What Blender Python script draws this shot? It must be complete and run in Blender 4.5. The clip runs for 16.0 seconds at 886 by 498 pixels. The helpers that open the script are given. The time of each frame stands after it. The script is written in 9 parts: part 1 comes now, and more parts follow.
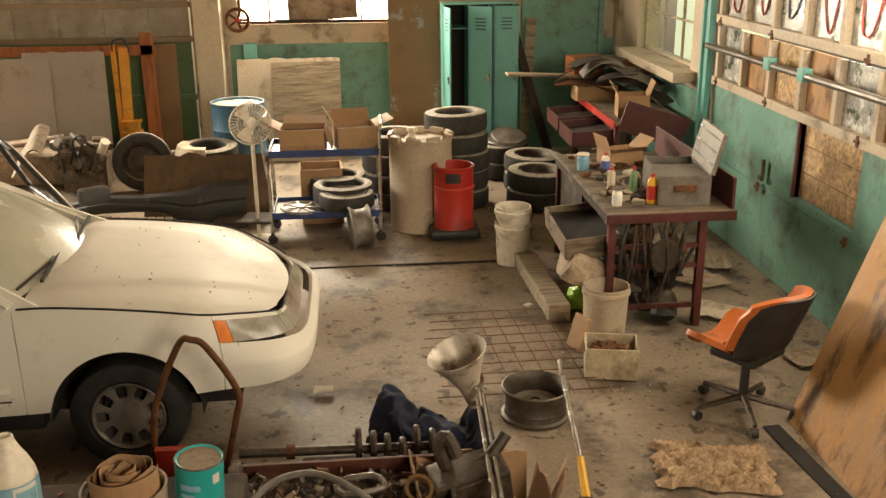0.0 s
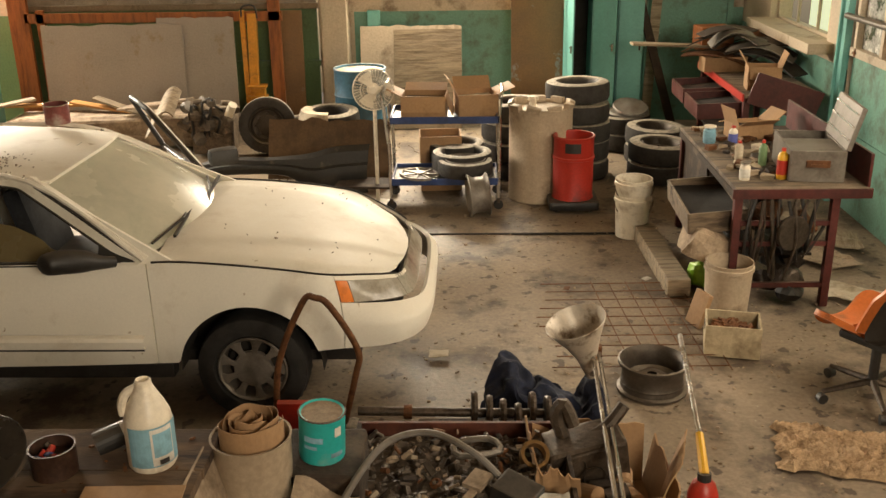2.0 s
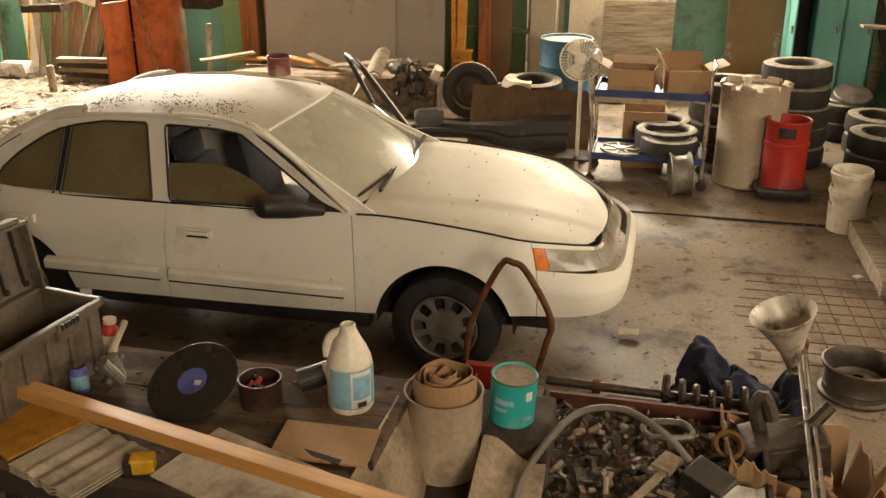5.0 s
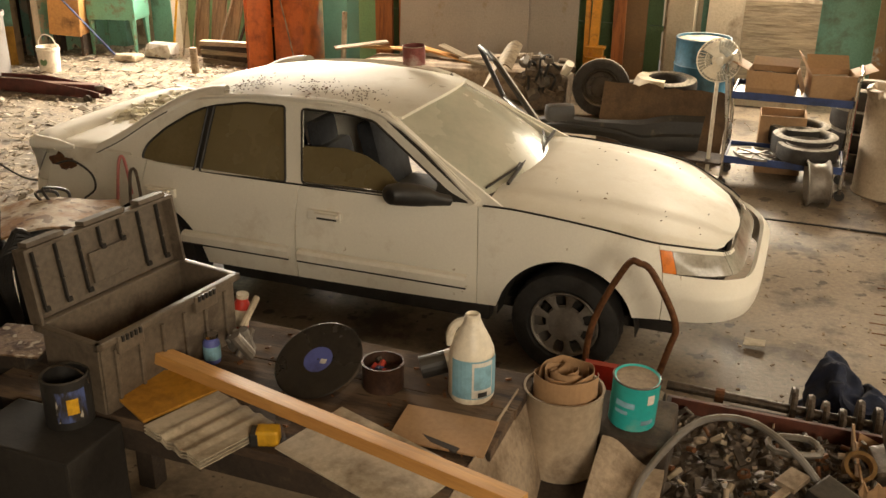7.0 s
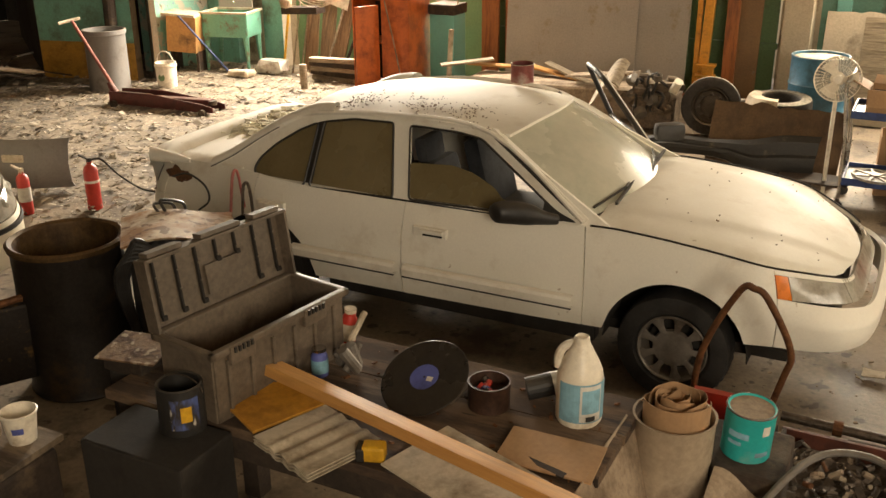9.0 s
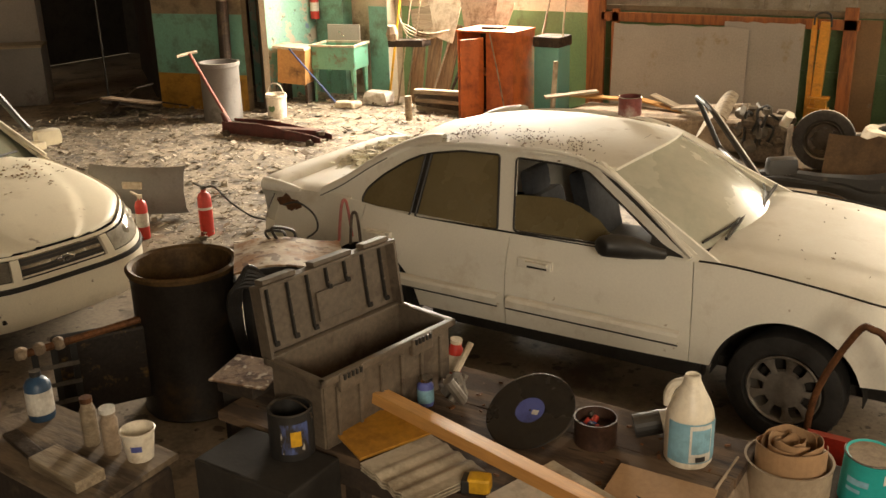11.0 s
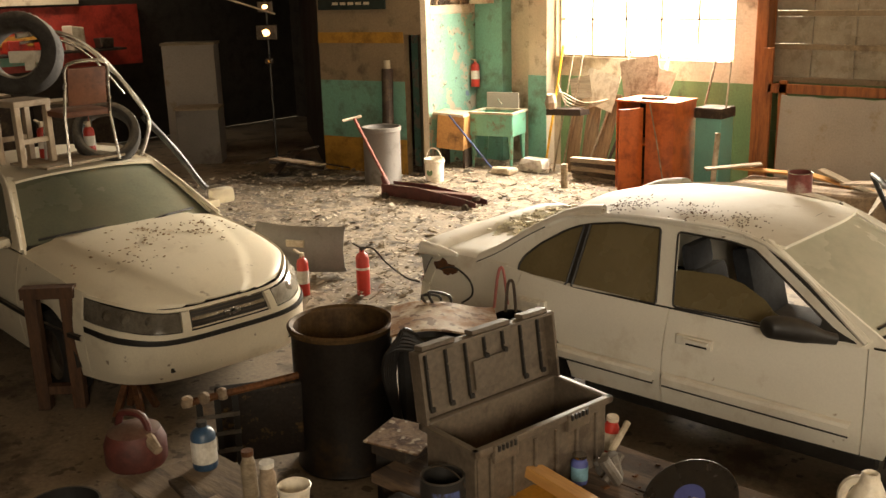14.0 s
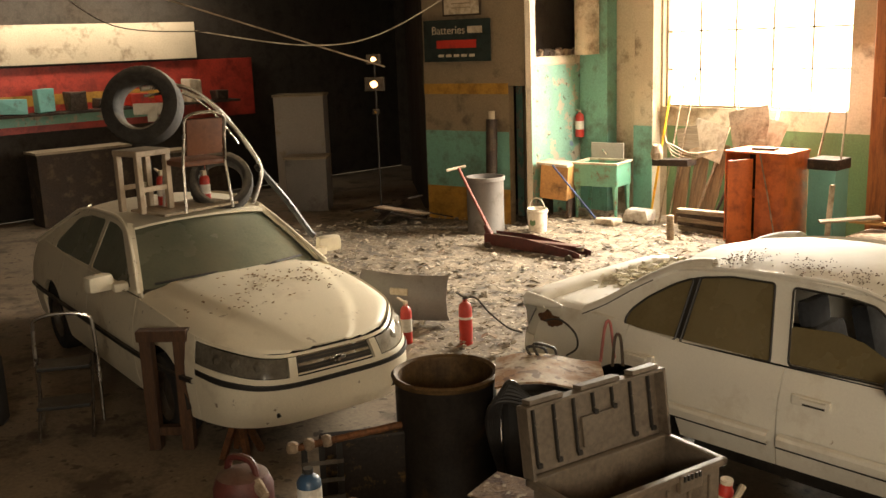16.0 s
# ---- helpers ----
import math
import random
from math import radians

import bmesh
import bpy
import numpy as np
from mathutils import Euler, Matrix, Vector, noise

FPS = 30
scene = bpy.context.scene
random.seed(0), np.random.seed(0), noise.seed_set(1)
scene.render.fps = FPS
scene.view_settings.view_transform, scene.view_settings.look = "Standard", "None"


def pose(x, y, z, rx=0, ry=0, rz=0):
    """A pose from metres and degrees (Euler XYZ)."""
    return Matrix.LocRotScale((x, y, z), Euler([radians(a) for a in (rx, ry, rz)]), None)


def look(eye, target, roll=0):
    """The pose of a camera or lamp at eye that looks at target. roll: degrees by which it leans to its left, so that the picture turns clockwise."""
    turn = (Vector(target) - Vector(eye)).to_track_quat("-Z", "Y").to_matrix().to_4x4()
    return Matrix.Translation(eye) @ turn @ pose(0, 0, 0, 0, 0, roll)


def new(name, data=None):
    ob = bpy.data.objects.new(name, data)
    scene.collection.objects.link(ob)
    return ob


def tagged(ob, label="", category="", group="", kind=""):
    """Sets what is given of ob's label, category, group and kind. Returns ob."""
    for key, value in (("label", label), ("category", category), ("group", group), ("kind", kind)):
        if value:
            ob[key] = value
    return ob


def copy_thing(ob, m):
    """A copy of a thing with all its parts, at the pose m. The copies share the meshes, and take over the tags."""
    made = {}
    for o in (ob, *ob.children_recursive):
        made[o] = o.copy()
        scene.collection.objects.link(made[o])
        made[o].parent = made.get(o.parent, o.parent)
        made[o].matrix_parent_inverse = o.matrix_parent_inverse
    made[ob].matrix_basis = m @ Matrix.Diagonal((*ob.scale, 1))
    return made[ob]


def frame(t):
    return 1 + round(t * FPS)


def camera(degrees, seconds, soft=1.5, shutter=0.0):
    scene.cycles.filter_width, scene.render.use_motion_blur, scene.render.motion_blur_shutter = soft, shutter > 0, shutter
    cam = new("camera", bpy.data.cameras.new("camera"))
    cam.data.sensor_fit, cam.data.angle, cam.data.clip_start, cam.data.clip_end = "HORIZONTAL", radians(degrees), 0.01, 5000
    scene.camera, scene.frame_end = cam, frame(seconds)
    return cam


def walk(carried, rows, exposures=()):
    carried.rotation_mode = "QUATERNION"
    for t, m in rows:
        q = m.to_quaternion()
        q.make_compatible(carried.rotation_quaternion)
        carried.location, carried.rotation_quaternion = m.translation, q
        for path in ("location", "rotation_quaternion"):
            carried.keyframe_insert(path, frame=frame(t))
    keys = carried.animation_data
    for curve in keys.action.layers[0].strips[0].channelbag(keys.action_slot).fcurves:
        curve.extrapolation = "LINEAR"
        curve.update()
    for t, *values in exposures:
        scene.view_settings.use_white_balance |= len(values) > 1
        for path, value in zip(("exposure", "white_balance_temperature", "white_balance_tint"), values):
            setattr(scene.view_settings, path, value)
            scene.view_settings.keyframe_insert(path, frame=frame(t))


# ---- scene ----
cam = camera(49.56, 16.0, soft=1.5)
# seconds, eye x y z, yaw (left), pitch (up), roll (leans left)
PATH = [
    (0, 0.000, -0.000, 2.823, -5.27, -18.82, -0.53),
    (0.5, -0.015, 0.000, 2.812, -3.75, -19.16, -0.46),
    (1, -0.030, 0.000, 2.804, -2.09, -19.53, -0.49),
    (1.5, -0.044, 0.000, 2.798, -0.25, -19.94, -0.64),
    (2, -0.054, -0.003, 2.796, 1.75, -20.42, -0.92),
    (2.5, -0.068, -0.002, 2.790, 3.82, -20.87, -1.02),
    (3, -0.080, 0.001, 2.782, 5.87, -21.24, -0.96),
    (3.5, -0.100, 0.004, 2.776, 7.78, -21.48, -0.67),
    (4, -0.119, 0.005, 2.771, 9.75, -21.62, -0.36),
    (6.5, -0.180, -0.009, 2.750, 18.77, -22.31, 0.28),
    (7, -0.192, -0.013, 2.754, 20.81, -22.32, 0.51),
    (7.5, -0.213, -0.003, 2.748, 22.61, -22.23, 0.57),
    (8, -0.229, 0.004, 2.745, 24.16, -22.07, 0.34),
    (8.5, -0.235, 0.002, 2.750, 25.65, -21.81, -0.09),
    (9, -0.242, -0.006, 2.755, 27.09, -21.36, -0.48),
    (11.5, -0.281, -0.047, 2.772, 34.82, -18.96, -1.62),
    (12, -0.292, -0.052, 2.775, 36.37, -18.41, -1.73),
    (12.5, -0.299, -0.051, 2.777, 37.88, -17.77, -1.72),
    (13, -0.304, -0.055, 2.782, 39.28, -17.04, -1.69),
    (13.5, -0.311, -0.056, 2.789, 40.75, -16.23, -1.66),
    (14, -0.319, -0.062, 2.794, 42.33, -15.40, -1.64),
    (14.5, -0.328, -0.067, 2.798, 43.96, -14.63, -1.80),
    (15, -0.338, -0.069, 2.798, 45.55, -13.84, -2.05),
    (15.5, -0.347, -0.071, 2.799, 47.00, -13.03, -2.17),
    (16, -0.355, -0.078, 2.805, 48.34, -12.31, -2.16),
]


def heading(x, y, z, yaw, pitch, roll):
    a, p = radians(yaw), radians(pitch)
    way = Vector((-math.sin(a) * math.cos(p), math.cos(a) * math.cos(p), math.sin(p)))
    return look((x, y, z), Vector((x, y, z)) + way, roll)


walk(cam, [(t, heading(*row)) for t, *row in PATH])
EXPOSURE = 0.0
scene.view_settings.exposure = EXPOSURE

# ---- world and lights ----
world = bpy.data.worlds.new("world")
scene.world = world
world.use_nodes = True
sky = world.node_tree.nodes.new("ShaderNodeTexSky")
sky.sky_type, sky.sun_disc = "NISHITA", False
sky.sun_elevation, sky.sun_rotation = radians(38), radians(-20)
world.node_tree.links.new(sky.outputs[0], world.node_tree.nodes["Background"].inputs[0])
world.node_tree.nodes["Background"].inputs[1].default_value = 0.1


def area_light(name, x, y, z, sx, sz, target, power, colour):
    data = bpy.data.lights.new(name, "AREA")
    data.shape, data.size, data.size_y, data.energy, data.color = "RECTANGLE", sx, sz, power, colour
    ob = new(name, data)
    ob.matrix_world = look((x, y, z), target)
    return ob


WARM = (1.0, 0.85, 0.64)
area_light("daylight_north_west", -7.6, 12.05, 2.75, 2.6, 2.0, (-6.6, 4.0, 0.3), 1280, (1.0, 0.89, 0.73))
area_light("daylight_north_east", -0.4, 12.05, 2.3, 1.6, 1.1, (-0.4, 2.0, 0.2), 340, WARM)
# fill from behind the viewpoint, through an assumed unseen opening
area_light("fill_south_east", 2.2, -2.3, 3.3, 1.6, 1.3, (-0.6, 6.5, 0.8), 230, WARM)
area_light("daylight_east", 3.2, 5.6, 2.5, 4.0, 0.9, (-2.0, 7.2, 0.4), 130, WARM)
# added strip lamp brightening the far wall; no window there, source unseen
area_light("wall_wash_far_west", -16.55, 6.6, 3.85, 4.2, 0.3, (-17.5, 6.6, 2.9), 90, WARM)

# ---- materials ----


def pbr(name, base, rough=0.6, metal=0.0, var=0.22, scale=3.0, fine=45.0, bump=0.12, stain=None, amount=0.45, stain_scale=2.2, dust=0.0, dust_colour=(0.20, 0.16, 0.11), sharp=0.12, alpha=1.0, stretch=(1, 1, 1), spots=None):
    """A surface with two scales of variation, optional stains with a shape of their own and dust on what faces up."""
    if stain is None:
        stain, amount, stain_scale, sharp = (base[0] * 0.42, base[1] * 0.37, base[2] * 0.32), 0.43, max(scale * 1.6, 4.0), 0.22
    m = bpy.data.materials.new(name)
    m.use_nodes = True
    nt = m.node_tree
    n, link = nt.nodes, nt.links.new
    b = n["Principled BSDF"]
    co = n.new("ShaderNodeTexCoord")
    mp = n.new("ShaderNodeMapping")
    mp.inputs["Scale"].default_value = stretch
    link(co.outputs["Object"], mp.inputs["Vector"])

    def noise_tex(s, detail, rough_):
        t = n.new("ShaderNodeTexNoise")
        t.inputs["Scale"].default_value, t.inputs["Detail"].default_value, t.inputs["Roughness"].default_value = s, detail, rough_
        link(mp.outputs[0], t.inputs["Vector"])
        return t

    big, small = noise_tex(scale, 5, 0.6), noise_tex(fine, 4, 0.65)
    add = n.new("ShaderNodeMath")
    add.operation = "ADD"
    link(big.outputs["Fac"], add.inputs[0]), link(small.outputs["Fac"], add.inputs[1])
    ramp = n.new("ShaderNodeMapRange")
    ramp.inputs["From Min"].default_value, ramp.inputs["From Max"].default_value = 0.7, 1.3
    ramp.inputs["To Min"].default_value, ramp.inputs["To Max"].default_value = 1 - var, 1 + var
    link(add.outputs[0], ramp.inputs["Value"])
    info = n.new("ShaderNodeObjectInfo")
    ran = n.new("ShaderNodeMapRange")
    ran.inputs["To Min"].default_value, ran.inputs["To Max"].default_value = 1 - var * 0.35, 1 + var * 0.35
    link(info.outputs["Random"], ran.inputs["Value"])
    mul = n.new("ShaderNodeMath")
    mul.operation = "MULTIPLY"
    link(ramp.outputs[0], mul.inputs[0]), link(ran.outputs[0], mul.inputs[1])
    col = n.new("ShaderNodeVectorMath")
    col.operation = "SCALE"
    col.inputs[0].default_value = base
    link(mul.outputs[0], col.inputs["Scale"])
    out = col.outputs[0]

    def blend(a, colour, fac):
        x = n.new("ShaderNodeMix")
        x.data_type = "RGBA"
        link(a, x.inputs["A"])
        x.inputs["B"].default_value = (*colour, 1)
        link(fac, x.inputs["Factor"])
        return x.outputs["Result"]

    if stain:
        s = noise_tex(stain_scale, 8, 0.68)
        r = n.new("ShaderNodeMapRange")
        r.inputs["From Min"].default_value, r.inputs["From Max"].default_value = 1 - amount - sharp / 2, 1 - amount + sharp / 2
        link(s.outputs["Fac"], r.inputs["Value"])
        out = blend(out, stain, r.outputs[0])
    for colour, s_scale, s_amount in spots or ():
        # small marks and drips with crisp edges
        s = noise_tex(s_scale, 4, 0.5)
        r = n.new("ShaderNodeMapRange")
        r.inputs["From Min"].default_value, r.inputs["From Max"].default_value, r.inputs["To Max"].default_value = 1 - s_amount, 1.03 - s_amount, 0.8
        link(s.outputs["Fac"], r.inputs["Value"])
        out = blend(out, colour, r.outputs[0])
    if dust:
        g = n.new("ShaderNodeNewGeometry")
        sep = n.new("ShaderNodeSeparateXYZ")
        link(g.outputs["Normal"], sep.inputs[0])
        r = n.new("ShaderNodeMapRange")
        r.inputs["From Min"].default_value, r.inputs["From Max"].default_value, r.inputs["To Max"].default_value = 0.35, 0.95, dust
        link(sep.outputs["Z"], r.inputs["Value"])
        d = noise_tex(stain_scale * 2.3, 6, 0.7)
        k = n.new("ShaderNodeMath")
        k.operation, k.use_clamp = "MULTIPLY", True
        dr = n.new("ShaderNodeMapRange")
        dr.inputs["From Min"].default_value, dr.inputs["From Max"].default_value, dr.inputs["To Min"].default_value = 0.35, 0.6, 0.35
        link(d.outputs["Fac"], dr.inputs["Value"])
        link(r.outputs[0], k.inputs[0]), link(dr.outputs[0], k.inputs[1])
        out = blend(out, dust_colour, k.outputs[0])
    link(out, b.inputs["Base Color"])
    rr = n.new("ShaderNodeMapRange")
    rr.inputs["From Min"].default_value, rr.inputs["From Max"].default_value = 0.3, 0.7
    rr.inputs["To Min"].default_value, rr.inputs["To Max"].default_value = max(rough - 0.12, 0.04), min(rough + 0.15, 1)
    link(big.outputs["Fac"], rr.inputs["Value"])
    link(rr.outputs[0], b.inputs["Roughness"])
    b.inputs["Metallic"].default_value = metal
    if bump:
        bp = n.new("ShaderNodeBump")
        bp.inputs["Strength"].default_value, bp.inputs["Distance"].default_value = bump, 0.01
        link(add.outputs[0], bp.inputs["Height"])
        link(bp.outputs[0], b.inputs["Normal"])
    if alpha < 1:
        b.inputs["Alpha"].default_value = alpha
    return m


def glow(name, colour, strength):
    m = bpy.data.materials.new(name)
    m.use_nodes = True
    b = m.node_tree.nodes["Principled BSDF"]
    b.inputs["Base Color"].default_value = (*colour, 1)
    b.inputs["Emission Color"].default_value, b.inputs["Emission Strength"].default_value = (*colour, 1), strength
    return m


CONCRETE = pbr("concrete_floor", (0.215, 0.165, 0.112), 0.62, var=0.3, scale=1.1, fine=30, bump=0.25, stain=(0.085, 0.06, 0.04), amount=0.44, stain_scale=1.7, sharp=0.12, spots=(((0.055, 0.036, 0.022), 6.5, 0.375), ((0.04, 0.027, 0.018), 19.0, 0.33), ((0.34, 0.29, 0.22), 14.0, 0.30)))
DEBRIS_FLOOR = pbr("dusty_concrete", (0.245, 0.195, 0.135), 0.9, var=0.45, scale=2.2, fine=25, bump=0.7, stain=(0.10, 0.08, 0.06), amount=0.47, stain_scale=3.6, sharp=0.1, spots=(((0.07, 0.045, 0.028), 11.0, 0.40), ((0.55, 0.48, 0.37), 23.0, 0.36)))
TEAL = pbr("teal_wall_paint", (0.155, 0.335, 0.26), 0.5, var=0.22, scale=1.4, bump=0.15, stain=(0.085, 0.095, 0.06), amount=0.41, stain_scale=2.8, sharp=0.2)
GREEN = pbr("green_wall_paint", (0.12, 0.20, 0.085), 0.55, var=0.25, scale=1.2, bump=0.15, stain=(0.07, 0.08, 0.04), amount=0.38)
CREAM = pbr("cream_wall_paint", (0.52, 0.43, 0.31), 0.6, var=0.2, scale=1.3, bump=0.2, stain=(0.22, 0.16, 0.10), amount=0.4)
PEELING = pbr("peeling_pale_teal_paint", (0.20, 0.37, 0.28), 0.65, var=0.25, scale=2, bump=0.5, stain=(0.40, 0.35, 0.26), amount=0.46, stain_scale=3.0, sharp=0.03, spots=(((0.09, 0.065, 0.04), 9.0, 0.36), ((0.13, 0.17, 0.30), 5.0, 0.30)))
# near-black paint puts the unlit bay's shade into the wall colour
SHADED_WALL = pbr("shade_dark_wall_paint", (0.045, 0.034, 0.024), 0.8, var=0.4, scale=1.0)
YELLOW_BAND = pbr("mustard_band_paint", (0.42, 0.22, 0.03), 0.55, var=0.25)
RED_WALL = pbr("red_wall_paint", (0.36, 0.035, 0.02), 0.5, var=0.35, scale=1.5)
# cream paint darkened to carry the office wall's shade
SHADED_CREAM = pbr("shaded_cream_paint", (0.26, 0.195, 0.12), 0.65, var=0.25, scale=1.2, bump=0.2, stain=(0.12, 0.085, 0.05), amount=0.4)
CEILING = pbr("ceiling_boards", (0.22, 0.17, 0.11), 0.85, var=0.3, scale=1.5)
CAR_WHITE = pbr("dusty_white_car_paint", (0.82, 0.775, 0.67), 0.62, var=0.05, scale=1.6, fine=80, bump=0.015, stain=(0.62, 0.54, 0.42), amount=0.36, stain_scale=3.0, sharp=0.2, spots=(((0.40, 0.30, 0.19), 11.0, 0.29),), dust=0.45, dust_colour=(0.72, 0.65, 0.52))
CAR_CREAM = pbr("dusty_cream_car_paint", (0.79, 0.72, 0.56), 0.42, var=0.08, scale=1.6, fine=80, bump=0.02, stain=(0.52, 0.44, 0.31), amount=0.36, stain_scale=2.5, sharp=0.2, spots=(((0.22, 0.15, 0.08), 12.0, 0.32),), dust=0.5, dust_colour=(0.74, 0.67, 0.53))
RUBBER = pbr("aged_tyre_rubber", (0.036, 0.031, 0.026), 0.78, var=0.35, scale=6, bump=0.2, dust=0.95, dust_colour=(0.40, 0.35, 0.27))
CAR_TYRE = pbr("black_tyre_rubber", (0.016, 0.014, 0.012), 0.8, var=0.35, scale=6, bump=0.2)
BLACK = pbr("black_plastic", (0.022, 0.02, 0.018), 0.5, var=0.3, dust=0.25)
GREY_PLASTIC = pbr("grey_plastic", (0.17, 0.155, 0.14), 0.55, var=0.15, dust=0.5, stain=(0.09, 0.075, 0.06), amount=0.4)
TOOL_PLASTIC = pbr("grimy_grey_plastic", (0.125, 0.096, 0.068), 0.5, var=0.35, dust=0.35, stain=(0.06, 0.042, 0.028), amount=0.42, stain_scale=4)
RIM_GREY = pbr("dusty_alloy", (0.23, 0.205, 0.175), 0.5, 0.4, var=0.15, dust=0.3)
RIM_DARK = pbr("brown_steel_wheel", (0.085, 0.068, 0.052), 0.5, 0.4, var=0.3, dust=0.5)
CHROME = pbr("dull_chrome", (0.62, 0.60, 0.56), 0.22, 1.0, var=0.15, bump=0.03)
STEEL = pbr("greasy_steel", (0.085, 0.064, 0.046), 0.5, 0.5, var=0.5, scale=9, bump=0.3)
RUST = pbr("rusty_steel", (0.15, 0.062, 0.022), 0.7, 0.4, var=0.45, scale=8, bump=0.3)
WOOD = pbr("pale_lumber", (0.50, 0.26, 0.075), 0.6, stain=(0.36, 0.16, 0.04), amount=0.42, sharp=0.25, var=0.25, scale=5, fine=30, stretch=(0.25, 3, 3), bump=0.1)
GREY_WOOD = pbr("weathered_boards", (0.30, 0.235, 0.155), 0.75, var=0.35, scale=5, fine=30, stretch=(0.3, 3, 3), bump=0.25)
DARK_WOOD = pbr("oil_soaked_wood", (0.034, 0.022, 0.014), 0.88, var=0.5, scale=3, bump=0.3, stain=(0.085, 0.058, 0.034), amount=0.42, stain_scale=5)
PLYWOOD = pbr("plywood_sheet", (0.40, 0.205, 0.065), 0.6, var=0.25, scale=2.5, fine=28, stretch=(1, 3, 1), bump=0.1, stain=(0.09, 0.045, 0.018), amount=0.43, stain_scale=1.6)
OSB = pbr("oriented_strand_board", (0.50, 0.33, 0.16), 0.7, var=0.5, scale=14, fine=35, bump=0.2)
HARDBOARD = pbr("peeling_brown_hardboard", (0.21, 0.115, 0.045), 0.6, var=0.25, stain=(0.27, 0.27, 0.25), amount=0.43, stain_scale=1.3, sharp=0.03)
ORANGE_WOOD = pbr("orange_stained_wood", (0.31, 0.10, 0.022), 0.5, var=0.25, stretch=(3, 3, 0.4))
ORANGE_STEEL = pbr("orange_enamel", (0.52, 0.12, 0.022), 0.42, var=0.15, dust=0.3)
LIFT_YELLOW = pbr("worn_orange_yellow_enamel", (0.55, 0.24, 0.02), 0.45, var=0.25, stain=(0.14, 0.06, 0.02), amount=0.38, stain_scale=5)
GREY_BOARD = pbr("grey_gypsum_board", (0.33, 0.29, 0.25), 0.8, var=0.15, scale=1.5, stain=(0.24, 0.17, 0.08), amount=0.36)
CARDBOARD = pbr("cardboard", (0.35, 0.21, 0.105), 0.8, var=0.15, scale=4, bump=0.08, stain=(0.25, 0.15, 0.07), amount=0.36)
PAPER = pbr("soiled_paper", (0.54, 0.46, 0.34), 0.85, var=0.15)
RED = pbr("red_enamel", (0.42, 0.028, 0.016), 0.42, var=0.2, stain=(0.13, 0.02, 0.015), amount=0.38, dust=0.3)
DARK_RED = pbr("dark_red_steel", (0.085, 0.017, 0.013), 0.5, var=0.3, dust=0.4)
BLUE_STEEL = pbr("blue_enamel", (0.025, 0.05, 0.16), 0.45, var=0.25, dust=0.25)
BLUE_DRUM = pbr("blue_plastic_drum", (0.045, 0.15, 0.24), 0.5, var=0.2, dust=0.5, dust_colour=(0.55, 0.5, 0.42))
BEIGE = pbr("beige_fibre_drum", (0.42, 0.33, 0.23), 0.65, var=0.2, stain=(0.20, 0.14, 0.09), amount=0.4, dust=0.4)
WHITE_PLASTIC = pbr("yellowed_white_plastic", (0.74, 0.67, 0.54), 0.45, var=0.12, stain=(0.38, 0.29, 0.19), amount=0.40, stain_scale=7, sharp=0.2)
TEAL_STEEL = pbr("teal_enamel", (0.16, 0.42, 0.37), 0.45, var=0.15, stain=(0.10, 0.14, 0.11), amount=0.36)
TEAL_CAN = pbr("bright_teal_label", (0.03, 0.42, 0.40), 0.45, var=0.1, stain=(0.24, 0.42, 0.36), amount=0.37)
MINT = pbr("mint_enamel", (0.15, 0.36, 0.25), 0.4, var=0.2, stain=(0.16, 0.12, 0.07), amount=0.41, stain_scale=5)
ORANGE_PLASTIC = pbr("burnt_orange_plastic", (0.43, 0.11, 0.018), 0.42, var=0.2, stain=(0.16, 0.05, 0.015), amount=0.38, stain_scale=3.5)
NAVY = pbr("navy_cloth", (0.012, 0.017, 0.04), 0.95, var=0.35, scale=8, bump=0.3)
CANVAS = pbr("dirty_canvas", (0.33, 0.25, 0.17), 0.9, var=0.3, scale=4, bump=0.2)
TABLE_WOOD = pbr("oily_table_planks", (0.052, 0.031, 0.018), 0.88, var=0.5, scale=4, fine=60, bump=0.25, stain=(0.13, 0.082, 0.046), amount=0.46, stain_scale=3.5, sharp=0.1, stretch=(0.4, 2.2, 1), spots=(((0.015, 0.01, 0.007), 9.0, 0.36), ((0.20, 0.14, 0.09), 30.0, 0.27)))
DRY_LEAF = pbr("dry_leaf_crumbs", (0.20, 0.125, 0.06), 0.9, var=0.4)
SHADE_GREY = pbr("pale_dusty_shade", (0.48, 0.42, 0.34), 0.4, 0.2, var=0.2, stain=(0.16, 0.11, 0.07), amount=0.42, stain_scale=9.0)
TOOLBOX_GREY = pbr("dusty_grey_steel", (0.16, 0.14, 0.115), 0.45, 0.25, var=0.2, dust=0.4)
INSULATION = pbr("tan_fibre_insulation", (0.46, 0.32, 0.19), 1.0, var=0.35, scale=9, fine=120, bump=1.0)
GLASS_DUST = pbr("dust_covered_glass", (0.47, 0.46, 0.36), 0.22, var=0.12, scale=1.6, fine=12, bump=0.0, stain=(0.62, 0.58, 0.46), amount=0.42, sharp=0.3, stain_scale=1.4)
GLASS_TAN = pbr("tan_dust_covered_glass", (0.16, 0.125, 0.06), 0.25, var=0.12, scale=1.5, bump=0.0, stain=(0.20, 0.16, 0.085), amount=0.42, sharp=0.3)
GLASS_GREEN = pbr("green_dusty_glass", (0.15, 0.165, 0.12), 0.2, var=0.15, scale=2, bump=0.0, stain=(0.22, 0.21, 0.15), amount=0.44, sharp=0.3, stain_scale=1.4)
LENS = pbr("cloudy_lamp_lens", (0.36, 0.33, 0.27), 0.15, var=0.15, bump=0.02)
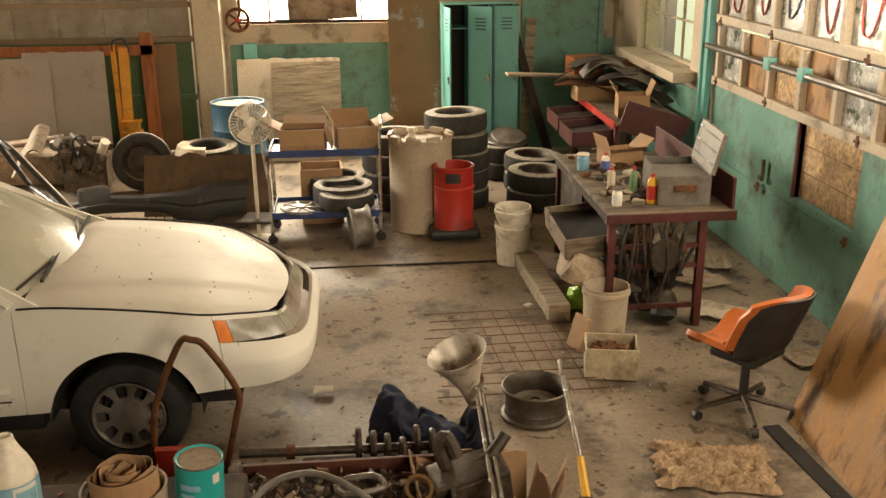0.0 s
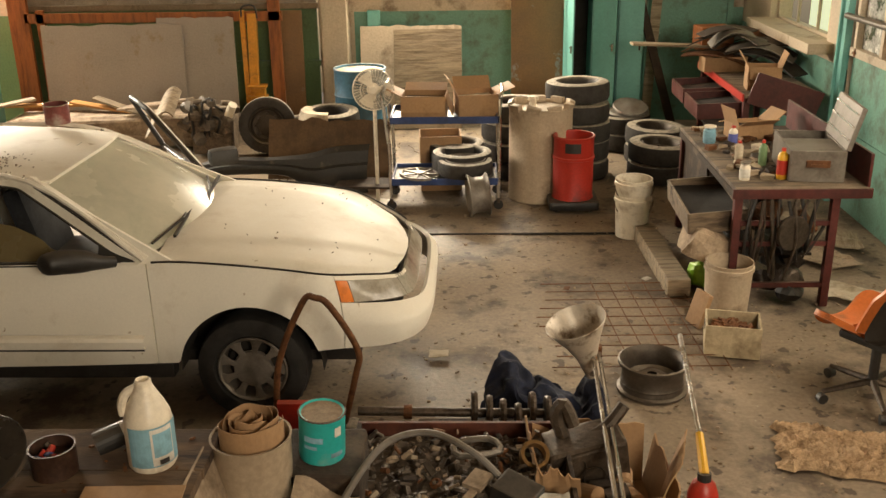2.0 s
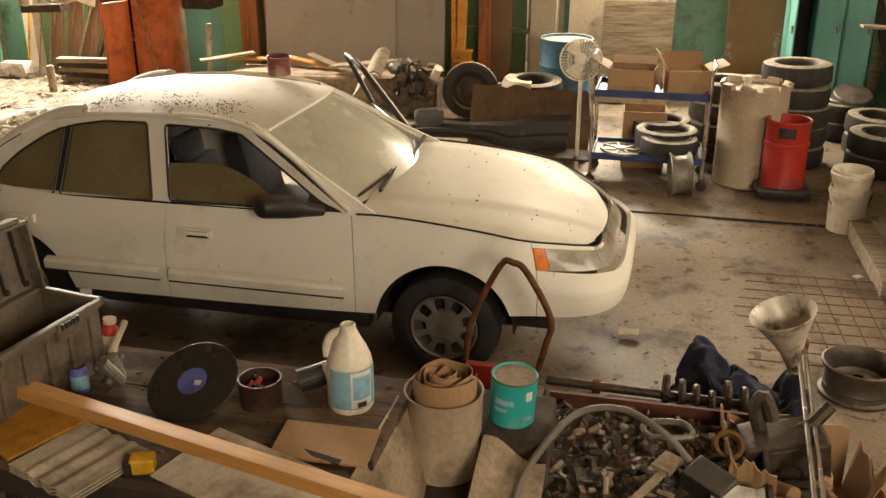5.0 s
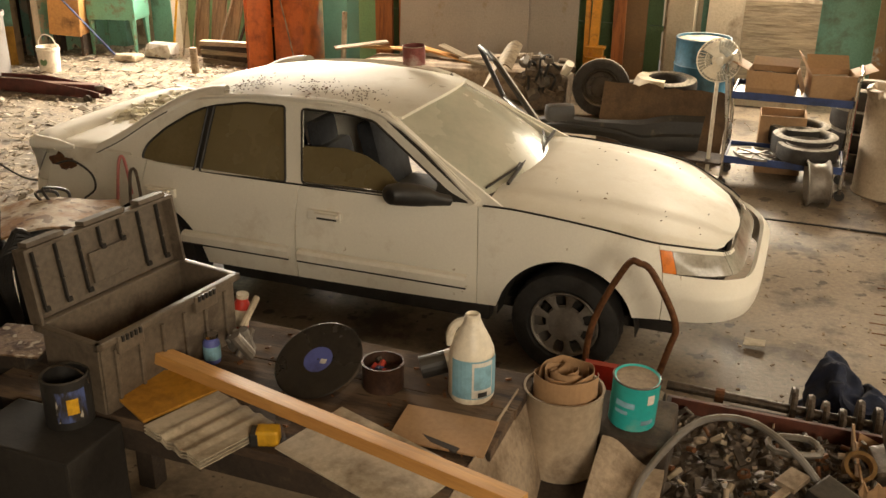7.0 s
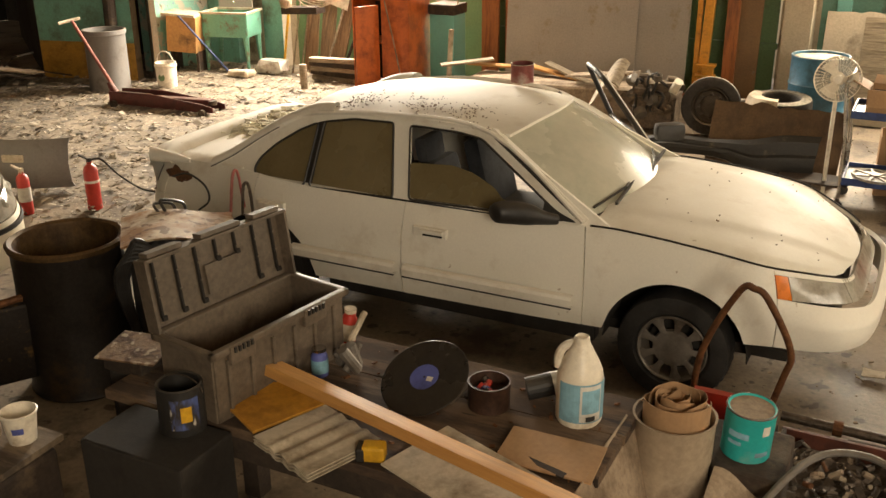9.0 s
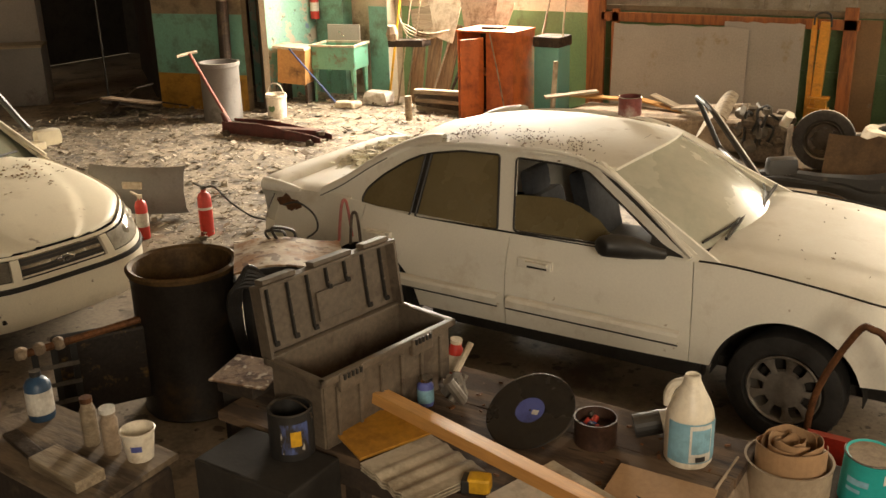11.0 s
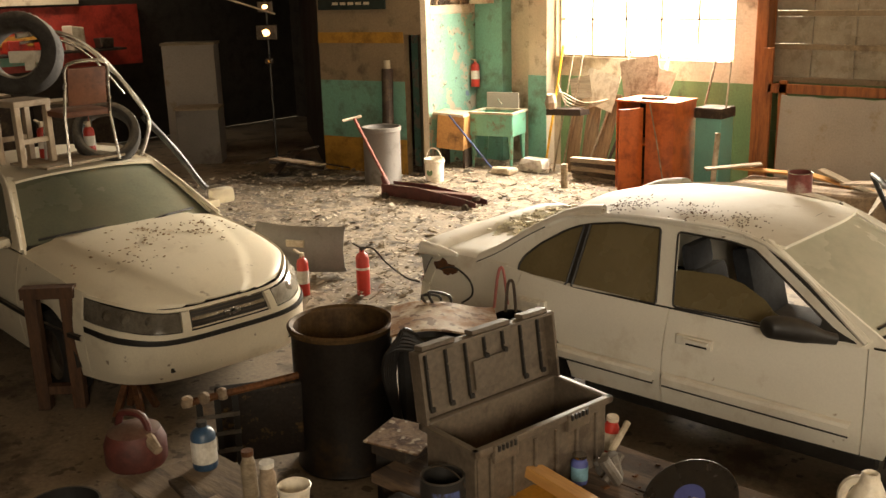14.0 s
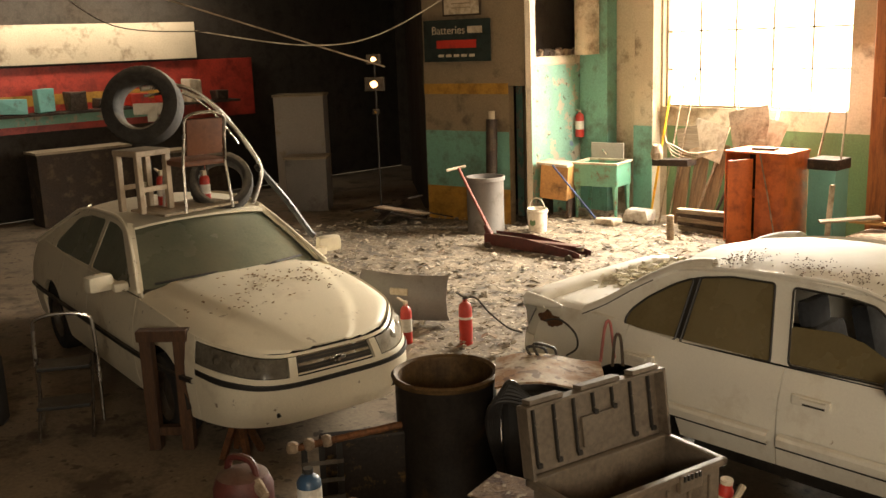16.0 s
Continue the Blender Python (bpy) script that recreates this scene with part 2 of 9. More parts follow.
# darker copy of the lens, for the lamp on the shaded side
LENS_SHADED = pbr("shaded_lamp_lens", (0.13, 0.115, 0.09), 0.15, var=0.3, bump=0.02)
AMBER = pbr("amber_lens", (0.75, 0.20, 0.015), 0.25, var=0.1, bump=0.02)
TAIL_RED = pbr("dark_red_lens", (0.10, 0.012, 0.02), 0.25, var=0.2, bump=0.02)
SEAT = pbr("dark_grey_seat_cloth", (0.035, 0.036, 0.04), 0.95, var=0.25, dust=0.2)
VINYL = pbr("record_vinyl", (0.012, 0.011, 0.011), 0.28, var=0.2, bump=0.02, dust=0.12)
LABEL_BLUE = pbr("blue_paper_label", (0.10, 0.12, 0.38), 0.6, var=0.1)
LABEL_PALE = pbr("pale_blue_label", (0.22, 0.42, 0.52), 0.6, var=0.15)
LABEL_WHITE = pbr("white_label", (0.65, 0.62, 0.55), 0.6, var=0.1)
YELLOW = pbr("yellow_plastic", (0.72, 0.40, 0.02), 0.4, var=0.12)
GREEN_PLASTIC = pbr("lime_green_plastic", (0.22, 0.42, 0.03), 0.4, var=0.2)
BROWN_VINYL = pbr("brown_vinyl", (0.17, 0.062, 0.028), 0.5, var=0.2)
# near black for gaps and joints, and for shade painted into recesses
GAP_SHADE_BLACK = pbr("gap_shade_black", (0.02, 0.016, 0.012), 0.9, var=0.3)
FROSTED = pbr("grimy_glazing", (0.36, 0.31, 0.23), 0.3, var=0.25, scale=3, bump=0.05, stain=(0.20, 0.16, 0.11), amount=0.45, sharp=0.3)
SILVER_FILM = pbr("scuffed_glazing", (0.50, 0.50, 0.46), 0.2, 0.2, var=0.4, scale=9, bump=0.3, stain=(0.10, 0.12, 0.08), amount=0.42, stain_scale=6, sharp=0.05)
BENCH_TOP = pbr("greasy_bench_boards", (0.17, 0.125, 0.08), 0.75, var=0.4, scale=5, fine=30, stretch=(0.4, 2, 2), bump=0.25, stain=(0.055, 0.038, 0.024), amount=0.46, stain_scale=4)
BROWN_PLANK = pbr("brown_planks", (0.20, 0.125, 0.06), 0.7, var=0.35, scale=5, fine=30, stretch=(3, 3, 0.3), bump=0.2)
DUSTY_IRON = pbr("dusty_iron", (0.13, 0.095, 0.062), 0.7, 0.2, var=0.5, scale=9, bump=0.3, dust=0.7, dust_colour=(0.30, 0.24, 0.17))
OCHRE_RUST = pbr("dull_ochre_rust", (0.115, 0.065, 0.022), 0.6, 0.3, var=0.45, scale=5, bump=0.25)
GARDEN = glow("hazy_foliage", (0.52, 0.56, 0.36), 1.3)
DAYLIGHT = glow("overcast_daylight", (1.0, 0.88, 0.66), 9.0)
# emission for small distant reflections, not for a lamp
REFLECTION_GLOW = glow("warm_reflection_glow", (1.0, 0.62, 0.25), 4.0)

# ---- building helpers ----


def part(name, bm, material, parent=None, label="", smooth=False):
    me = bpy.data.meshes.new(name)
    bmesh.ops.recalc_face_normals(bm, faces=bm.faces)
    bm.to_mesh(me)
    bm.free()
    if smooth:
        me.polygons.foreach_set("use_smooth", [True] * len(me.polygons))
        me.set_sharp_from_angle(angle=radians(38))
    me.materials.append(material)
    ob = new(name, me)
    if parent is not None:
        ob.parent = parent
    if label:
        ob["label"] = label
    return ob


def thing(name, m, label, category, group="", kind=""):
    ob = new(name)
    ob.empty_display_size = 0.1
    ob.matrix_world = m
    return tagged(ob, label, category, group, kind)


def box(bm, x, y, z, sx, sy, sz, rot=(0, 0, 0), bevel=0.0):
    """A box with its centre and its sizes."""
    m = pose(x, y, z, *rot) @ Matrix.Diagonal((sx, sy, sz, 1))
    r = bmesh.ops.create_cube(bm, size=1, matrix=m)
    if bevel:
        es = list({e for v in r["verts"] for e in v.link_edges})
        bmesh.ops.bevel(bm, geom=es, offset=bevel, segments=2, affect="EDGES", profile=0.6)
    return bm


def cyl(bm, a, b, r0, r1=None, seg=16, caps=True):
    a, b = Vector(a), Vector(b)
    d = b - a
    m = Matrix.Translation((a + b) / 2) @ d.to_track_quat("Z", "Y").to_matrix().to_4x4()
    bmesh.ops.create_cone(bm, cap_ends=caps, segments=seg, radius1=r0, radius2=r0 if r1 is None else r1, depth=d.length, matrix=m)
    return bm


def lathe(bm, profile, seg=32, m=None, close=False):
    """Turns (radius, height) round z."""
    rings = []
    for r, h in profile:
        rings.append([bm.verts.new((r * math.cos(2 * math.pi * k / seg), r * math.sin(2 * math.pi * k / seg), h)) for k in range(seg)])
    pairs = list(zip(rings, rings[1:])) + ([(rings[-1], rings[0])] if close else [])
    for a, b in pairs:
        for k in range(seg):
            bm.faces.new((a[k], a[(k + 1) % seg], b[(k + 1) % seg], b[k]))
    if not close:
        for ring, (r, h) in ((rings[0], profile[0]), (rings[-1], profile[-1])):
            if r > 1e-4:
                continue
    if m is not None:
        bmesh.ops.transform(bm, matrix=m, verts=[v for ring in rings for v in ring])
    return bm


def smooth_path(pts, steps=6, closed=False):
    pts = [Vector(p) for p in pts]
    out = []
    n = len(pts)
    rng = range(n if closed else n - 1)
    for i in rng:
        p0 = pts[(i - 1) % n] if closed or i > 0 else pts[0]
        p1, p2 = pts[i], pts[(i + 1) % n]
        p3 = pts[(i + 2) % n] if closed or i + 2 < n else pts[-1]
        for s in range(steps):
            t = s / steps
            out.append(0.5 * ((2 * p1) + (p2 - p0) * t + (2 * p0 - 5 * p1 + 4 * p2 - p3) * t * t + (3 * p1 - p0 - 3 * p2 + p3) * t ** 3))
    if not closed:
        out.append(pts[-1])
    return out


def tube(bm, pts, r, seg=8, closed=False):
    """A round bar along points."""
    pts = [Vector(p) for p in pts]
    rings, n = [], len(pts)
    side = None
    for i, p in enumerate(pts):
        a = pts[i - 1] if i else (pts[-1] if closed else pts[0])
        b = pts[i + 1] if i + 1 < n else (pts[0] if closed else pts[-1])
        d = (b - a).normalized()
        if side is None:
            side = d.orthogonal().normalized()
        side = (side - d * side.dot(d)).normalized()
        up = d.cross(side)
        rr = r[i] if isinstance(r, (list, tuple)) else r
        rings.append([bm.verts.new(p + side * (rr * math.cos(2 * math.pi * k / seg)) + up * (rr * math.sin(2 * math.pi * k / seg))) for k in range(seg)])
    for i in range(n if closed else n - 1):
        a, b = rings[i], rings[(i + 1) % n]
        for k in range(seg):
            bm.faces.new((a[k], a[(k + 1) % seg], b[(k + 1) % seg], b[k]))
    if not closed:
        bm.faces.new(rings[0]), bm.faces.new(rings[-1])
    return bm


def sheet(bm, grid, thick=0.0):
    """Faces over a grid of points; thick adds a back."""
    vs = [[bm.verts.new(p) for p in row] for row in grid]
    fs = []
    for a, b in zip(vs, vs[1:]):
        for k in range(len(a) - 1):
            fs.append(bm.faces.new((a[k], a[k + 1], b[k + 1], b[k])))
    if thick:
        bmesh.ops.recalc_face_normals(bm, faces=fs)
        bmesh.ops.solidify(bm, geom=fs, thickness=thick)
    return bm


def slab(bm, outline, z0, z1):
    """An upright prism over an outline in x and y."""
    a = [bm.verts.new((x, y, z0)) for x, y in outline]
    b = [bm.verts.new((x, y, z1)) for x, y in outline]
    n = len(a)
    bm.faces.new(a), bm.faces.new(b)
    for k in range(n):
        bm.faces.new((a[k], a[(k + 1) % n], b[(k + 1) % n], b[k]))
    return bm


def B():
    return bmesh.new()


def interp(x, table):
    """A smooth curve through (x, value) rows."""
    n = len(table)
    if x <= table[0][0]:
        return table[0][1]
    for k in range(n - 1):
        (a, va), (b, vb) = table[k], table[k + 1]
        if x <= b:
            h = b - a
            ma = (vb - table[k - 1][1]) / (b - table[k - 1][0]) if k else (vb - va) / h
            mb = (table[k + 2][1] - va) / (table[k + 2][0] - a) if k + 2 < n else (vb - va) / h
            t = (x - a) / h
            return va * (2 * t ** 3 - 3 * t * t + 1) + ma * h * (t ** 3 - 2 * t * t + t) + vb * (3 * t * t - 2 * t ** 3) + mb * h * (t ** 3 - t * t)
    return table[-1][1]


def ease(x, a, b):
    t = min(max((x - a) / (b - a), 0), 1)
    return t * t * (3 - 2 * t)


def crumple(bm, amount, scale, seed=0.0):
    """Uneven worn shape."""
    for v in bm.verts:
        v.co += noise.noise_vector(v.co * scale + Vector((seed, seed * 1.7, -seed))) * amount
    return bm
# ---- setting ----


def structure(name, bm, material, label, category="", smooth=False):
    return tagged(part(name, bm, material, None, smooth=smooth), label, category or name.split("_")[0], "", "structure")


NORTH, EAST, SOUTH, WEST, HIGH = 12.3, 3.35, -2.6, -17.5, 4.3
CEN = (WEST + EAST) / 2
nx, ny = 84, 68
structure("floor", sheet(B(), [[Vector((WEST + (EAST + 0.3 - WEST) * i / nx, SOUTH + (14.3 - SOUTH) * j / ny, 0.012 * noise.noise(Vector((i * 0.21, j * 0.21, 0))) - 0.006)) for j in range(ny + 1)] for i in range(nx + 1)], 0.1), CONCRETE, "oil-stained cracked concrete workshop floor", "floor", True)


def wall_with_openings(name, along, a, b, at, z1, openings, material, label, thick=0.25, out=1):
    """An upright wall along x or y, built round its openings (from, to, low, high)."""
    bm = B()
    cuts = sorted({a, b, *[v for o in openings for v in o[:2]]})
    for u0, u1 in zip(cuts, cuts[1:]):
        holes = sorted([(o[2], o[3]) for o in openings if o[0] < (u0 + u1) / 2 < o[1]])
        z = 0.0
        for lo, hi in holes + [(z1, z1)]:
            if lo > z:
                c, s, h = (u0 + u1) / 2, u1 - u0, lo - z
                if along == "x":
                    box(bm, c, at + out * thick / 2, z + h / 2, s, thick, h)
                else:
                    box(bm, at + out * thick / 2, c, z + h / 2, thick, s, h)
            z = hi
    return structure(name, bm, material, label, "wall")


WIN_E, WIN_W, DOORWAY = (-1.38, 0.52, 1.64, 2.75), (-9.1, -6.2, 1.68, 3.9), (-5.75, -1.95, 0.0, 3.6)
wall_with_openings("wall_north", "x", -10.7, EAST + 0.25, NORTH, HIGH, [WIN_E, WIN_W, DOORWAY], CREAM, "cream-painted masonry wall with a teal lower band")
# out of view; dark to cut bounce, with an assumed opening for the fill
wall_with_openings("wall_south", "x", WEST, EAST + 0.25, SOUTH - 0.25, HIGH, [(1.2, 3.0, 2.4, 3.9)], SHADED_WALL, "plain dark wall", out=1)
wall_with_openings("wall_west", "y", SOUTH, 14.0, WEST - 0.25, HIGH, [], SHADED_WALL, "far back wall painted dark for its shade")
wall_with_openings("wall_east", "y", SOUTH, NORTH, EAST, HIGH, [(2.4, 8.75, 0.0, 3.4), (9.35, 11.2, 1.40, 2.7)], CREAM, "cream-painted wall with a sectional garage door")
# out of view as well, dark so that it returns little light
structure("ceiling", box(B(), CEN, 5.5, HIGH + 0.1, EAST - WEST + 0.5, 17.5, 0.2), CEILING, "unseen workshop ceiling, dark to cut bounce light")
# painted dado on the north wall, in front of the masonry
for i, (a, b) in enumerate(((-9.0, -5.80), (-1.50, EAST))):
    structure("wall_dado_%d" % (i + 1), box(B(), (a + b) / 2, NORTH - 0.004, 0.70, b - a, 0.012, 1.40), TEAL if i else GREEN, "teal painted lower band" if i else "green painted lower band", "wall")
structure("wall_pillar", box(B(), -1.72, NORTH - 0.14, HIGH / 2, 0.32, 0.30, HIGH, bevel=0.01), CREAM, "cream-painted concrete pillar", "pillar")
structure("wall_pillar_west", box(B(), -5.72, NORTH - 0.10, HIGH / 2, 0.16, 0.26, HIGH, bevel=0.01), ORANGE_WOOD, "orange-stained timber door post", "pillar")
structure("wall_dado_east", box(B(), EAST - 0.004, 10.5, 0.62, 0.012, 3.5, 1.24), TEAL, "teal painted lower band", "wall")


def window(name, o, along, at, cols, rows, backdrop, bar, label):
    bm = B()
    a, b, lo, hi = o
    w = structure(name, B(), bar, label, "window")
    fr = B()

    def bar_box(u, z, su, sz, d=0.06):
        if along == "x":
            box(fr, u, at, z, su, d, sz)
        else:
            box(fr, at, u, z, d, su, sz)

    for u in (a, b):
        bar_box(u, (lo + hi) / 2, 0.06, hi - lo)
    for z in (lo, hi):
        bar_box((a + b) / 2, z, b - a, 0.06)
    part("window_frame", fr, bar, w)
    for i in range(1, cols):
        fr = B()
        bar_box(a + (b - a) * i / cols, (lo + hi) / 2, 0.022, hi - lo, 0.03)
        part("glazing_bar", fr, bar, w)
    for j in range(1, rows):
        fr = B()
        bar_box((a + b) / 2, lo + (hi - lo) * j / rows, b - a, 0.022, 0.03)
        part("glazing_bar", fr, bar, w)
    bd = B()
    if along == "x":
        box(bd, (a + b) / 2, at + 0.5, (lo + hi) / 2, (b - a) * 1.5, 0.02, (hi - lo) * 1.5)
    else:
        box(bd, at + 0.5, (a + b) / 2, (lo + hi) / 2, 0.02, (b - a) * 1.5, (hi - lo) * 1.5)
    structure("backdrop_" + name, bd, backdrop, "bright hazy daylight outside the window", "backdrop")
    return w


window("window_1", WIN_E, "x", NORTH + 0.12, 5, 3, DAYLIGHT, RUST, "steel window with missing panes and glaring daylight")
window("window_2", WIN_W, "x", NORTH + 0.12, 5, 4, DAYLIGHT, CREAM, "tall steel window washed out by daylight")
window("window_3", (9.35, 11.2, 1.40, 2.7), "y", EAST + 0.12, 3, 3, GARDEN, CREAM, "small side window with foliage outside")


# north loading door with rows of grimy lights
def glazed_door(name, m, wide, rows, label):
    d = thing(name, m, label, "garage door", kind="structure")
    z = 0.0
    for k, (h, mat, cols) in enumerate(rows):
        part("door_rail", box(B(), 0, 0, z + 0.035, wide, 0.07, 0.07, bevel=0.006), SHADED_CREAM if k > 1 else GREEN, d)
        for i in range(cols):
            w = wide / cols
            pm = mat[i % len(mat)] if isinstance(mat, (list, tuple)) else mat
            part("door_panel", box(B(), -wide / 2 + (i + 0.5) * w, 0.012, z + 0.07 + (h - 0.07) / 2, w - 0.05, 0.02, h - 0.075), pm, d)
            part("door_stile", box(B(), -wide / 2 + i * w, 0, z + 0.07 + (h - 0.07) / 2, 0.055, 0.06, h - 0.074), FROSTED if k > 1 else GREEN, d)
        z += h
    return d


glazed_door("door_1", pose(-3.85, NORTH + 0.08, 0), 3.78, [(0.72, GREEN, 3), (0.72, GREEN, 3), (0.42, FROSTED, 7), (0.42, FROSTED, 7), (0.42, FROSTED, 7), (0.42, FROSTED, 7), (0.42, FROSTED, 7)], "loading door with grimy glazed rows over green panels")

# east sectional door: teal lower panels, boarded lights above
ed = thing("door_2", pose(EAST + 0.02, 0, 0), "sectional garage door with teal panels, plywood and scuffed lights", "garage door", kind="structure")
for k, (z0, z1) in enumerate(((0.0, 0.70), (0.705, 1.40))):
    bm = B()
    if k == 0:
        box(bm, 0.03, 5.575, (z0 + z1) / 2, 0.05, 6.3, z1 - z0, bevel=0.004)
    else:
        for y0, y1 in ((2.43, 5.98), (6.90, 8.72)):
            box(bm, 0.03, (y0 + y1) / 2, (z0 + z1) / 2, 0.05, y1 - y0, z1 - z0, bevel=0.004)
        box(bm, 0.03, 6.44, 0.74, 0.05, 0.92, 0.07)
    part("door_section", bm, TEAL, ed, "teal painted door section")
for j in range(3):
    part("plywood_patch", box(B(), 0.05, 6.44, 0.885 + 0.205 * j, 0.02, 0.91, 0.200), OSB, ed, "raw strand-board patch in three strips")
part("patch_reveal", box(B(), 0.02, 6.915, 1.08, 0.06, 0.03, 0.62), DARK_RED, ed)
mats = [SILVER_FILM, PLYWOOD, OSB, PLYWOOD, SILVER_FILM, PLYWOOD, OSB, PLYWOOD, OSB, SILVER_FILM, PLYWOOD]
for row, (z0, z1) in enumerate(((1.44, 1.90), (2.0, 2.44), (2.52, 2.96))):
    part("door_rail", box(B(), 0.0, 5.575, z0 - 0.03, 0.07, 6.3, 0.075, bevel=0.006), CREAM, ed)
    n = 11
    for i in range(n):
        y1 = 8.66 - 6.2 * i / n
        y0 = y1 - 6.2 / n
        mat = mats[i] if row == 0 else SILVER_FILM
        part("door_panel", box(B(), 0.045, (y0 + y1) / 2, (z0 + z1) / 2, 0.016, y1 - y0 - 0.05, z1 - z0 - 0.01), mat, ed)
        part("door_stile", box(B(), 0.01, y1, (z0 + z1) / 2, 0.06, 0.055, z1 - z0 - 0.002), CREAM, ed)
        if row == 1 and i < 6:
            # loops of red spray paint
            yc = (y0 + y1) / 2
            pts = [(0.028, yc + 0.14, z0 + 0.36), (0.028, yc + 0.10 - 0.05 * (i % 2), z0 + 0.10), (0.028, yc - 0.03, z0 + 0.07 + 0.05 * (i % 3)), (0.028, yc - 0.12, z0 + 0.40)]
            part("paint_stroke", tube(B(), smooth_path(pts, 5), 0.008, 5), RED if i % 3 != 2 else BLUE_STEEL, ed, "spray-painted stroke")
for row, z in enumerate((0.70, 1.41, 1.95)):
    for y in (8.6, 7.5, 6.0, 4.5):
        part("hinge", box(box(B(), -0.03, y, z, 0.02, 0.035, 0.075, bevel=0.004), -0.042, y, z, 0.016, 0.06, 0.02), RUST, ed)
part("door_tube", cyl(B(), (-0.09, 2.5, 1.77), (-0.09, 8.74, 1.72), 0.028, seg=12), TOOLBOX_GREY, ed, "grey steel tube across the door")
for y in (7.35, 6.75, 5.2):
    part("tube_clamp", box(B(), -0.09, y, 1.745, 0.08, 0.10, 0.10, bevel=0.012), TEAL_STEEL, ed)
part("latch", box(box(B(), -0.03, 7.42, 0.86, 0.02, 0.03, 0.18), -0.045, 7.42, 0.80, 0.03, 0.06, 0.035), STEEL, ed)
structure("door_track", box(box(B(), EAST - 0.03, 8.80, 1.6, 0.06, 0.10, 3.2), EAST - 0.07, 8.86, 1.6, 0.03, 0.03, 3.2), TEAL_STEEL, "teal steel door track", "track")
structure("window_ledge", box(B(), EAST - 0.10, 10.2, 1.36, 0.28, 2.1, 0.10, bevel=0.01), CREAM, "deep cream window ledge", "ledge")
structure("door_3", box(box(B(), 2.68, NORTH - 0.05, 1.05, 0.90, 0.06, 2.1, bevel=0.004), 2.30, NORTH - 0.10, 1.05, 0.05, 0.06, 0.12), TEAL, "flat teal-painted door", "door")
structure("door_frame", box(box(box(B(), 2.19, NORTH - 0.04, 1.08, 0.07, 0.10, 2.16), 3.17, NORTH - 0.04, 1.08, 0.07, 0.10, 2.16), 2.68, NORTH - 0.04, 2.14, 1.05, 0.10, 0.07), TEAL, "teal door frame", "trim")

# north-west corner: peeling wall by the sink, then the angled office wall
PE = (-10.55, 10.85)
wall_with_openings("wall_sink", "y", PE[1], NORTH + 0.25, -10.80, 2.35, [], PEELING, "peeling pale teal wall beside the sink")
structure("wall_sink_cap", box(B(), -10.68, 11.7, 2.42, 0.30, 1.7, 0.14, bevel=0.02), CREAM, "rough masonry ledge on the wall", "ledge")
structure("wall_corner_post", box(B(), -10.25, NORTH - 0.12, HIGH / 2, 0.55, 0.24, HIGH), TEAL, "teal painted corner pier", "pillar")
structure("wall_pier_west", box(B(), -9.30, NORTH - 0.10, HIGH / 2, 0.34, 0.22, HIGH), CREAM, "cream pier beside the tall window", "pillar")
structure("wall_pier_dado", box(B(), -9.30, NORTH - 0.222, 0.70, 0.345, 0.012, 1.4), TEAL, "teal painted lower band", "wall")


def slanted(name, p, q, z0, z1, material, label, thick=0.15, lift=0.0):
    d = Vector((q[0] - p[0], q[1] - p[1], 0))
    n = Vector((d.y, -d.x, 0)).normalized()
    c = Vector(((p[0] + q[0]) / 2, (p[1] + q[1]) / 2, (z0 + z1) / 2)) + n * (lift - thick / 2)
    return structure(name, box(B(), *c, d.length, thick, z1 - z0, (0, 0, math.degrees(math.atan2(d.y, d.x)))), material, label, "wall")


OA, OB, OC = (-11.86, 9.90), (-10.37, 10.24), (-9.99, 10.327)
# the wall's shade is in its darkened cream
slanted("wall_office", OA, OB, 0, HIGH, SHADED_CREAM, "cream office wall with mustard and teal bands")
slanted("wall_office_teal", OA, OB, 0.55, 1.42, TEAL, "teal painted band", 0.012, 0.006)
slanted("wall_office_low", OA, OB, 0.0, 0.55, YELLOW_BAND, "mustard painted band", 0.012, 0.007)
slanted("wall_office_mustard", OA, OB, 1.98, 2.14, YELLOW_BAND, "mustard painted band", 0.012, 0.008)
slanted("wall_over_doorway", OB, OC, 2.1, HIGH, SHADED_CREAM, "cream wall over a dark doorway")
# added out of view to keep window light out of the dark room
slanted("wall_office_end", OC, (-10.56, 10.86), 0, HIGH, SHADED_CREAM, "unseen cream wall end closing the dark room", 0.08)
slanted("wall_office_return", (-15.5, 12.6), (-11.86, 9.90), 0, HIGH, SHADED_WALL, "dark inner wall")
# dark sheet stands in for the shade behind the doorway
slanted("wall_doorway_back", (-12.4, 11.6), (-10.7, 13.2), 0, HIGH, SHADED_WALL, "dark sheet for the shade behind the doorway")
slanted("wall_far_red", (-17.3, 4.0), (-17.3, 10.1), 1.5, 2.60, RED_WALL, "red painted far wall")
slanted("wall_far_orange", (-17.3, 4.0), (-17.3, 8.1), 1.95, 2.13, YELLOW_BAND, "orange painted stripe", 0.012, 0.008)
slanted("wall_far_pale", (-17.3, 4.0), (-17.3, 8.1), 1.62, 1.84, PEELING, "pale teal painted stripe", 0.012, 0.008)
slanted("wall_far_white", (-17.3, 3.5), (-17.3, 8.87), 2.64, 3.30, CREAM, "lit white masonry high on the far wall", 0.3, 0.1)
# two added walls keep sky light out, coloured dark as shade
structure("wall_far_north", box(B(), -13.9, 14.1, HIGH / 2, 8.0, 0.25, HIGH), SHADED_WALL, "far wall closing the unlit bay, painted dark", "wall")
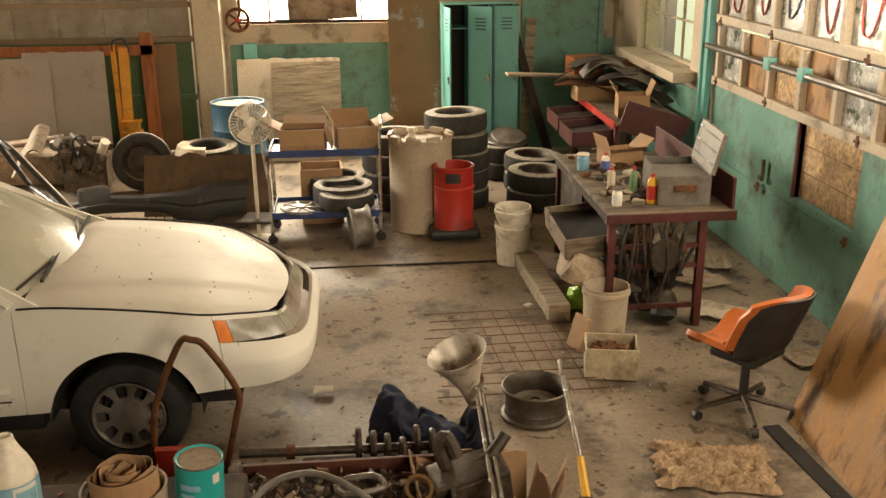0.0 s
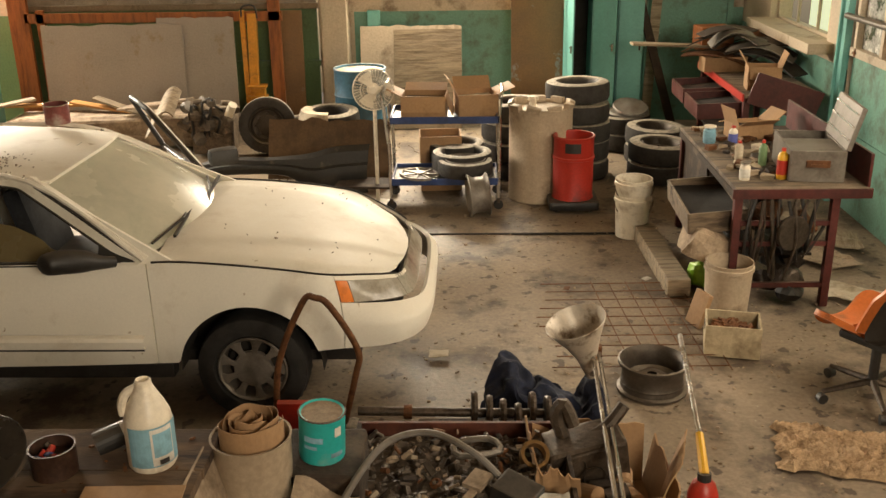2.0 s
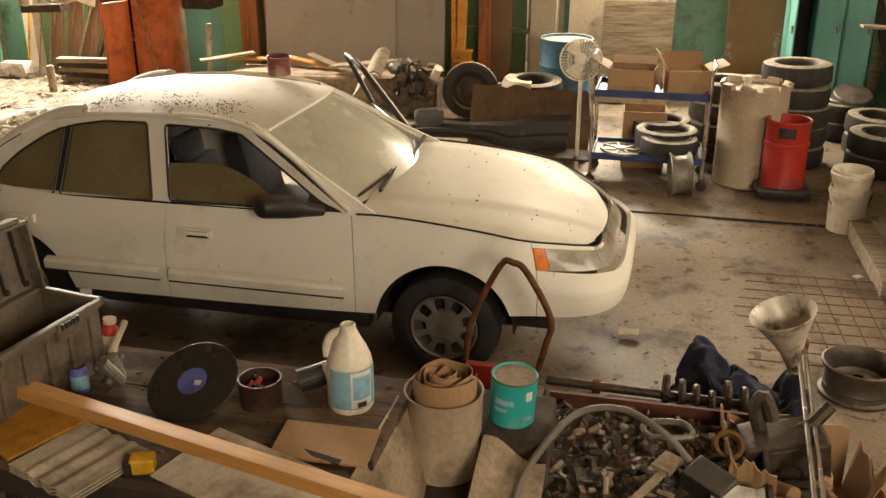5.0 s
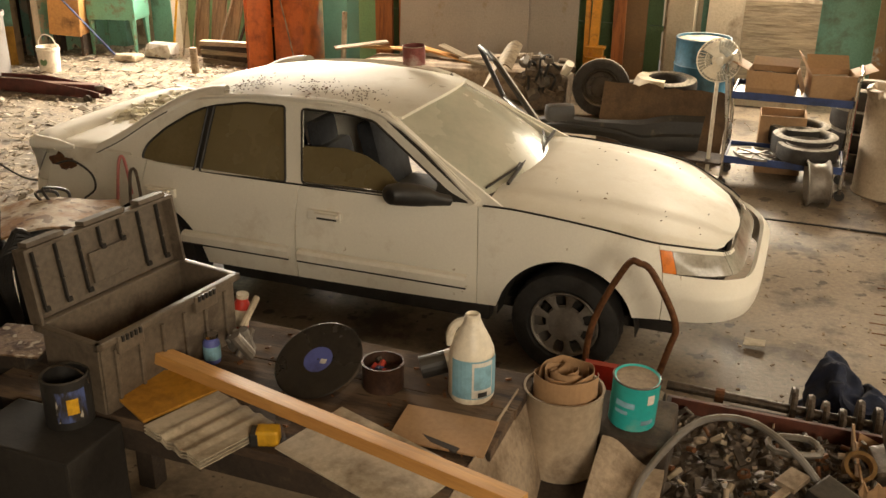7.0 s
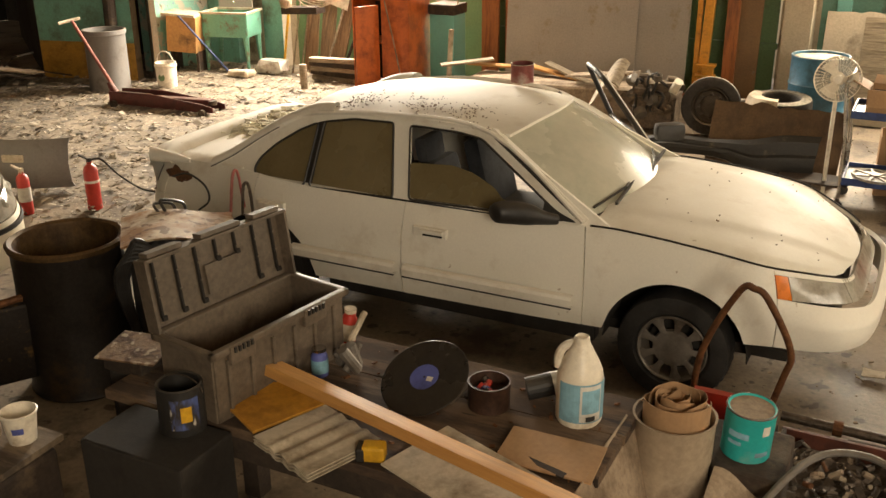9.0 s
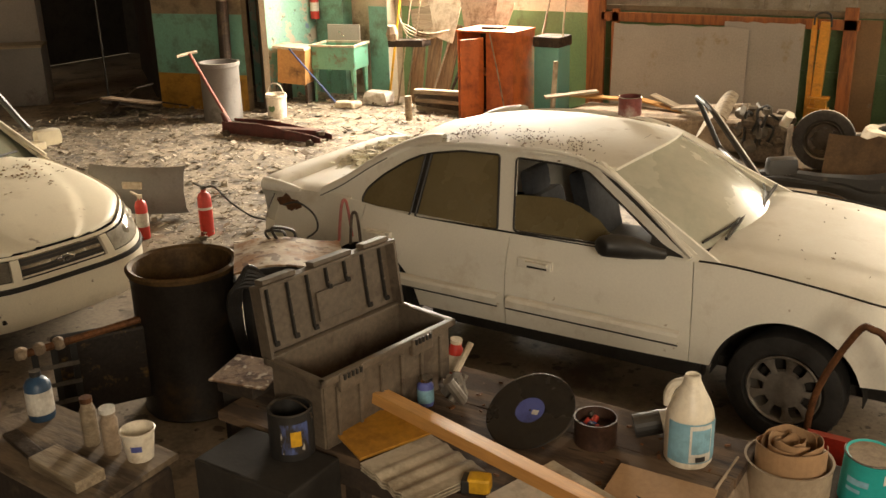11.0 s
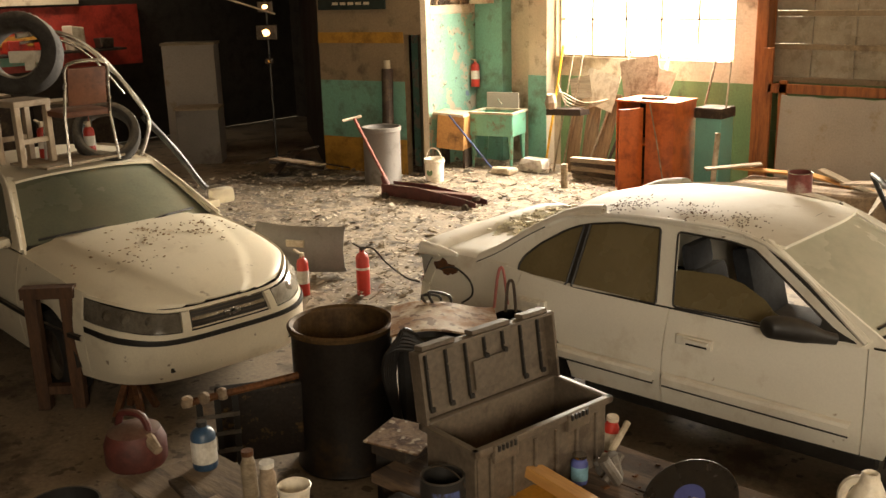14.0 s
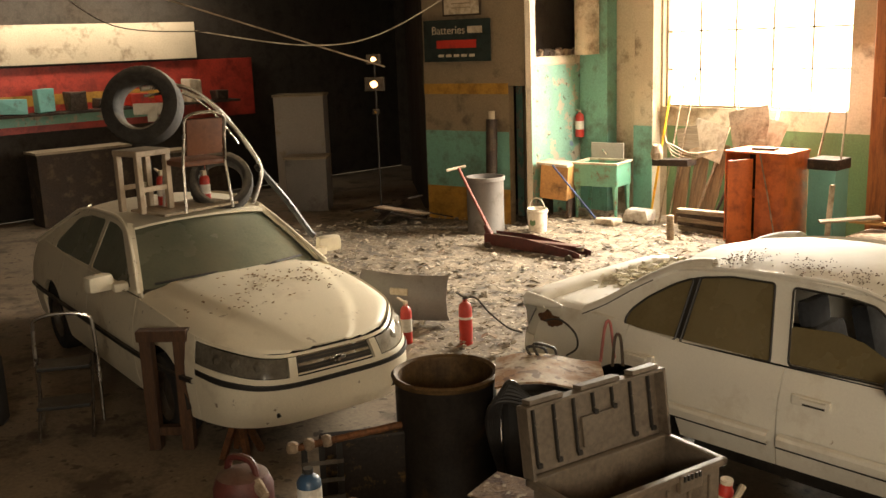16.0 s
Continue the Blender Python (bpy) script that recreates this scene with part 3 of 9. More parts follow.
structure("wall_far_return", box(B(), -10.62, 13.2, HIGH / 2, 0.2, 1.7, HIGH), SHADED_WALL, "return wall closing the unlit bay, painted dark", "wall")
# ---- cars ----


class Shell:
    """The outside of a saloon: x forward from the front axle, y to its left, z up."""

    def __init__(self, nose, tail, half, power, shoulder, crown, bottom, wheels, arch, belt, rail_y, rail_z, lean):
        self.nose, self.tail, self.half, self.power = nose, tail, half, power
        self.shoulder, self.crown, self.bottom = shoulder, crown, bottom
        self.wheels, self.arch, self.belt, self.rail_y, self.rail_z, self.lean = wheels, arch, belt, rail_y, rail_z, lean
        self.mid, self.long = (nose + tail) / 2, (nose - tail) / 2

    def width(self, x):
        k = min(abs(x - self.mid) / self.long, 1)
        p = self.power if x > self.mid else self.power + 4
        return self.half * max(1 - k ** p, 0) ** (1 / p)

    def low(self, x):
        z = interp(x, self.bottom)
        for w in self.wheels:
            d = abs(x - w)
            if d < self.arch:
                z = max(z, 0.31 + math.sqrt(self.arch ** 2 - d * d))
        return z

    def inset(self, x, z):
        """How far the side lies inside the widest line."""
        o = 0.055 * ((z - 0.56) / 0.4) ** 2
        if z > 0.72:
            o += 0.10 * (z - 0.72)
        front, back = ease(x, self.nose - 0.55, self.nose), ease(-x, -self.tail - 0.45, -self.tail)
        o += self.lean * front * max(z - 0.58, 0) * 1.2 + 0.12 * back * max(z - 0.66, 0) ** 1.2
        o += front * max(0.34 - z, 0) * 0.35
        return o

    def at(self, u, f):
        """u: angle round the plan from the nose (0) to the tail (pi); f: from the bottom edge (0) to the shoulder (1)."""
        c, s = math.cos(u), math.sin(u)
        p = self.power if c > 0 else self.power + 4
        cx, sy = math.copysign(abs(c) ** (2 / p), c), abs(s) ** (2 / p)
        x, y = self.mid + self.long * cx, self.half * sy
        z0, z1 = self.low(x), interp(x, self.shoulder)
        z = z0 + (z1 - z0) * f
        o = self.inset(x, z)
        k = 1 - o / self.half
        kx = 1 - o / self.long
        return Vector((self.mid + (x - self.mid) * kx, y * k, z))

    def angle(self, x):
        k = (x - self.mid) / self.long
        k = min(max(k, -1), 1)
        return math.acos(math.copysign(abs(k) ** ((self.power if k > 0 else self.power + 4) / 2), k))

    def side(self, xa, xb, fa, fb, sign, thick=0.02, n=None, rows=9):
        """A side panel from xa back to xb."""
        ua, ub = self.angle(xa), self.angle(xb)
        n = n or max(3, int(abs(xa - xb) / 0.028))
        bm = B()
        xs = [xa + (xb - xa) * i / n for i in range(n + 1)]
        us = [self.angle(x) for x in xs] if abs(xa) < 9 and 0.12 < ua < 3.0 and 0.12 < ub < 3.0 else [ua + (ub - ua) * i / n for i in range(n + 1)]
        g = [[self.at(u, fa + (fb - fa) * j / rows) for j in range(rows + 1)] for u in us]
        g = [[Vector((p.x, p.y * sign, p.z)) for p in row] for row in g]
        return sheet(bm, g, thick)

    def bulge(self, bm, depth, foot, head, back):
        """Pushes what lies between two heights outwards from the nose, fading out towards the wheel arch."""
        for v in bm.verts:
            k = ease(v.co.x, back, back + 0.30) * math.sin(math.pi * min(max((v.co.z - foot) / (head - foot), 0), 1)) ** 0.6
            d = Vector((v.co.x - self.nose + 0.75, v.co.y * 0.55, 0)).normalized()
            v.co += d * depth * k
        return bm

    def top(self, xa, xb, n=26, m=36, thick=0.015, keep=1.0, lift=0.0, fold=0.0):
        """Hood or boot lid between the two shoulders."""
        bm = B()
        g = []
        for i in range(n + 1):
            x = xa + (xb - xa) * i / n
            u = self.angle(x)
            e = self.at(u, 1.0)
            row = []
            for j in range(m + 1):
                s = -1 + 2 * j / m
                hump = interp(x, self.crown) * (1 - abs(s) ** 2.6) + lift
                edge = 0.018 * (1 - ease(abs(s), 0.9, 1.0))
                w = 0.48 + 0.22 * ease(-x, -self.nose, -self.nose + 1.4)
                hump += fold * (1 - ease(abs(s), w - 0.035, w + 0.035))
                row.append(Vector((e.x - (0.05 * s * s * ease(x, self.nose - 0.5, self.nose)), e.y * s * keep, e.z + hump + edge)))
            g.append(row)
        return sheet(bm, g, thick)

    def glass_y(self, z, out=0.0):
        t = (z - self.belt) / (self.rail_z - self.belt)
        return (self.half - 0.085) + (self.rail_y - self.half + 0.085) * t + out

    def pane(self, outline, sign, out=0.0, thick=0.006, holes=()):
        """A piece of the side above the belt line, from its outline in x and z."""
        bm = B()
        es = []
        for loop in (outline, *holes):
            vs = [bm.verts.new((x, sign * self.glass_y(z, out), z)) for x, z in loop]
            es += [bm.edges.new((vs[k], vs[(k + 1) % len(vs)])) for k in range(len(vs))]
        fs = [f for f in bmesh.ops.triangle_fill(bm, edges=es, use_beauty=True)["geom"] if isinstance(f, bmesh.types.BMFace)]
        back = bmesh.ops.extrude_face_region(bm, geom=fs)["geom"]
        bmesh.ops.translate(bm, vec=(0, -sign * thick, 0), verts=[v for v in back if isinstance(v, bmesh.types.BMVert)])
        return bm

    def strip(self, outline, sign, r=0.007, out=0.004):
        """A seal round an outline in x and z."""
        return tube(B(), [(x, sign * self.glass_y(z, out), z) for x, z in outline], r, 6, closed=True)


def bowed(base, top, bulge_base, bulge_top, half_base, half_top, n=10, m=16):
    """A windscreen: base and top are (x, z) at the middle, set back towards the sides."""
    g = []
    for i in range(n + 1):
        t = i / n
        row = []
        for j in range(m + 1):
            s = -1 + 2 * j / m
            h = half_base + (half_top - half_base) * t
            bul = (bulge_base + (bulge_top - bulge_base) * t) * s * s
            x = base[0] + (top[0] - base[0]) * t + bul
            z = base[1] + (top[1] - base[1]) * t + 0.035 * math.sin(math.pi * t) - 0.05 * s * s
            row.append(Vector((x, h * s, z)))
        g.append(row)
    return g


def roof_sheet(rows, m=18, crown=0.075):
    """rows of x, half width, rail height."""
    g = []
    for x, h, z in rows:
        g.append([Vector((x + 0.14 * (1 - s * s) * (1 if x > rows[len(rows) // 2][0] else -0.6) * abs(x - rows[len(rows) // 2][0]), h * s, z + crown * (1 - abs(s) ** 2.4))) for s in [-1 + 2 * j / m for j in range(m + 1)]])
    return g


def round_corners(loop, r, steps=4):
    """An outline in two coordinates with its corners eased."""
    out = []
    n = len(loop)
    for i in range(n):
        p0, p, p1 = Vector(loop[i - 1]), Vector(loop[i]), Vector(loop[(i + 1) % n])
        a, b = (p0 - p), (p1 - p)
        ra, rb = min(r, a.length * 0.45), min(r, b.length * 0.45)
        q0, q1 = p + a.normalized() * ra, p + b.normalized() * rb
        for s in range(steps + 1):
            t = s / steps
            out.append(tuple(q0 * (1 - t) ** 2 + p * 2 * t * (1 - t) + q1 * t * t))
    return out


def tyre_profile(r, w, rim):
    return [(rim, -w * 0.38), (rim + 0.02, -w * 0.48), (r - 0.05, -w * 0.5), (r - 0.012, -w * 0.43), (r, -w * 0.3), (r, 0), (r, w * 0.3), (r - 0.012, w * 0.43), (r - 0.05, w * 0.5), (rim + 0.02, w * 0.48), (rim, w * 0.38), (rim - 0.012, 0)]


def tyre_mesh(r=0.315, w=0.205, rim=0.195, seg=84):
    bm = lathe(B(), tyre_profile(r, w, rim), seg, close=True)
    for v in bm.verts:
        rr = math.hypot(v.co.x, v.co.y)
        if rr > r - 0.004:
            k = round(math.atan2(v.co.y, v.co.x) / (2 * math.pi) * seg)
            f = 1 - (0.022 if k % 2 else 0.0)
            v.co.x, v.co.y = v.co.x * f, v.co.y * f
    return bm


def car_wheel(car, x, y, sign, cover):
    """A wheel with its axle along y, under the car."""
    m = pose(x, y, 0.315, 90 if sign < 0 else -90, 0, 0)
    w = part("wheel", box(B(), 0, 0, 0, 0.08, 0.08, 0.1), STEEL, car)
    w.matrix_local = m
    part("tyre", tyre_mesh(), CAR_TYRE, w, smooth=True)
    bm = lathe(B(), [(0.197, 0.085), (0.19, 0.092), (0.178, 0.08), (0.172, 0.05), (0.172, -0.06)], 40)
    if cover == "petals":
        lathe(bm, [(0.0, 0.088), (0.06, 0.086), (0.105, 0.078), (0.112, 0.06)], 40)
        for k in range(9):
            a = 2 * math.pi * k / 9
            g = []
            for i in range(5):
                r_ = 0.095 + 0.085 * i / 4
                ww = 0.020 - 0.006 * math.sin(math.pi * i / 4) + 0.009 * (i / 4) ** 2 * 2
                g.append([Vector((r_ * math.cos(a) - s * ww * math.sin(a), r_ * math.sin(a) + s * ww * math.cos(a), 0.080 + 0.004 * (1 - abs(s)))) for s in (-1, 0, 1)])
            sheet(bm, g, 0.012)
    else:
        lathe(bm, [(0.0, 0.05), (0.08, 0.055), (0.13, 0.03), (0.172, 0.03)], 32)
    part("rim", bm, RIM_GREY if cover == "petals" else RIM_DARK, w, "dusty grey wheel cover" if cover == "petals" else "dark steel wheel", smooth=True)
    part("brake_disc", lathe(B(), [(0.0, 0.0), (0.15, 0.0), (0.15, -0.03), (0.0, -0.03)], 28), GAP_SHADE_BLACK, w)


def seat(car, x, y):
    s = part("seat", box(B(), x, y, 0.52, 0.5, 0.5, 0.18, bevel=0.05), SEAT, car, "dark grey cloth seat", smooth=True)
    part("seat_back", box(B(), x - 0.28, y, 0.80, 0.13, 0.48, 0.56, (0, -14, 0), bevel=0.05), SEAT, s, smooth=True)
    part("headrest", box(B(), x - 0.37, y, 1.15, 0.09, 0.26, 0.17, (0, -10, 0), bevel=0.04), SEAT, s, smooth=True)


def underbody(car, sh, floor_z=0.30):
    # solid near-black blocks, so gaps and underside read as shaded
    bm = B()
    box(bm, (sh.nose + sh.tail) / 2, 0, floor_z + 0.04, sh.nose - sh.tail - 0.7, sh.half * 1.6, 0.06)
    box(bm, (sh.nose + sh.wheels[0]) / 2, 0, 0.46, sh.nose - sh.wheels[0] - 0.32, sh.half * 1.15, 0.30)
    box(bm, sh.wheels[0] + 0.0, 0, 0.55, 1.0, sh.half * 1.2, 0.4)
    box(bm, sh.wheels[1], 0, 0.55, 1.2, sh.half * 1.2, 0.4)
    box(bm, (sh.wheels[1] + sh.tail) / 2, 0, 0.54, 0.6, sh.half * 1.2, 0.30)
    part("underbody", bm, GAP_SHADE_BLACK, car)
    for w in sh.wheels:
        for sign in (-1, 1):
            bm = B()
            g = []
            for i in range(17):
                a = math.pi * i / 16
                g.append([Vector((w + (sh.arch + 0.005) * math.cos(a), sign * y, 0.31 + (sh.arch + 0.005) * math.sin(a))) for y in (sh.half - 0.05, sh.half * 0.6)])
            part("wheel_liner", sheet(bm, g, 0.004), GAP_SHADE_BLACK, car)


def white_saloon():
    car = thing("saloon_car", pose(-1.27, 5.58, 0), "dusty white four-door saloon with its far door open", "car")
    sh = Shell(0.935, -3.80, 0.875, 5.6,
               [(-3.80, 0.90), (-3.7, 0.935), (-3.4, 0.965), (-3.0, 0.965), (-2.6, 0.935), (-2.3, 0.92), (-1.0, 0.925), (-0.6, 0.935), (-0.3, 0.94), (0.2, 0.897), (0.6, 0.828), (0.85, 0.77), (0.935, 0.73)],
               [(-3.80, 0.0), (-3.4, 0.012), (-2.9, 0.012), (-0.6, 0.03), (-0.3, 0.045), (0.3, 0.05), (0.8, 0.02), (0.935, -0.01)],
               [(-3.80, 0.36), (-3.4, 0.34), (-1.7, 0.345), (-0.4, 0.375), (0.4, 0.43), (0.7, 0.435), (0.935, 0.445)],
               (0.0, -2.72), 0.395, 0.925, 0.575, 1.35, 0.5)
    for sign in (-1, 1):
        part("front_fender", sh.side(0.52, -0.505, 0, 1, sign), CAR_WHITE, car, smooth=True)
        part("front_fender_tip", sh.side(0.930, 0.524, 0.945, 1.0, sign, n=24, rows=3), CAR_WHITE, car, smooth=True)
        if sign < 0:
            d = part("front_door", sh.side(-0.512, -1.668, 0, 1, sign), CAR_WHITE, car, smooth=True)
            part("door_handle", box(box(B(), -1.47, -sh.half + 0.008, 0.775, 0.22, 0.03, 0.058, bevel=0.006), -1.45, -sh.half - 0.018, 0.785, 0.15, 0.03, 0.022, bevel=0.004), CAR_WHITE, d)
            # flat black strip in place of the shaded hollow
            part("handle_recess", box(B(), -1.45, -sh.half - 0.006, 0.762, 0.13, 0.006, 0.018), GAP_SHADE_BLACK, d)
        d = part("rear_door", sh.side(-1.676, -2.80, 0, 1, sign), CAR_WHITE, car, smooth=True)
        part("door_handle", box(box(B(), -2.63, sign * (sh.half - 0.008), 0.775, 0.22, 0.03, 0.058, bevel=0.006), -2.63, sign * (sh.half + 0.018), 0.785, 0.15, 0.03, 0.022, bevel=0.004), CAR_WHITE, d)
        part("quarter_panel", sh.side(-2.806, -3.58, 0, 1, sign), CAR_WHITE, car, smooth=True)
        part("hood_gap", tube(B(), [Vector((p.x, p.y * sign * 0.995, p.z + 0.006)) for p in [sh.at(sh.angle(0.90 - 1.38 * i / 40), 1.0) for i in range(41)]], 0.006, 5), GAP_SHADE_BLACK, car)
        part("rear_panel", sh.side(-3.765, -3.80, 0.62, 1.0, sign, n=14, rows=4), CAR_WHITE, car, smooth=True)
        for xa, xb in ((-0.56, -1.64), (-1.70, -2.46)):
            if sign < 0 or xa < -1:
                g = []
                for i in range(13):
                    x = xa + (xb - xa) * i / 12
                    y = sh.width(x) - sh.inset(x, 0.53)
                    g.append([Vector((x, sign * (y + o), z)) for o, z in ((0.010, 0.482), (0.052, 0.486), (0.056, 0.530), (0.044, 0.546), (0.010, 0.552))])
                sm_ = part("side_moulding", sheet(B(), g), CAR_WHITE, car)
                # black tube drawn as the shadow line below the moulding
                part("moulding_seal", tube(B(), [Vector((row[0].x, row[0].y + sign * 0.036, 0.479)) for row in g], 0.006, 5), BLACK, sm_)
        part("rear_quarter_end", sh.side(-3.584, -3.708, 0.62, 0.90, sign, n=10, rows=4), CAR_WHITE, car, smooth=True)
        part("tail_light", sh.side(-3.71, -3.763, 0.55, 0.90, sign, thick=0.03, n=14, rows=4), TAIL_RED, car, smooth=True)
        part("rear_corner", sh.side(-3.584, -3.763, 0.905, 1.0, sign, n=14, rows=2), CAR_WHITE, car, smooth=True)
        part("rear_bumper", sh.side(-3.584, -3.80, 0, 0.61, sign, n=26), CAR_WHITE, car, smooth=True)
        # headlamp round the corner
        lamp = part("headlight", sh.side(0.895, 0.606, 0.66, 0.94, sign, thick=0.03, n=18, rows=6), LENS, car, "cloudy wraparound headlight", smooth=True)
        part("indicator", sh.side(0.602, 0.526, 0.66, 0.94, sign, thick=0.03, rows=5), AMBER, lamp, "amber corner indicator", smooth=True)
        part("front_bumper", sh.bulge(sh.side(0.935, 0.524, 0, 0.655, sign, thick=0.03, n=30, rows=14), 0.07, 0.37, 0.74, 0.50), CAR_WHITE, car, smooth=True)
        part("grille", sh.side(0.935, 0.897, 0.66, 1.0, sign, thick=0.02, n=12, rows=5), LENS, car, smooth=True)
        # side frame over the belt line, with its openings
        frame_line = [(-0.40, 0.945), (-1.19, 1.345), (-1.35, 1.372), (-1.85, 1.385), (-2.25, 1.372), (-2.50, 1.333), (-2.75, 1.205), (-3.00, 1.035), (-3.10, 0.975), (-3.14, 0.925), (-0.38, 0.925)]
        front_win = round_corners([(-0.66, 0.945), (-1.26, 1.305), (-1.42, 1.325), (-1.745, 1.332), (-1.655, 0.93)], 0.03)
        rear_win = round_corners([(-1.765, 0.925), (-1.862, 1.335), (-2.14, 1.330), (-2.355, 1.295), (-2.372, 0.915)], 0.02)
        quarter = round_corners([(-2.412, 0.915), (-2.395, 1.288), (-2.52, 1.235), (-2.68, 1.135), (-2.785, 1.04), (-2.815, 0.97), (-2.78, 0.918)], 0.03)
        rear_hole = round_corners([(-1.765, 0.925), (-1.862, 1.335), (-2.14, 1.330), (-2.38, 1.295), (-2.52, 1.235), (-2.68, 1.135), (-2.785, 1.04), (-2.815, 0.97), (-2.78, 0.915)], 0.03)
        part("window_frame", sh.pane(frame_line, sign, 0, 0.02, (front_win, rear_hole)), CAR_WHITE, car)
        part("window_post", sh.pane([(-2.362, 0.915), (-2.346, 1.297), (-2.404, 1.290), (-2.420, 0.915)], sign, -0.002, 0.012), BLACK, car, "black post between the rear panes")
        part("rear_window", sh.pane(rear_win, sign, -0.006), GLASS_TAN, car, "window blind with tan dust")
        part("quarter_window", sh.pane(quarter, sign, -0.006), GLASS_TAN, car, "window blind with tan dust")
        for line in (front_win, rear_win, quarter):
            part("window_seal", sh.strip(line, sign), BLACK, car)
        if sign < 0:
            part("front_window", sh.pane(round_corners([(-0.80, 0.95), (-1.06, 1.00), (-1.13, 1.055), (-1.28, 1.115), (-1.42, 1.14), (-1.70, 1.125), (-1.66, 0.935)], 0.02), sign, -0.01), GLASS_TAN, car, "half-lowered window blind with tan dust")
            # housing swelling out of its foot at the window's front corner
            bm = tube(B(), smooth_path([(-0.985, -1.06, 1.025), (-0.965, -1.03, 1.025), (-0.90, -0.98, 1.02), (-0.82, -0.92, 1.0), (-0.76, -0.87, 0.975), (-0.70, -0.81, 0.955)], 4), [0.022, 0.036, 0.048, 0.055, 0.059, 0.062, 0.064, 0.065, 0.066, 0.066, 0.065, 0.063, 0.060, 0.055, 0.049, 0.044, 0.040, 0.037, 0.034, 0.032, 0.030], 14)
            mir = part("wing_mirror", bm, BLACK, car, "black wing mirror", smooth=True)
            part("mirror_foot", sheet(B(), [[Vector((x, -sh.glass_y(z, 0.012), z)) for x, z in row] for row in (((-0.60, 0.945), (-0.66, 0.945), (-0.80, 0.945)), ((-0.61, 0.955), (-0.70, 0.985), (-0.80, 1.03)))], 0.012), BLACK, mir)
    part("hood", sh.top(0.931, -0.47, lift=-0.010, fold=0.008), CAR_WHITE, car, smooth=True)
    part("boot_lid", sh.top(-2.95, -3.74), CAR_WHITE, car, smooth=True)
    # full-width spoiler rolled over the end of the boot, its ends turned forward
    lip = [(-3.53, 0.955), (-3.545, 0.995), (-3.575, 1.018), (-3.63, 1.026), (-3.70, 1.018), (-3.755, 0.995), (-3.785, 0.962), (-3.785, 0.93), (-3.765, 0.90), (-3.75, 0.80), (-3.75, 0.70)]
    g = []
    for x, z in lip:
        row = []
        for j in range(41):
            y = -0.825 + 1.65 * j / 40
            k = abs(y / 0.825)
            row.append(Vector((x + 0.10 * k ** 9 * (1 if x < -3.6 else 0.4) + 0.02 * k * k, y, z - 0.035 * k ** 14 * ease(z, 0.9, 1.0))))
        g.append(row)
    spoiler = part("spoiler", sheet(B(), g), CAR_WHITE, car, "rounded white boot spoiler", smooth=True)
    for sign in (-1, 1):
        part("spoiler_arm", tube(B(), smooth_path([(-3.66, sign * 0.79, 0.972), (-3.50, sign * 0.79, 0.968), (-3.34, sign * 0.785, 0.962)], 4), [0.050, 0.047, 0.044, 0.041, 0.038, 0.034, 0.028, 0.02, 0.012], 12), CAR_WHITE, spoiler, smooth=True)
    # torn panel with rust and hanging leads over the rear corner
    bm = B()
    g = []
    for i in range(13):
        x = -3.56 + 0.26 * i / 12
        mid, tall = 0.865 + 0.03 * noise.noise(Vector((x * 14, 0, 3))), 0.008 + 0.05 * math.sin(math.pi * i / 12) * (0.6 + 0.8 * abs(noise.noise(Vector((x * 22, 5, 1)))))
        g.append([Vector((x, -(sh.width(x) - sh.inset(x, z)) - 0.012, z)) for z in [mid - tall + tall * 2 * j / 4 for j in range(5)]])
    part("rust_patch", sheet(bm, g, 0.004), RUST, car, "rusted torn edge")
    part("hanging_lead", tube(B(), smooth_path([(-3.44, -0.86, 0.86), (-3.28, -0.885, 0.905), (-3.14, -0.89, 0.84), (-3.12, -0.89, 0.74), (-3.22, -0.885, 0.66)], 6), 0.007, 6), BLACK, car)
    part("windscreen", sheet(B(), bowed((-0.36, 0.975), (-1.12, 1.395), -0.22, -0.12, 0.77, 0.575), 0.006), GLASS_DUST, car, "windscreen blind with pale dust", smooth=True)
    part("rear_screen", sheet(B(), bowed((-3.12, 0.965), (-2.48, 1.375), 0.14, 0.06, 0.68, 0.53), 0.006), GLASS_DUST, car, smooth=True)
    for sign in (-1, 1):
        part("screen_seal", tube(B(), smooth_path([(-0.57, sign * 0.775, 0.945), (-0.90, sign * 0.683, 1.165), (-1.225, sign * 0.578, 1.352)], 5), 0.013, 6), BLACK, car)
    part("screen_seal", tube(B(), [(-1.12 - 0.12 * q * q - 0.012, 0.575 * q, 1.397 - 0.05 * q * q) for q in [-1 + 0.1 * k for k in range(21)]], 0.010, 6), BLACK, car)
    part("cowl", sheet(B(), [[Vector((-0.30 - 0.25 * (y / 0.8) ** 2 + dx, y, 0.965 - 0.05 * (y / 0.8) ** 2 + dz)) for y in [-0.78 + 1.56 * j / 16 for j in range(17)]] for dx, dz in ((-0.22, 0.045), (0.0, 0.01), (0.03, -0.05))]), BLACK, car)
    for y, dy in ((-0.62, 0.62), (0.02, 0.60)):
        part("wiper", tube(tube(B(), [(-0.40 - 0.25 * (y / 0.8) ** 2, y, 0.99), (-0.46, y + dy * 0.5, 1.035), (-0.50 - 0.1 * ((y + dy) / 0.8) ** 2, y + dy, 1.02)], 0.008, 6), [(-0.44, y + 0.1 * dy, 1.01), (-0.47, y + dy * 0.95, 1.03)], 0.012, 4), BLACK, car)
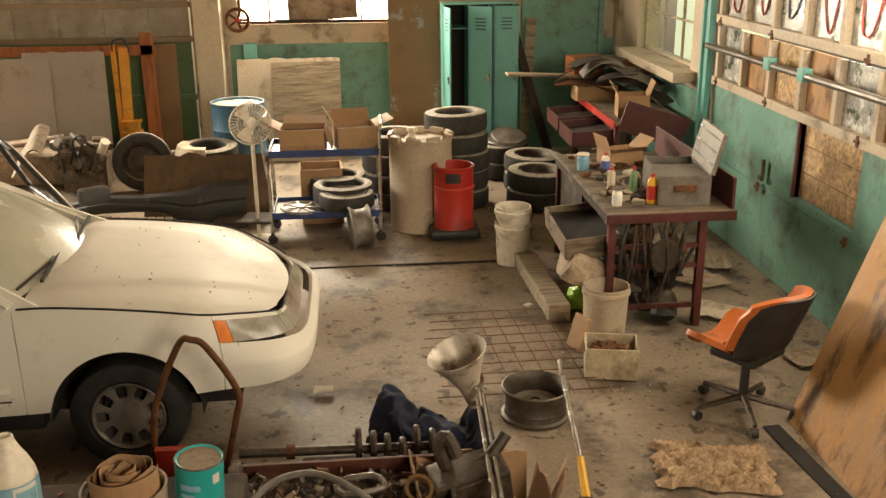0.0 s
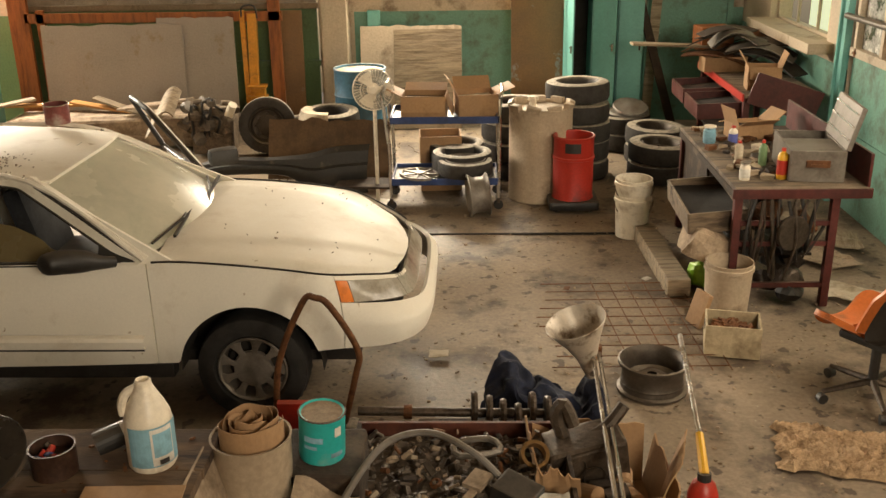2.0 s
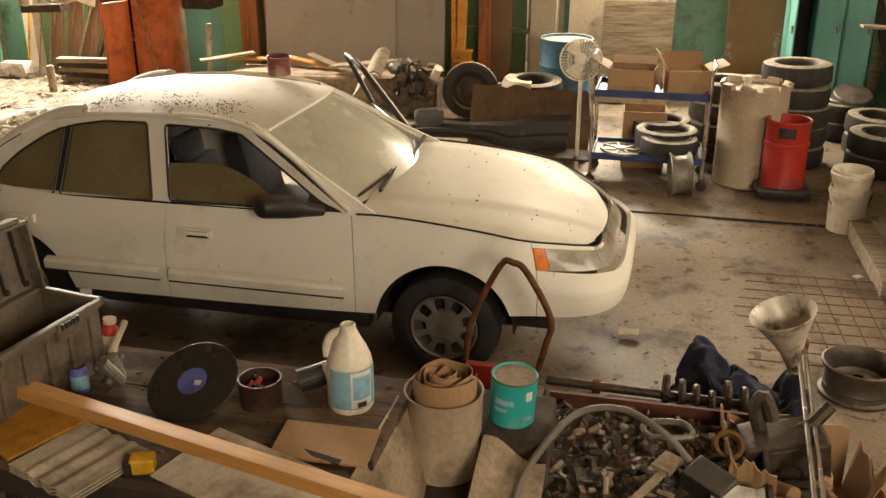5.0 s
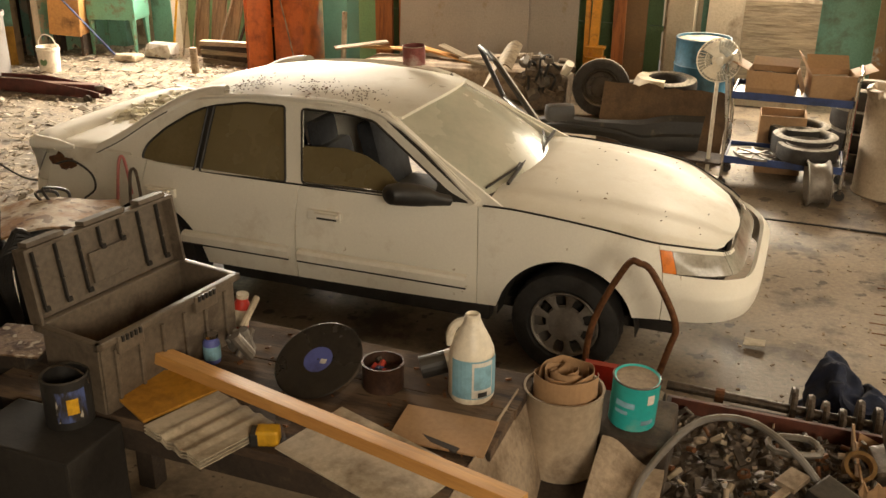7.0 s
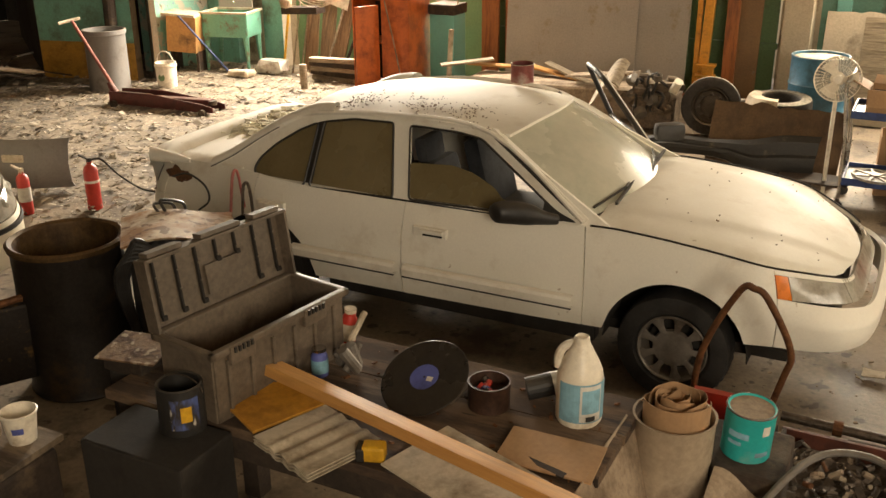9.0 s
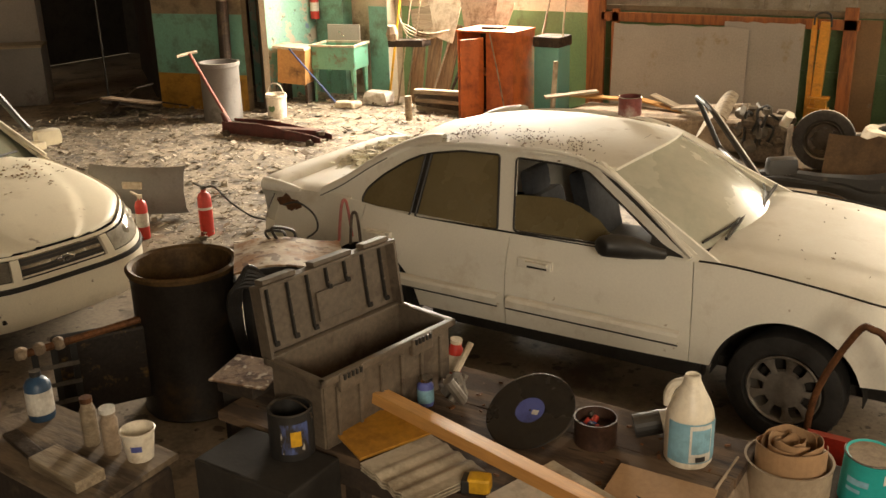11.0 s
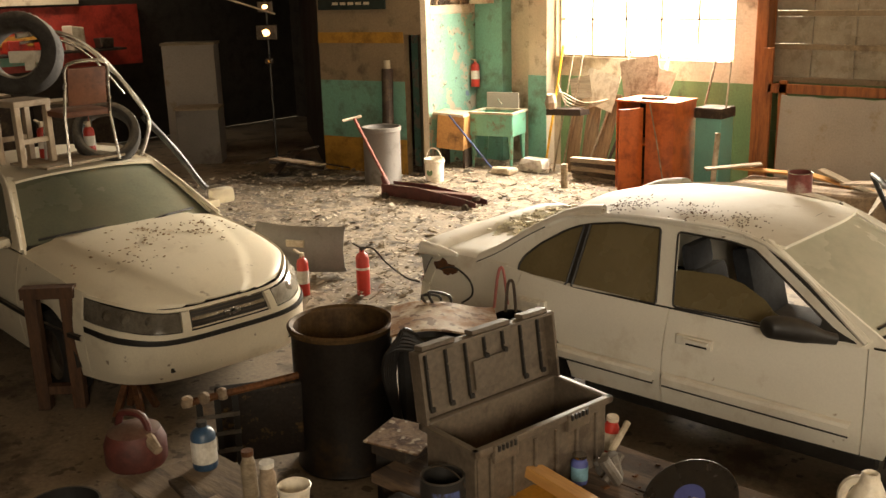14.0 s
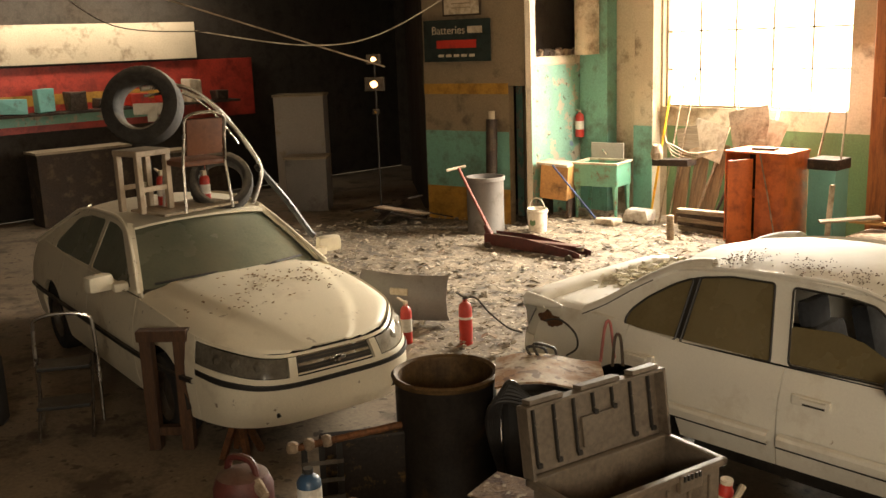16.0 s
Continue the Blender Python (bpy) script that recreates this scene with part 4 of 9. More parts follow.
    part("roof", sheet(B(), roof_sheet([(-1.10, 0.555, 1.335), (-1.25, 0.575, 1.355), (-1.5, 0.585, 1.375), (-1.85, 0.59, 1.385), (-2.2, 0.585, 1.37), (-2.42, 0.575, 1.335), (-2.58, 0.565, 1.29)], crown=0.055), 0.02), CAR_WHITE, car, smooth=True)
    for sign in (-1, 1):
        # C pillar sweeping into the boot, and the roof gutter
        part("roof_gutter", tube(B(), smooth_path([(-0.55, sign * 0.795, 0.955), (-1.2, sign * 0.60, 1.345), (-1.85, sign * 0.605, 1.392), (-2.35, sign * 0.605, 1.35), (-2.52, sign * 0.60, 1.318)], 5), 0.014, 6), CAR_WHITE, car, smooth=True)
        line = smooth_path([(-2.28, 0.582, 1.368), (-2.42, 0.588, 1.350), (-2.58, 0.612, 1.292), (-2.78, 0.672, 1.180), (-2.98, 0.735, 1.046), (-3.10, 0.772, 0.980), (-3.15, 0.785, 0.955)], 4)
        part("c_pillar", sheet(B(), [[Vector((p.x - dx, sign * (p.y + dy), p.z + dz)) for p in line] for dx, dy, dz in ((0.0, 0.006, -0.015), (0.005, 0.012, 0.004), (0.012, 0.002, 0.024), (0.02, -0.03, 0.040), (0.03, -0.065, 0.042), (0.035, -0.095, 0.028), (0.035, -0.11, -0.01), (0.03, -0.115, -0.05))]), CAR_WHITE, car, smooth=True)
        part("pillar_seam", tube(B(), [Vector((p.x, sign * (p.y + 0.014), p.z - 0.004)) for p in line[10:]], 0.004, 5), BLACK, car)
        part("sill", box(B(), -1.35, sign * 0.76, 0.30, 1.8, 0.10, 0.10, bevel=0.015), BLACK, car)
        part("a_pillar", sheet(B(), [[Vector((x + dx, sign * (y + dy), z + dz)) for x, y, z in ((-0.53, 0.785, 0.955), (-0.85, 0.69, 1.155), (-1.20, 0.585, 1.355))] for dx, dy, dz in ((-0.05, 0.01, -0.02), (0.0, -0.01, 0.015), (0.02, -0.05, 0.0))], 0.008), CAR_WHITE, car, smooth=True)
    # open far door
    door = part("open_door", sh.side(-0.512, -1.668, 0, 1, 1), CAR_WHITE, car, "far front door standing open", smooth=True)
    door.matrix_local = pose(-0.52, 0.86, 0) @ pose(0, 0, 0, 0, 0, -57) @ pose(0.52, -0.86, 0)
    fw = round_corners([(-0.62, 0.94), (-1.26, 1.315), (-1.42, 1.345), (-1.67, 1.355), (-1.67, 0.94)], 0.03)
    part("door_window_frame", tube(B(), [(x, sh.glass_y(z), z) for x, z in fw], 0.02, 8, closed=True), BLACK, door)
    part("door_window_trim", tube(B(), [(x, sh.glass_y(z, 0.02), z) for x, z in fw[:14]], 0.012, 6), CAR_WHITE, door)
    part("door_mirror", box(B(), -0.86, 0.99, 1.0, 0.12, 0.22, 0.13, bevel=0.045), BLACK, door, "black wing mirror", smooth=True)
    part("door_lining", box(B(), -1.08, 0.74, 0.60, 1.0, 0.05, 0.55, bevel=0.02), GREY_PLASTIC, door)
    underbody(car, sh)
    for x in sh.wheels:
        for sign in (-1, 1):
            car_wheel(car, x, sign * (0.875 - 0.125), sign, "petals")
    seat(car, -1.35, -0.38), seat(car, -1.35, 0.38)
    part("rear_bench", box(box(B(), -2.15, 0, 0.52, 0.5, 1.2, 0.18, bevel=0.05), -2.45, 0, 0.8, 0.14, 1.2, 0.55, (0, -16, 0), bevel=0.05), SEAT, car, smooth=True)
    part("dashboard", box(B(), -0.62, 0, 0.84, 0.42, 1.4, 0.22, bevel=0.06), SEAT, car, smooth=True)
    part("steering_wheel", lathe(B(), [(0.17 + 0.014 * math.cos(a), 0.014 * math.sin(a)) for a in [k * math.pi / 4 for k in range(8)]], 24, pose(-0.98, 0.38, 0.90, 0, -62, 0), close=True), BLACK, car, smooth=True)
    # dry leaves and crumbs on roof, hood and boot
    rng = random.Random(4)
    for nm, x0, x1, y0, y1, z0, count in (("roof_litter", -2.5, -1.2, -0.55, 0.3, 1.40, 330), ("hood_litter", -0.3, 0.7, -0.6, 0.6, 0.95, 26)):
        bm = B()
        for k in range(count):
            x, y = rng.uniform(x0, x1), rng.uniform(y0, y1)
            if nm == "roof_litter":
                x, y = rng.choice(((-1.45, -0.35), (-2.25, -0.30), (-2.15, -0.48), (-1.75, -0.4)))[0] + rng.gauss(0, 0.10), -0.40 + rng.gauss(0, 0.085)
                z = interp(x, [(-2.58, 1.29), (-2.2, 1.372), (-1.85, 1.387), (-1.5, 1.377), (-1.1, 1.337)]) + 0.055 * (1 - abs(y / 0.58) ** 2.4) + 0.004
            else:
                z = interp(x, sh.shoulder) + interp(x, sh.crown) * (1 - abs(y / 0.84) ** 2.6) + 0.021
            s = rng.uniform(0.002, 0.006) if rng.random() < 0.95 else 0.011
            box(bm, x, y, z, s * 1.7, s, 0.004, (rng.uniform(-20, 20), rng.uniform(-20, 20), rng.uniform(0, 180)))
        part(nm, bm, DRY_LEAF, car, "dry leaf crumbs")["kind"] = "stuff"
    return car


def cream_saloon():
    car = thing("saloon_car", pose(-6.68, 3.69, 0, 0, 0, -5.5), "dusty cream-coloured saloon with chairs and a tyre on its roof", "car")
    sh = Shell(1.06, -3.95, 0.91, 4.2,
               [(-3.95, 0.86), (-3.8, 0.96), (-3.4, 1.0), (-2.9, 1.0), (-2.3, 0.97), (-0.7, 0.95), (-0.4, 0.945), (0.1, 0.91), (0.6, 0.845), (0.85, 0.80), (1.06, 0.745)],
               [(-3.95, 0.02), (-3.4, 0.04), (-0.8, 0.06), (-0.4, 0.085), (0.4, 0.08), (0.85, 0.045), (1.06, 0.0)],
               [(-3.95, 0.30), (-3.4, 0.24), (-0.4, 0.22), (0.4, 0.24), (0.8, 0.25), (1.06, 0.268)],
               (0.0, -2.80), 0.385, 0.96, 0.60, 1.40, 0.32)
    for sign in (-1, 1):
        part("front_fender", sh.side(0.50, -0.505, 0, 1, sign), CAR_CREAM, car, smooth=True)
        part("fender_tip", sh.side(1.056, 0.504, 0.962, 1.0, sign, n=30, rows=3), CAR_CREAM, car, smooth=True)
        part("front_door", sh.side(-0.512, -1.668, 0, 1, sign), CAR_CREAM, car, smooth=True)
        part("rear_door", sh.side(-1.676, -2.50, 0, 1, sign), CAR_CREAM, car, smooth=True)
        part("quarter_panel", sh.side(-2.506, -3.65, 0, 1, sign), CAR_CREAM, car, smooth=True)
        part("rear_bumper", sh.side(-3.655, -3.95, 0, 1, sign), CAR_CREAM, car, smooth=True)
        g = []
        for i in range(25):
            x = 0.50 - 4.0 * i / 24
            y = sh.width(x) - sh.inset(x, 0.55)
            g.append([Vector((x, sign * (y + o), z)) for o, z in ((0.012, 0.530), (0.032, 0.535), (0.032, 0.565), (0.012, 0.570))])
        part("side_moulding", sheet(B(), g), BLACK, car)
        # near lamp takes the shaded lens copy, far lamp the lit one
        lamp = part("headlight", sh.bulge(sh.side(1.045, 0.52, 0.715, 0.955, sign, thick=0.03, n=26, rows=8), 0.02, 0.55, 0.88, 0.45), LENS_SHADED if sign < 0 else LENS, car, "cloudy headlight", smooth=True)
        for x in (0.98, 0.86, 0.74):
            p = sh.at(sh.angle(x), 0.83)
            out = Vector((1.0, sign * (0.35 + (0.98 - x) * 2.2), 0)).normalized()
            part("lamp_bowl", lathe(B(), [(0.0, 0.024), (0.03, 0.020), (0.048, 0.0), (0.055, -0.02)], 18, Matrix.Translation(Vector((p.x, sign * p.y, p.z))) @ out.to_track_quat("Z", "Y").to_matrix().to_4x4()), LENS_SHADED if sign < 0 else LENS, lamp, smooth=True)
        # slim white post between lamp and grille
        part("lamp_post", sh.bulge(sh.side(1.0535, 1.0465, 0.70, 0.962, sign, thick=0.03, n=4, rows=5), 0.022, 0.5, 0.85, 0.45), CAR_CREAM, car, smooth=True)
        part("front_bumper", sh.bulge(sh.side(1.06, 0.504, 0, 0.565, sign, thick=0.03, n=36), 0.03, 0.15, 0.66, 0.5), CAR_CREAM, car, smooth=True)
        part("bumper_strip", sh.bulge(sh.side(1.06, 0.504, 0.57, 0.635, sign, thick=0.05, n=36, rows=3), 0.035, 0.4, 0.72, 0.5), BLACK, car, "black rubber bumper strip", smooth=True)
        part("bumper_top", sh.bulge(sh.side(1.06, 0.504, 0.64, 0.71, sign, thick=0.03, n=36, rows=4), 0.024, 0.45, 0.74, 0.5), CAR_CREAM, car, smooth=True)
        part("nose_panel", sh.side(1.06, 1.047, 0.962, 1.0, sign, thick=0.02, n=12, rows=3), CAR_CREAM, car, smooth=True)
        g = sh.pane([(-0.45, 0.965), (-1.25, 1.37), (-1.4, 1.405), (-1.9, 1.42), (-2.4, 1.38), (-2.7, 1.28), (-3.4, 0.98), (-3.42, 0.96), (-0.43, 0.96)], sign, 0, 0.02,
                    (round_corners([(-0.72, 0.985), (-1.33, 1.335), (-1.5, 1.365), (-1.72, 1.37), (-1.72, 0.985)], 0.03), round_corners([(-1.80, 0.985), (-1.80, 1.37), (-2.2, 1.36), (-2.5, 1.30), (-2.85, 1.06), (-2.85, 0.985)], 0.04)))
        part("window_frame", g, CAR_CREAM, car)
        part("front_window", sh.pane(round_corners([(-0.72, 0.985), (-1.33, 1.335), (-1.5, 1.365), (-1.72, 1.37), (-1.72, 0.985)], 0.03), sign, -0.006), GLASS_GREEN, car)
        part("rear_window", sh.pane(round_corners([(-1.80, 0.985), (-1.80, 1.37), (-2.2, 1.36), (-2.5, 1.30), (-2.85, 1.06), (-2.85, 0.985)], 0.04), sign, -0.006), GLASS_GREEN, car)
        mir = part("wing_mirror", box(B(), -0.80, sign * 1.03, 1.05, 0.14, 0.22, 0.14, (0, 0, -sign * 10), bevel=0.05), CAR_CREAM, car, smooth=True)
        part("mirror_foot", box(B(), -0.74, sign * 0.89, 1.01, 0.12, 0.12, 0.07, bevel=0.02), CAR_CREAM, mir, smooth=True)
        part("a_pillar", sheet(B(), [[Vector((x + dx, sign * (y + dy), z + dz)) for x, y, z in ((-0.58, 0.815, 0.985), (-0.90, 0.72, 1.19), (-1.27, 0.61, 1.395))] for dx, dy, dz in ((-0.06, 0.01, -0.02), (0.0, 0.0, 0.015), (0.03, -0.05, 0.0))], 0.008), CAR_CREAM, car, smooth=True)
        part("roof_gutter", tube(B(), smooth_path([(-0.5, sign * 0.825, 0.975), (-1.27, sign * 0.625, 1.385), (-1.9, sign * 0.62, 1.43), (-2.45, sign * 0.625, 1.385), (-2.75, sign * 0.68, 1.275), (-3.42, sign * 0.83, 0.98)], 5), 0.018, 6), CAR_CREAM, car, smooth=True)
        part("c_pillar", sheet(B(), [[Vector((x, sign * y, z)) for x, y, z in row] for row in (((-2.5, 0.60, 1.37), (-2.68, 0.63, 1.29), (-3.42, 0.83, 0.985)), ((-2.62, 0.52, 1.39), (-2.82, 0.59, 1.27), (-3.48, 0.74, 1.0)), ((-2.66, 0.48, 1.39), (-2.9, 0.56, 1.23), (-3.46, 0.68, 0.995)))], 0.01), CAR_CREAM, car, smooth=True)
        part("lower_intake", box(B(), 1.02, sign * 0.40, 0.36, 0.02, 0.16, 0.035, (0, 0, -sign * 12), bevel=0.008), GAP_SHADE_BLACK, car)
    part("hood", sh.top(1.052, -0.50, lift=-0.012, fold=0.014), CAR_CREAM, car, smooth=True)
    part("boot_lid", sh.top(-3.1, -3.93), CAR_CREAM, car, smooth=True)
    # grille with bars and a plain badge
    for sign in (-1, 1):
        gr = part("grille", sh.side(1.06, 1.054, 0.73, 0.945, sign, thick=0.024, n=14, rows=5), BLACK, car, "black grille with chrome bars", smooth=True)
        for f0, f1, mt in ((0.715, 0.735, CAR_CREAM), (0.775, 0.79, RIM_DARK), (0.82, 0.865, CHROME), (0.90, 0.912, RIM_DARK), (0.945, 0.962, CHROME)):
            part("grille_bar", sh.side(1.06, 1.0545, f0, f1, sign, thick=0.045, n=14, rows=2), mt, gr, smooth=True)
    top_ = sh.at(0.0, 0.845)
    part("badge", box(box(B(), top_.x + 0.04, 0, top_.z, 0.014, 0.13, 0.026, bevel=0.005), top_.x + 0.04, 0, top_.z, 0.014, 0.045, 0.05, bevel=0.005), CHROME, car, "plain chrome badge")
    part("windscreen", sheet(B(), bowed((-0.36, 1.0), (-1.20, 1.435), -0.26, -0.14, 0.80, 0.60), 0.006), GLASS_GREEN, car, "windscreen grey-green with dust", smooth=True)
    part("rear_screen", sheet(B(), bowed((-3.35, 1.01), (-2.60, 1.40), 0.18, 0.08, 0.76, 0.58), 0.006), GLASS_GREEN, car, smooth=True)
    part("cowl", sheet(B(), [[Vector((-0.30 - 0.29 * (y / 0.8) ** 2 + dx, y, 0.995 - 0.05 * (y / 0.8) ** 2 + dz)) for y in [-0.80 + 1.6 * j / 16 for j in range(17)]] for dx, dz in ((-0.16, 0.04), (0.0, 0.012), (0.03, -0.05))]), BLACK, car)
    for y, dy in ((-0.66, 0.66), (0.02, 0.6)):
        part("wiper", tube(B(), [(-0.42 - 0.25 * (y / 0.8) ** 2, y, 1.015), (-0.45, y + dy * 0.5, 1.055), (-0.50 - 0.1 * ((y + dy) / 0.8) ** 2, y + dy, 1.045)], 0.010, 6), BLACK, car)
    part("roof", sheet(B(), roof_sheet([(-1.17, 0.58, 1.375), (-1.3, 0.605, 1.395), (-1.6, 0.615, 1.42), (-1.9, 0.615, 1.43), (-2.3, 0.61, 1.405), (-2.52, 0.60, 1.37), (-2.68, 0.59, 1.325)], crown=0.05), 0.02), CAR_CREAM, car, smooth=True)
    underbody(car, sh)
    for x in sh.wheels:
        for sign in (-1, 1):
            car_wheel(car, x, sign * (0.91 - 0.125), sign, "plain")
    rng = random.Random(8)
    bm = B()
    for k in range(170):
        a, r = rng.uniform(0, 6.28), abs(rng.gauss(0, 0.20))
        cx, cy = rng.choice(((0.1, -0.15), (0.1, 0.25), (-0.15, 0.0), (-0.1, 0.45), (0.25, -0.35)))
        x, y = cx + r * math.cos(a), cy + r * math.sin(a)
        if abs(y) > 0.75 or x > 0.8 or x < -0.4:
            continue
        z = interp(x, sh.shoulder) + interp(x, sh.crown) * (1 - abs(y / 0.86) ** 2.6) + 0.021
        s = rng.uniform(0.004, 0.015)
        box(bm, x, y, z, s * 1.6, s, 0.004, (rng.uniform(-20, 20), rng.uniform(-20, 20), rng.uniform(0, 180)))
    part("hood_litter", bm, pbr("tan_leaf_crumbs", (0.36, 0.24, 0.12), 0.9, var=0.35), car, "leaf litter and crumbs")["kind"] = "stuff"
    return car


white_saloon()
cream_saloon()

# ---- things: tyres, drums, trolley ----
RNG = random.Random(11)


def rim_part(tyre, dark=True):
    bm = lathe(B(), [(0.195, 0.075), (0.185, 0.082), (0.172, 0.06), (0.165, 0.02), (0.12, 0.0), (0.08, 0.02), (0.03, 0.02), (0.0, 0.018)], 32)
    for k in range(8):
        a = 2 * math.pi * k / 8
        cyl(bm, (0.13 * math.cos(a), 0.13 * math.sin(a), 0.0), (0.13 * math.cos(a), 0.13 * math.sin(a), 0.02), 0.02, 0.014, 8)
    part("rim", bm, RIM_DARK if dark else RIM_GREY, tyre, "steel wheel rim", smooth=True)


def tyre(m, label, rim="", r=0.325, w=0.20, group=""):
    t = thing("tyre", m, label, "tyre", group)
    part("rubber", tyre_mesh(r, w), RUBBER, t, smooth=True)
    if rim:
        rim_part(t, rim == "dark")
    return t


def stack(x, y, count, r=0.325, w=0.20, z=0.0, rims=None):
    base = tyre(pose(x, y, z + w / 2), "worn dusty tyre in a stack on the concrete floor", "", r, w, "stacked tyres")
    for k in range(1, count):
        copy_thing(base, pose(x + RNG.uniform(-0.02, 0.02), y + RNG.uniform(-0.02, 0.02), z + w / 2 + k * w * 0.985, RNG.uniform(-1.5, 1.5), RNG.uniform(-1.5, 1.5), RNG.uniform(0, 360)))
    if rims:
        tops = tyre(pose(x, y, z + w / 2 + count * w * 0.985, 2, 1, 40), "worn tyre on a steel rim topping a stack", rims, r, w, "stacked tyres")
    return base


stack(1.06, 9.72, 5)
stack(0.40, 9.75, 4)
stack(1.96, 10.25, 1, rims="dark")
stack(1.88, 9.55, 1, rims="dark")
stack(1.72, 10.85, 2, r=0.30)
for k, (dx, dy, dz, rx) in enumerate(((-0.03, 0.0, 0.40, 3), (0.06, 0.05, 0.44, 12), (0.02, -0.08, 0.48, 18))):
    hc = tagged(part("hubcap", lathe(B(), [(0.20, 0.0), (0.19, 0.02), (0.12, 0.012), (0.06, 0.035), (0.0, 0.035)], 28), RIM_GREY, None, smooth=True), "dusty silver hubcap lying on a tyre", "hubcap", "loose hubcaps")
    hc.matrix_world = pose(1.74 + dx, 10.85 + dy, dz, rx, 4, 0)
tyre(pose(-2.36, 10.70, 0.33, 78, 0, 8), "tyre on a rim standing upright among scrap", "dark")
tyre(pose(-1.62, 10.62, 0.42, 4, 0, 0), "tyre lying flat, half under a pale cloth", "")
tyre(pose(-1.62, 10.62, 0.15, 0, 0, 50), "tyre lying flat beneath another", "")
tyre(pose(-2.05, 11.3, 0.16, 0, 0, 50), "tyre lying flat behind scrap", "")
# pale cloth over the tyre's side
g = []
for i in range(29):
    u = i / 28
    a = radians(-205 + 118 * u)
    ca, sa = math.cos(a), math.sin(a)
    row = []
    for r, z in ((0.20, 0.528), (0.27, 0.540), (0.325, 0.530), (0.352, 0.47), (0.365, 0.38), (0.385, 0.27), (0.41, 0.17), (0.44, 0.10)):
        fold = 0.022 * math.sin(u * 31 + 2 * z) * ease(0.53 - z, 0.02, 0.3)
        row.append(Vector((-1.62 + (r + fold) * ca, 10.62 + (r + fold) * sa, z + 0.01 * noise.noise(Vector((u * 9, r * 20, 2))))))
    g.append(row)
tagged(part("cloth", sheet(B(), g, 0.004), PAPER, None, smooth=True), "pale soiled cloth draped over a tyre", "cloth")


def drum(name, m, r, h, material, label, lid=None, hoops=True, rim=None):
    d = thing(name, m, label, "drum")
    prof = [(0.0, 0.0), (r, 0.0), (r + 0.008, 0.012), (r, 0.03)]
    if hoops:
        for z in (h * 0.34, h * 0.66):
            prof += [(r, z - 0.02), (r + 0.012, z), (r, z + 0.02)]
    prof += [(r, h - 0.03), (r + 0.010, h - 0.01), (r, h), (r - 0.012, h - 0.004), (r - 0.016, h - 0.04)]
    if lid:
        prof += [(0.0, h - 0.035)]
    else:
        prof += [(r - 0.018, 0.05), (0.0, 0.045)]
    part("body", lathe(B(), prof, 40), material, d, smooth=True)
    if lid:
        part("lid", lathe(B(), [(r - 0.02, h - 0.03), (r - 0.05, h - 0.028), (0.0, h - 0.026)], 40), lid, d, smooth=True)
    if rim:
        part("rim", lathe(B(), [(r - 0.02, h - 0.02), (r + 0.015, h - 0.025), (r + 0.022, h), (r + 0.005, h + 0.012), (r - 0.018, h)], 40, close=True), rim, d, smooth=True)
    return d


d = drum("plastic_drum", pose(-1.33, 11.15, 0), 0.30, 0.90, BLUE_DRUM, "blue plastic drum with a dusty pale top", PAPER)
part("bung", cyl(B(), (0.16, 0, 0.86), (0.16, 0, 0.90), 0.035, seg=14), WHITE_PLASTIC, d)
d = drum("fibre_drum", pose(0.62, 8.98, 0), 0.30, 0.90, BEIGE, "tall dusty beige drum with a torn cloth top", BEIGE, hoops=False)
for k in range(9):
    a = k * 0.7 + 0.2
    part("torn_edge", crumple(box(B(), 0.28 * math.cos(a), 0.28 * math.sin(a), 0.90, 0.05, 0.14, 0.07, (10 * math.sin(k * 3), 12, math.degrees(a)), bevel=0.01), 0.015, 14, k), BEIGE, d)
part("spout", box(cyl(B(), (-0.08, -0.05, 0.88), (-0.08, -0.05, 0.99), 0.035, 0.03, 12), -0.08, -0.05, 0.97, 0.10, 0.03, 0.03), WHITE_PLASTIC, d)
d = drum("grease_drum", pose(0.90, 8.62, 0.10), 0.185, 0.60, RED, "red enamelled open drum on a black wheeled base", hoops=False)
part("band", lathe(B(), [(0.186, 0.38), (0.194, 0.385), (0.194, 0.405), (0.186, 0.41)], 36), RED, d)
part("label_patch", sheet(B(), [[Vector((0.1875 * math.cos(a), 0.1875 * math.sin(a), z)) for z in (0.46, 0.55)] for a in [radians(-120 + 5 * i) for i in range(10)]]), BLACK, d, "dark scorched patch")
part("base", crumple(box(B(), 0, 0, -0.035, 0.46, 0.42, 0.09, bevel=0.03), 0.01, 9), BLACK, d, "black wheeled base")
for a in (40, 140, 220, 320):
    part("castor", cyl(B(), (0.21 * math.cos(radians(a)), 0.21 * math.sin(radians(a)) - 0.015, -0.065), (0.21 * math.cos(radians(a)), 0.21 * math.sin(radians(a)) + 0.015, -0.065), 0.034, seg=14), BLACK, d)


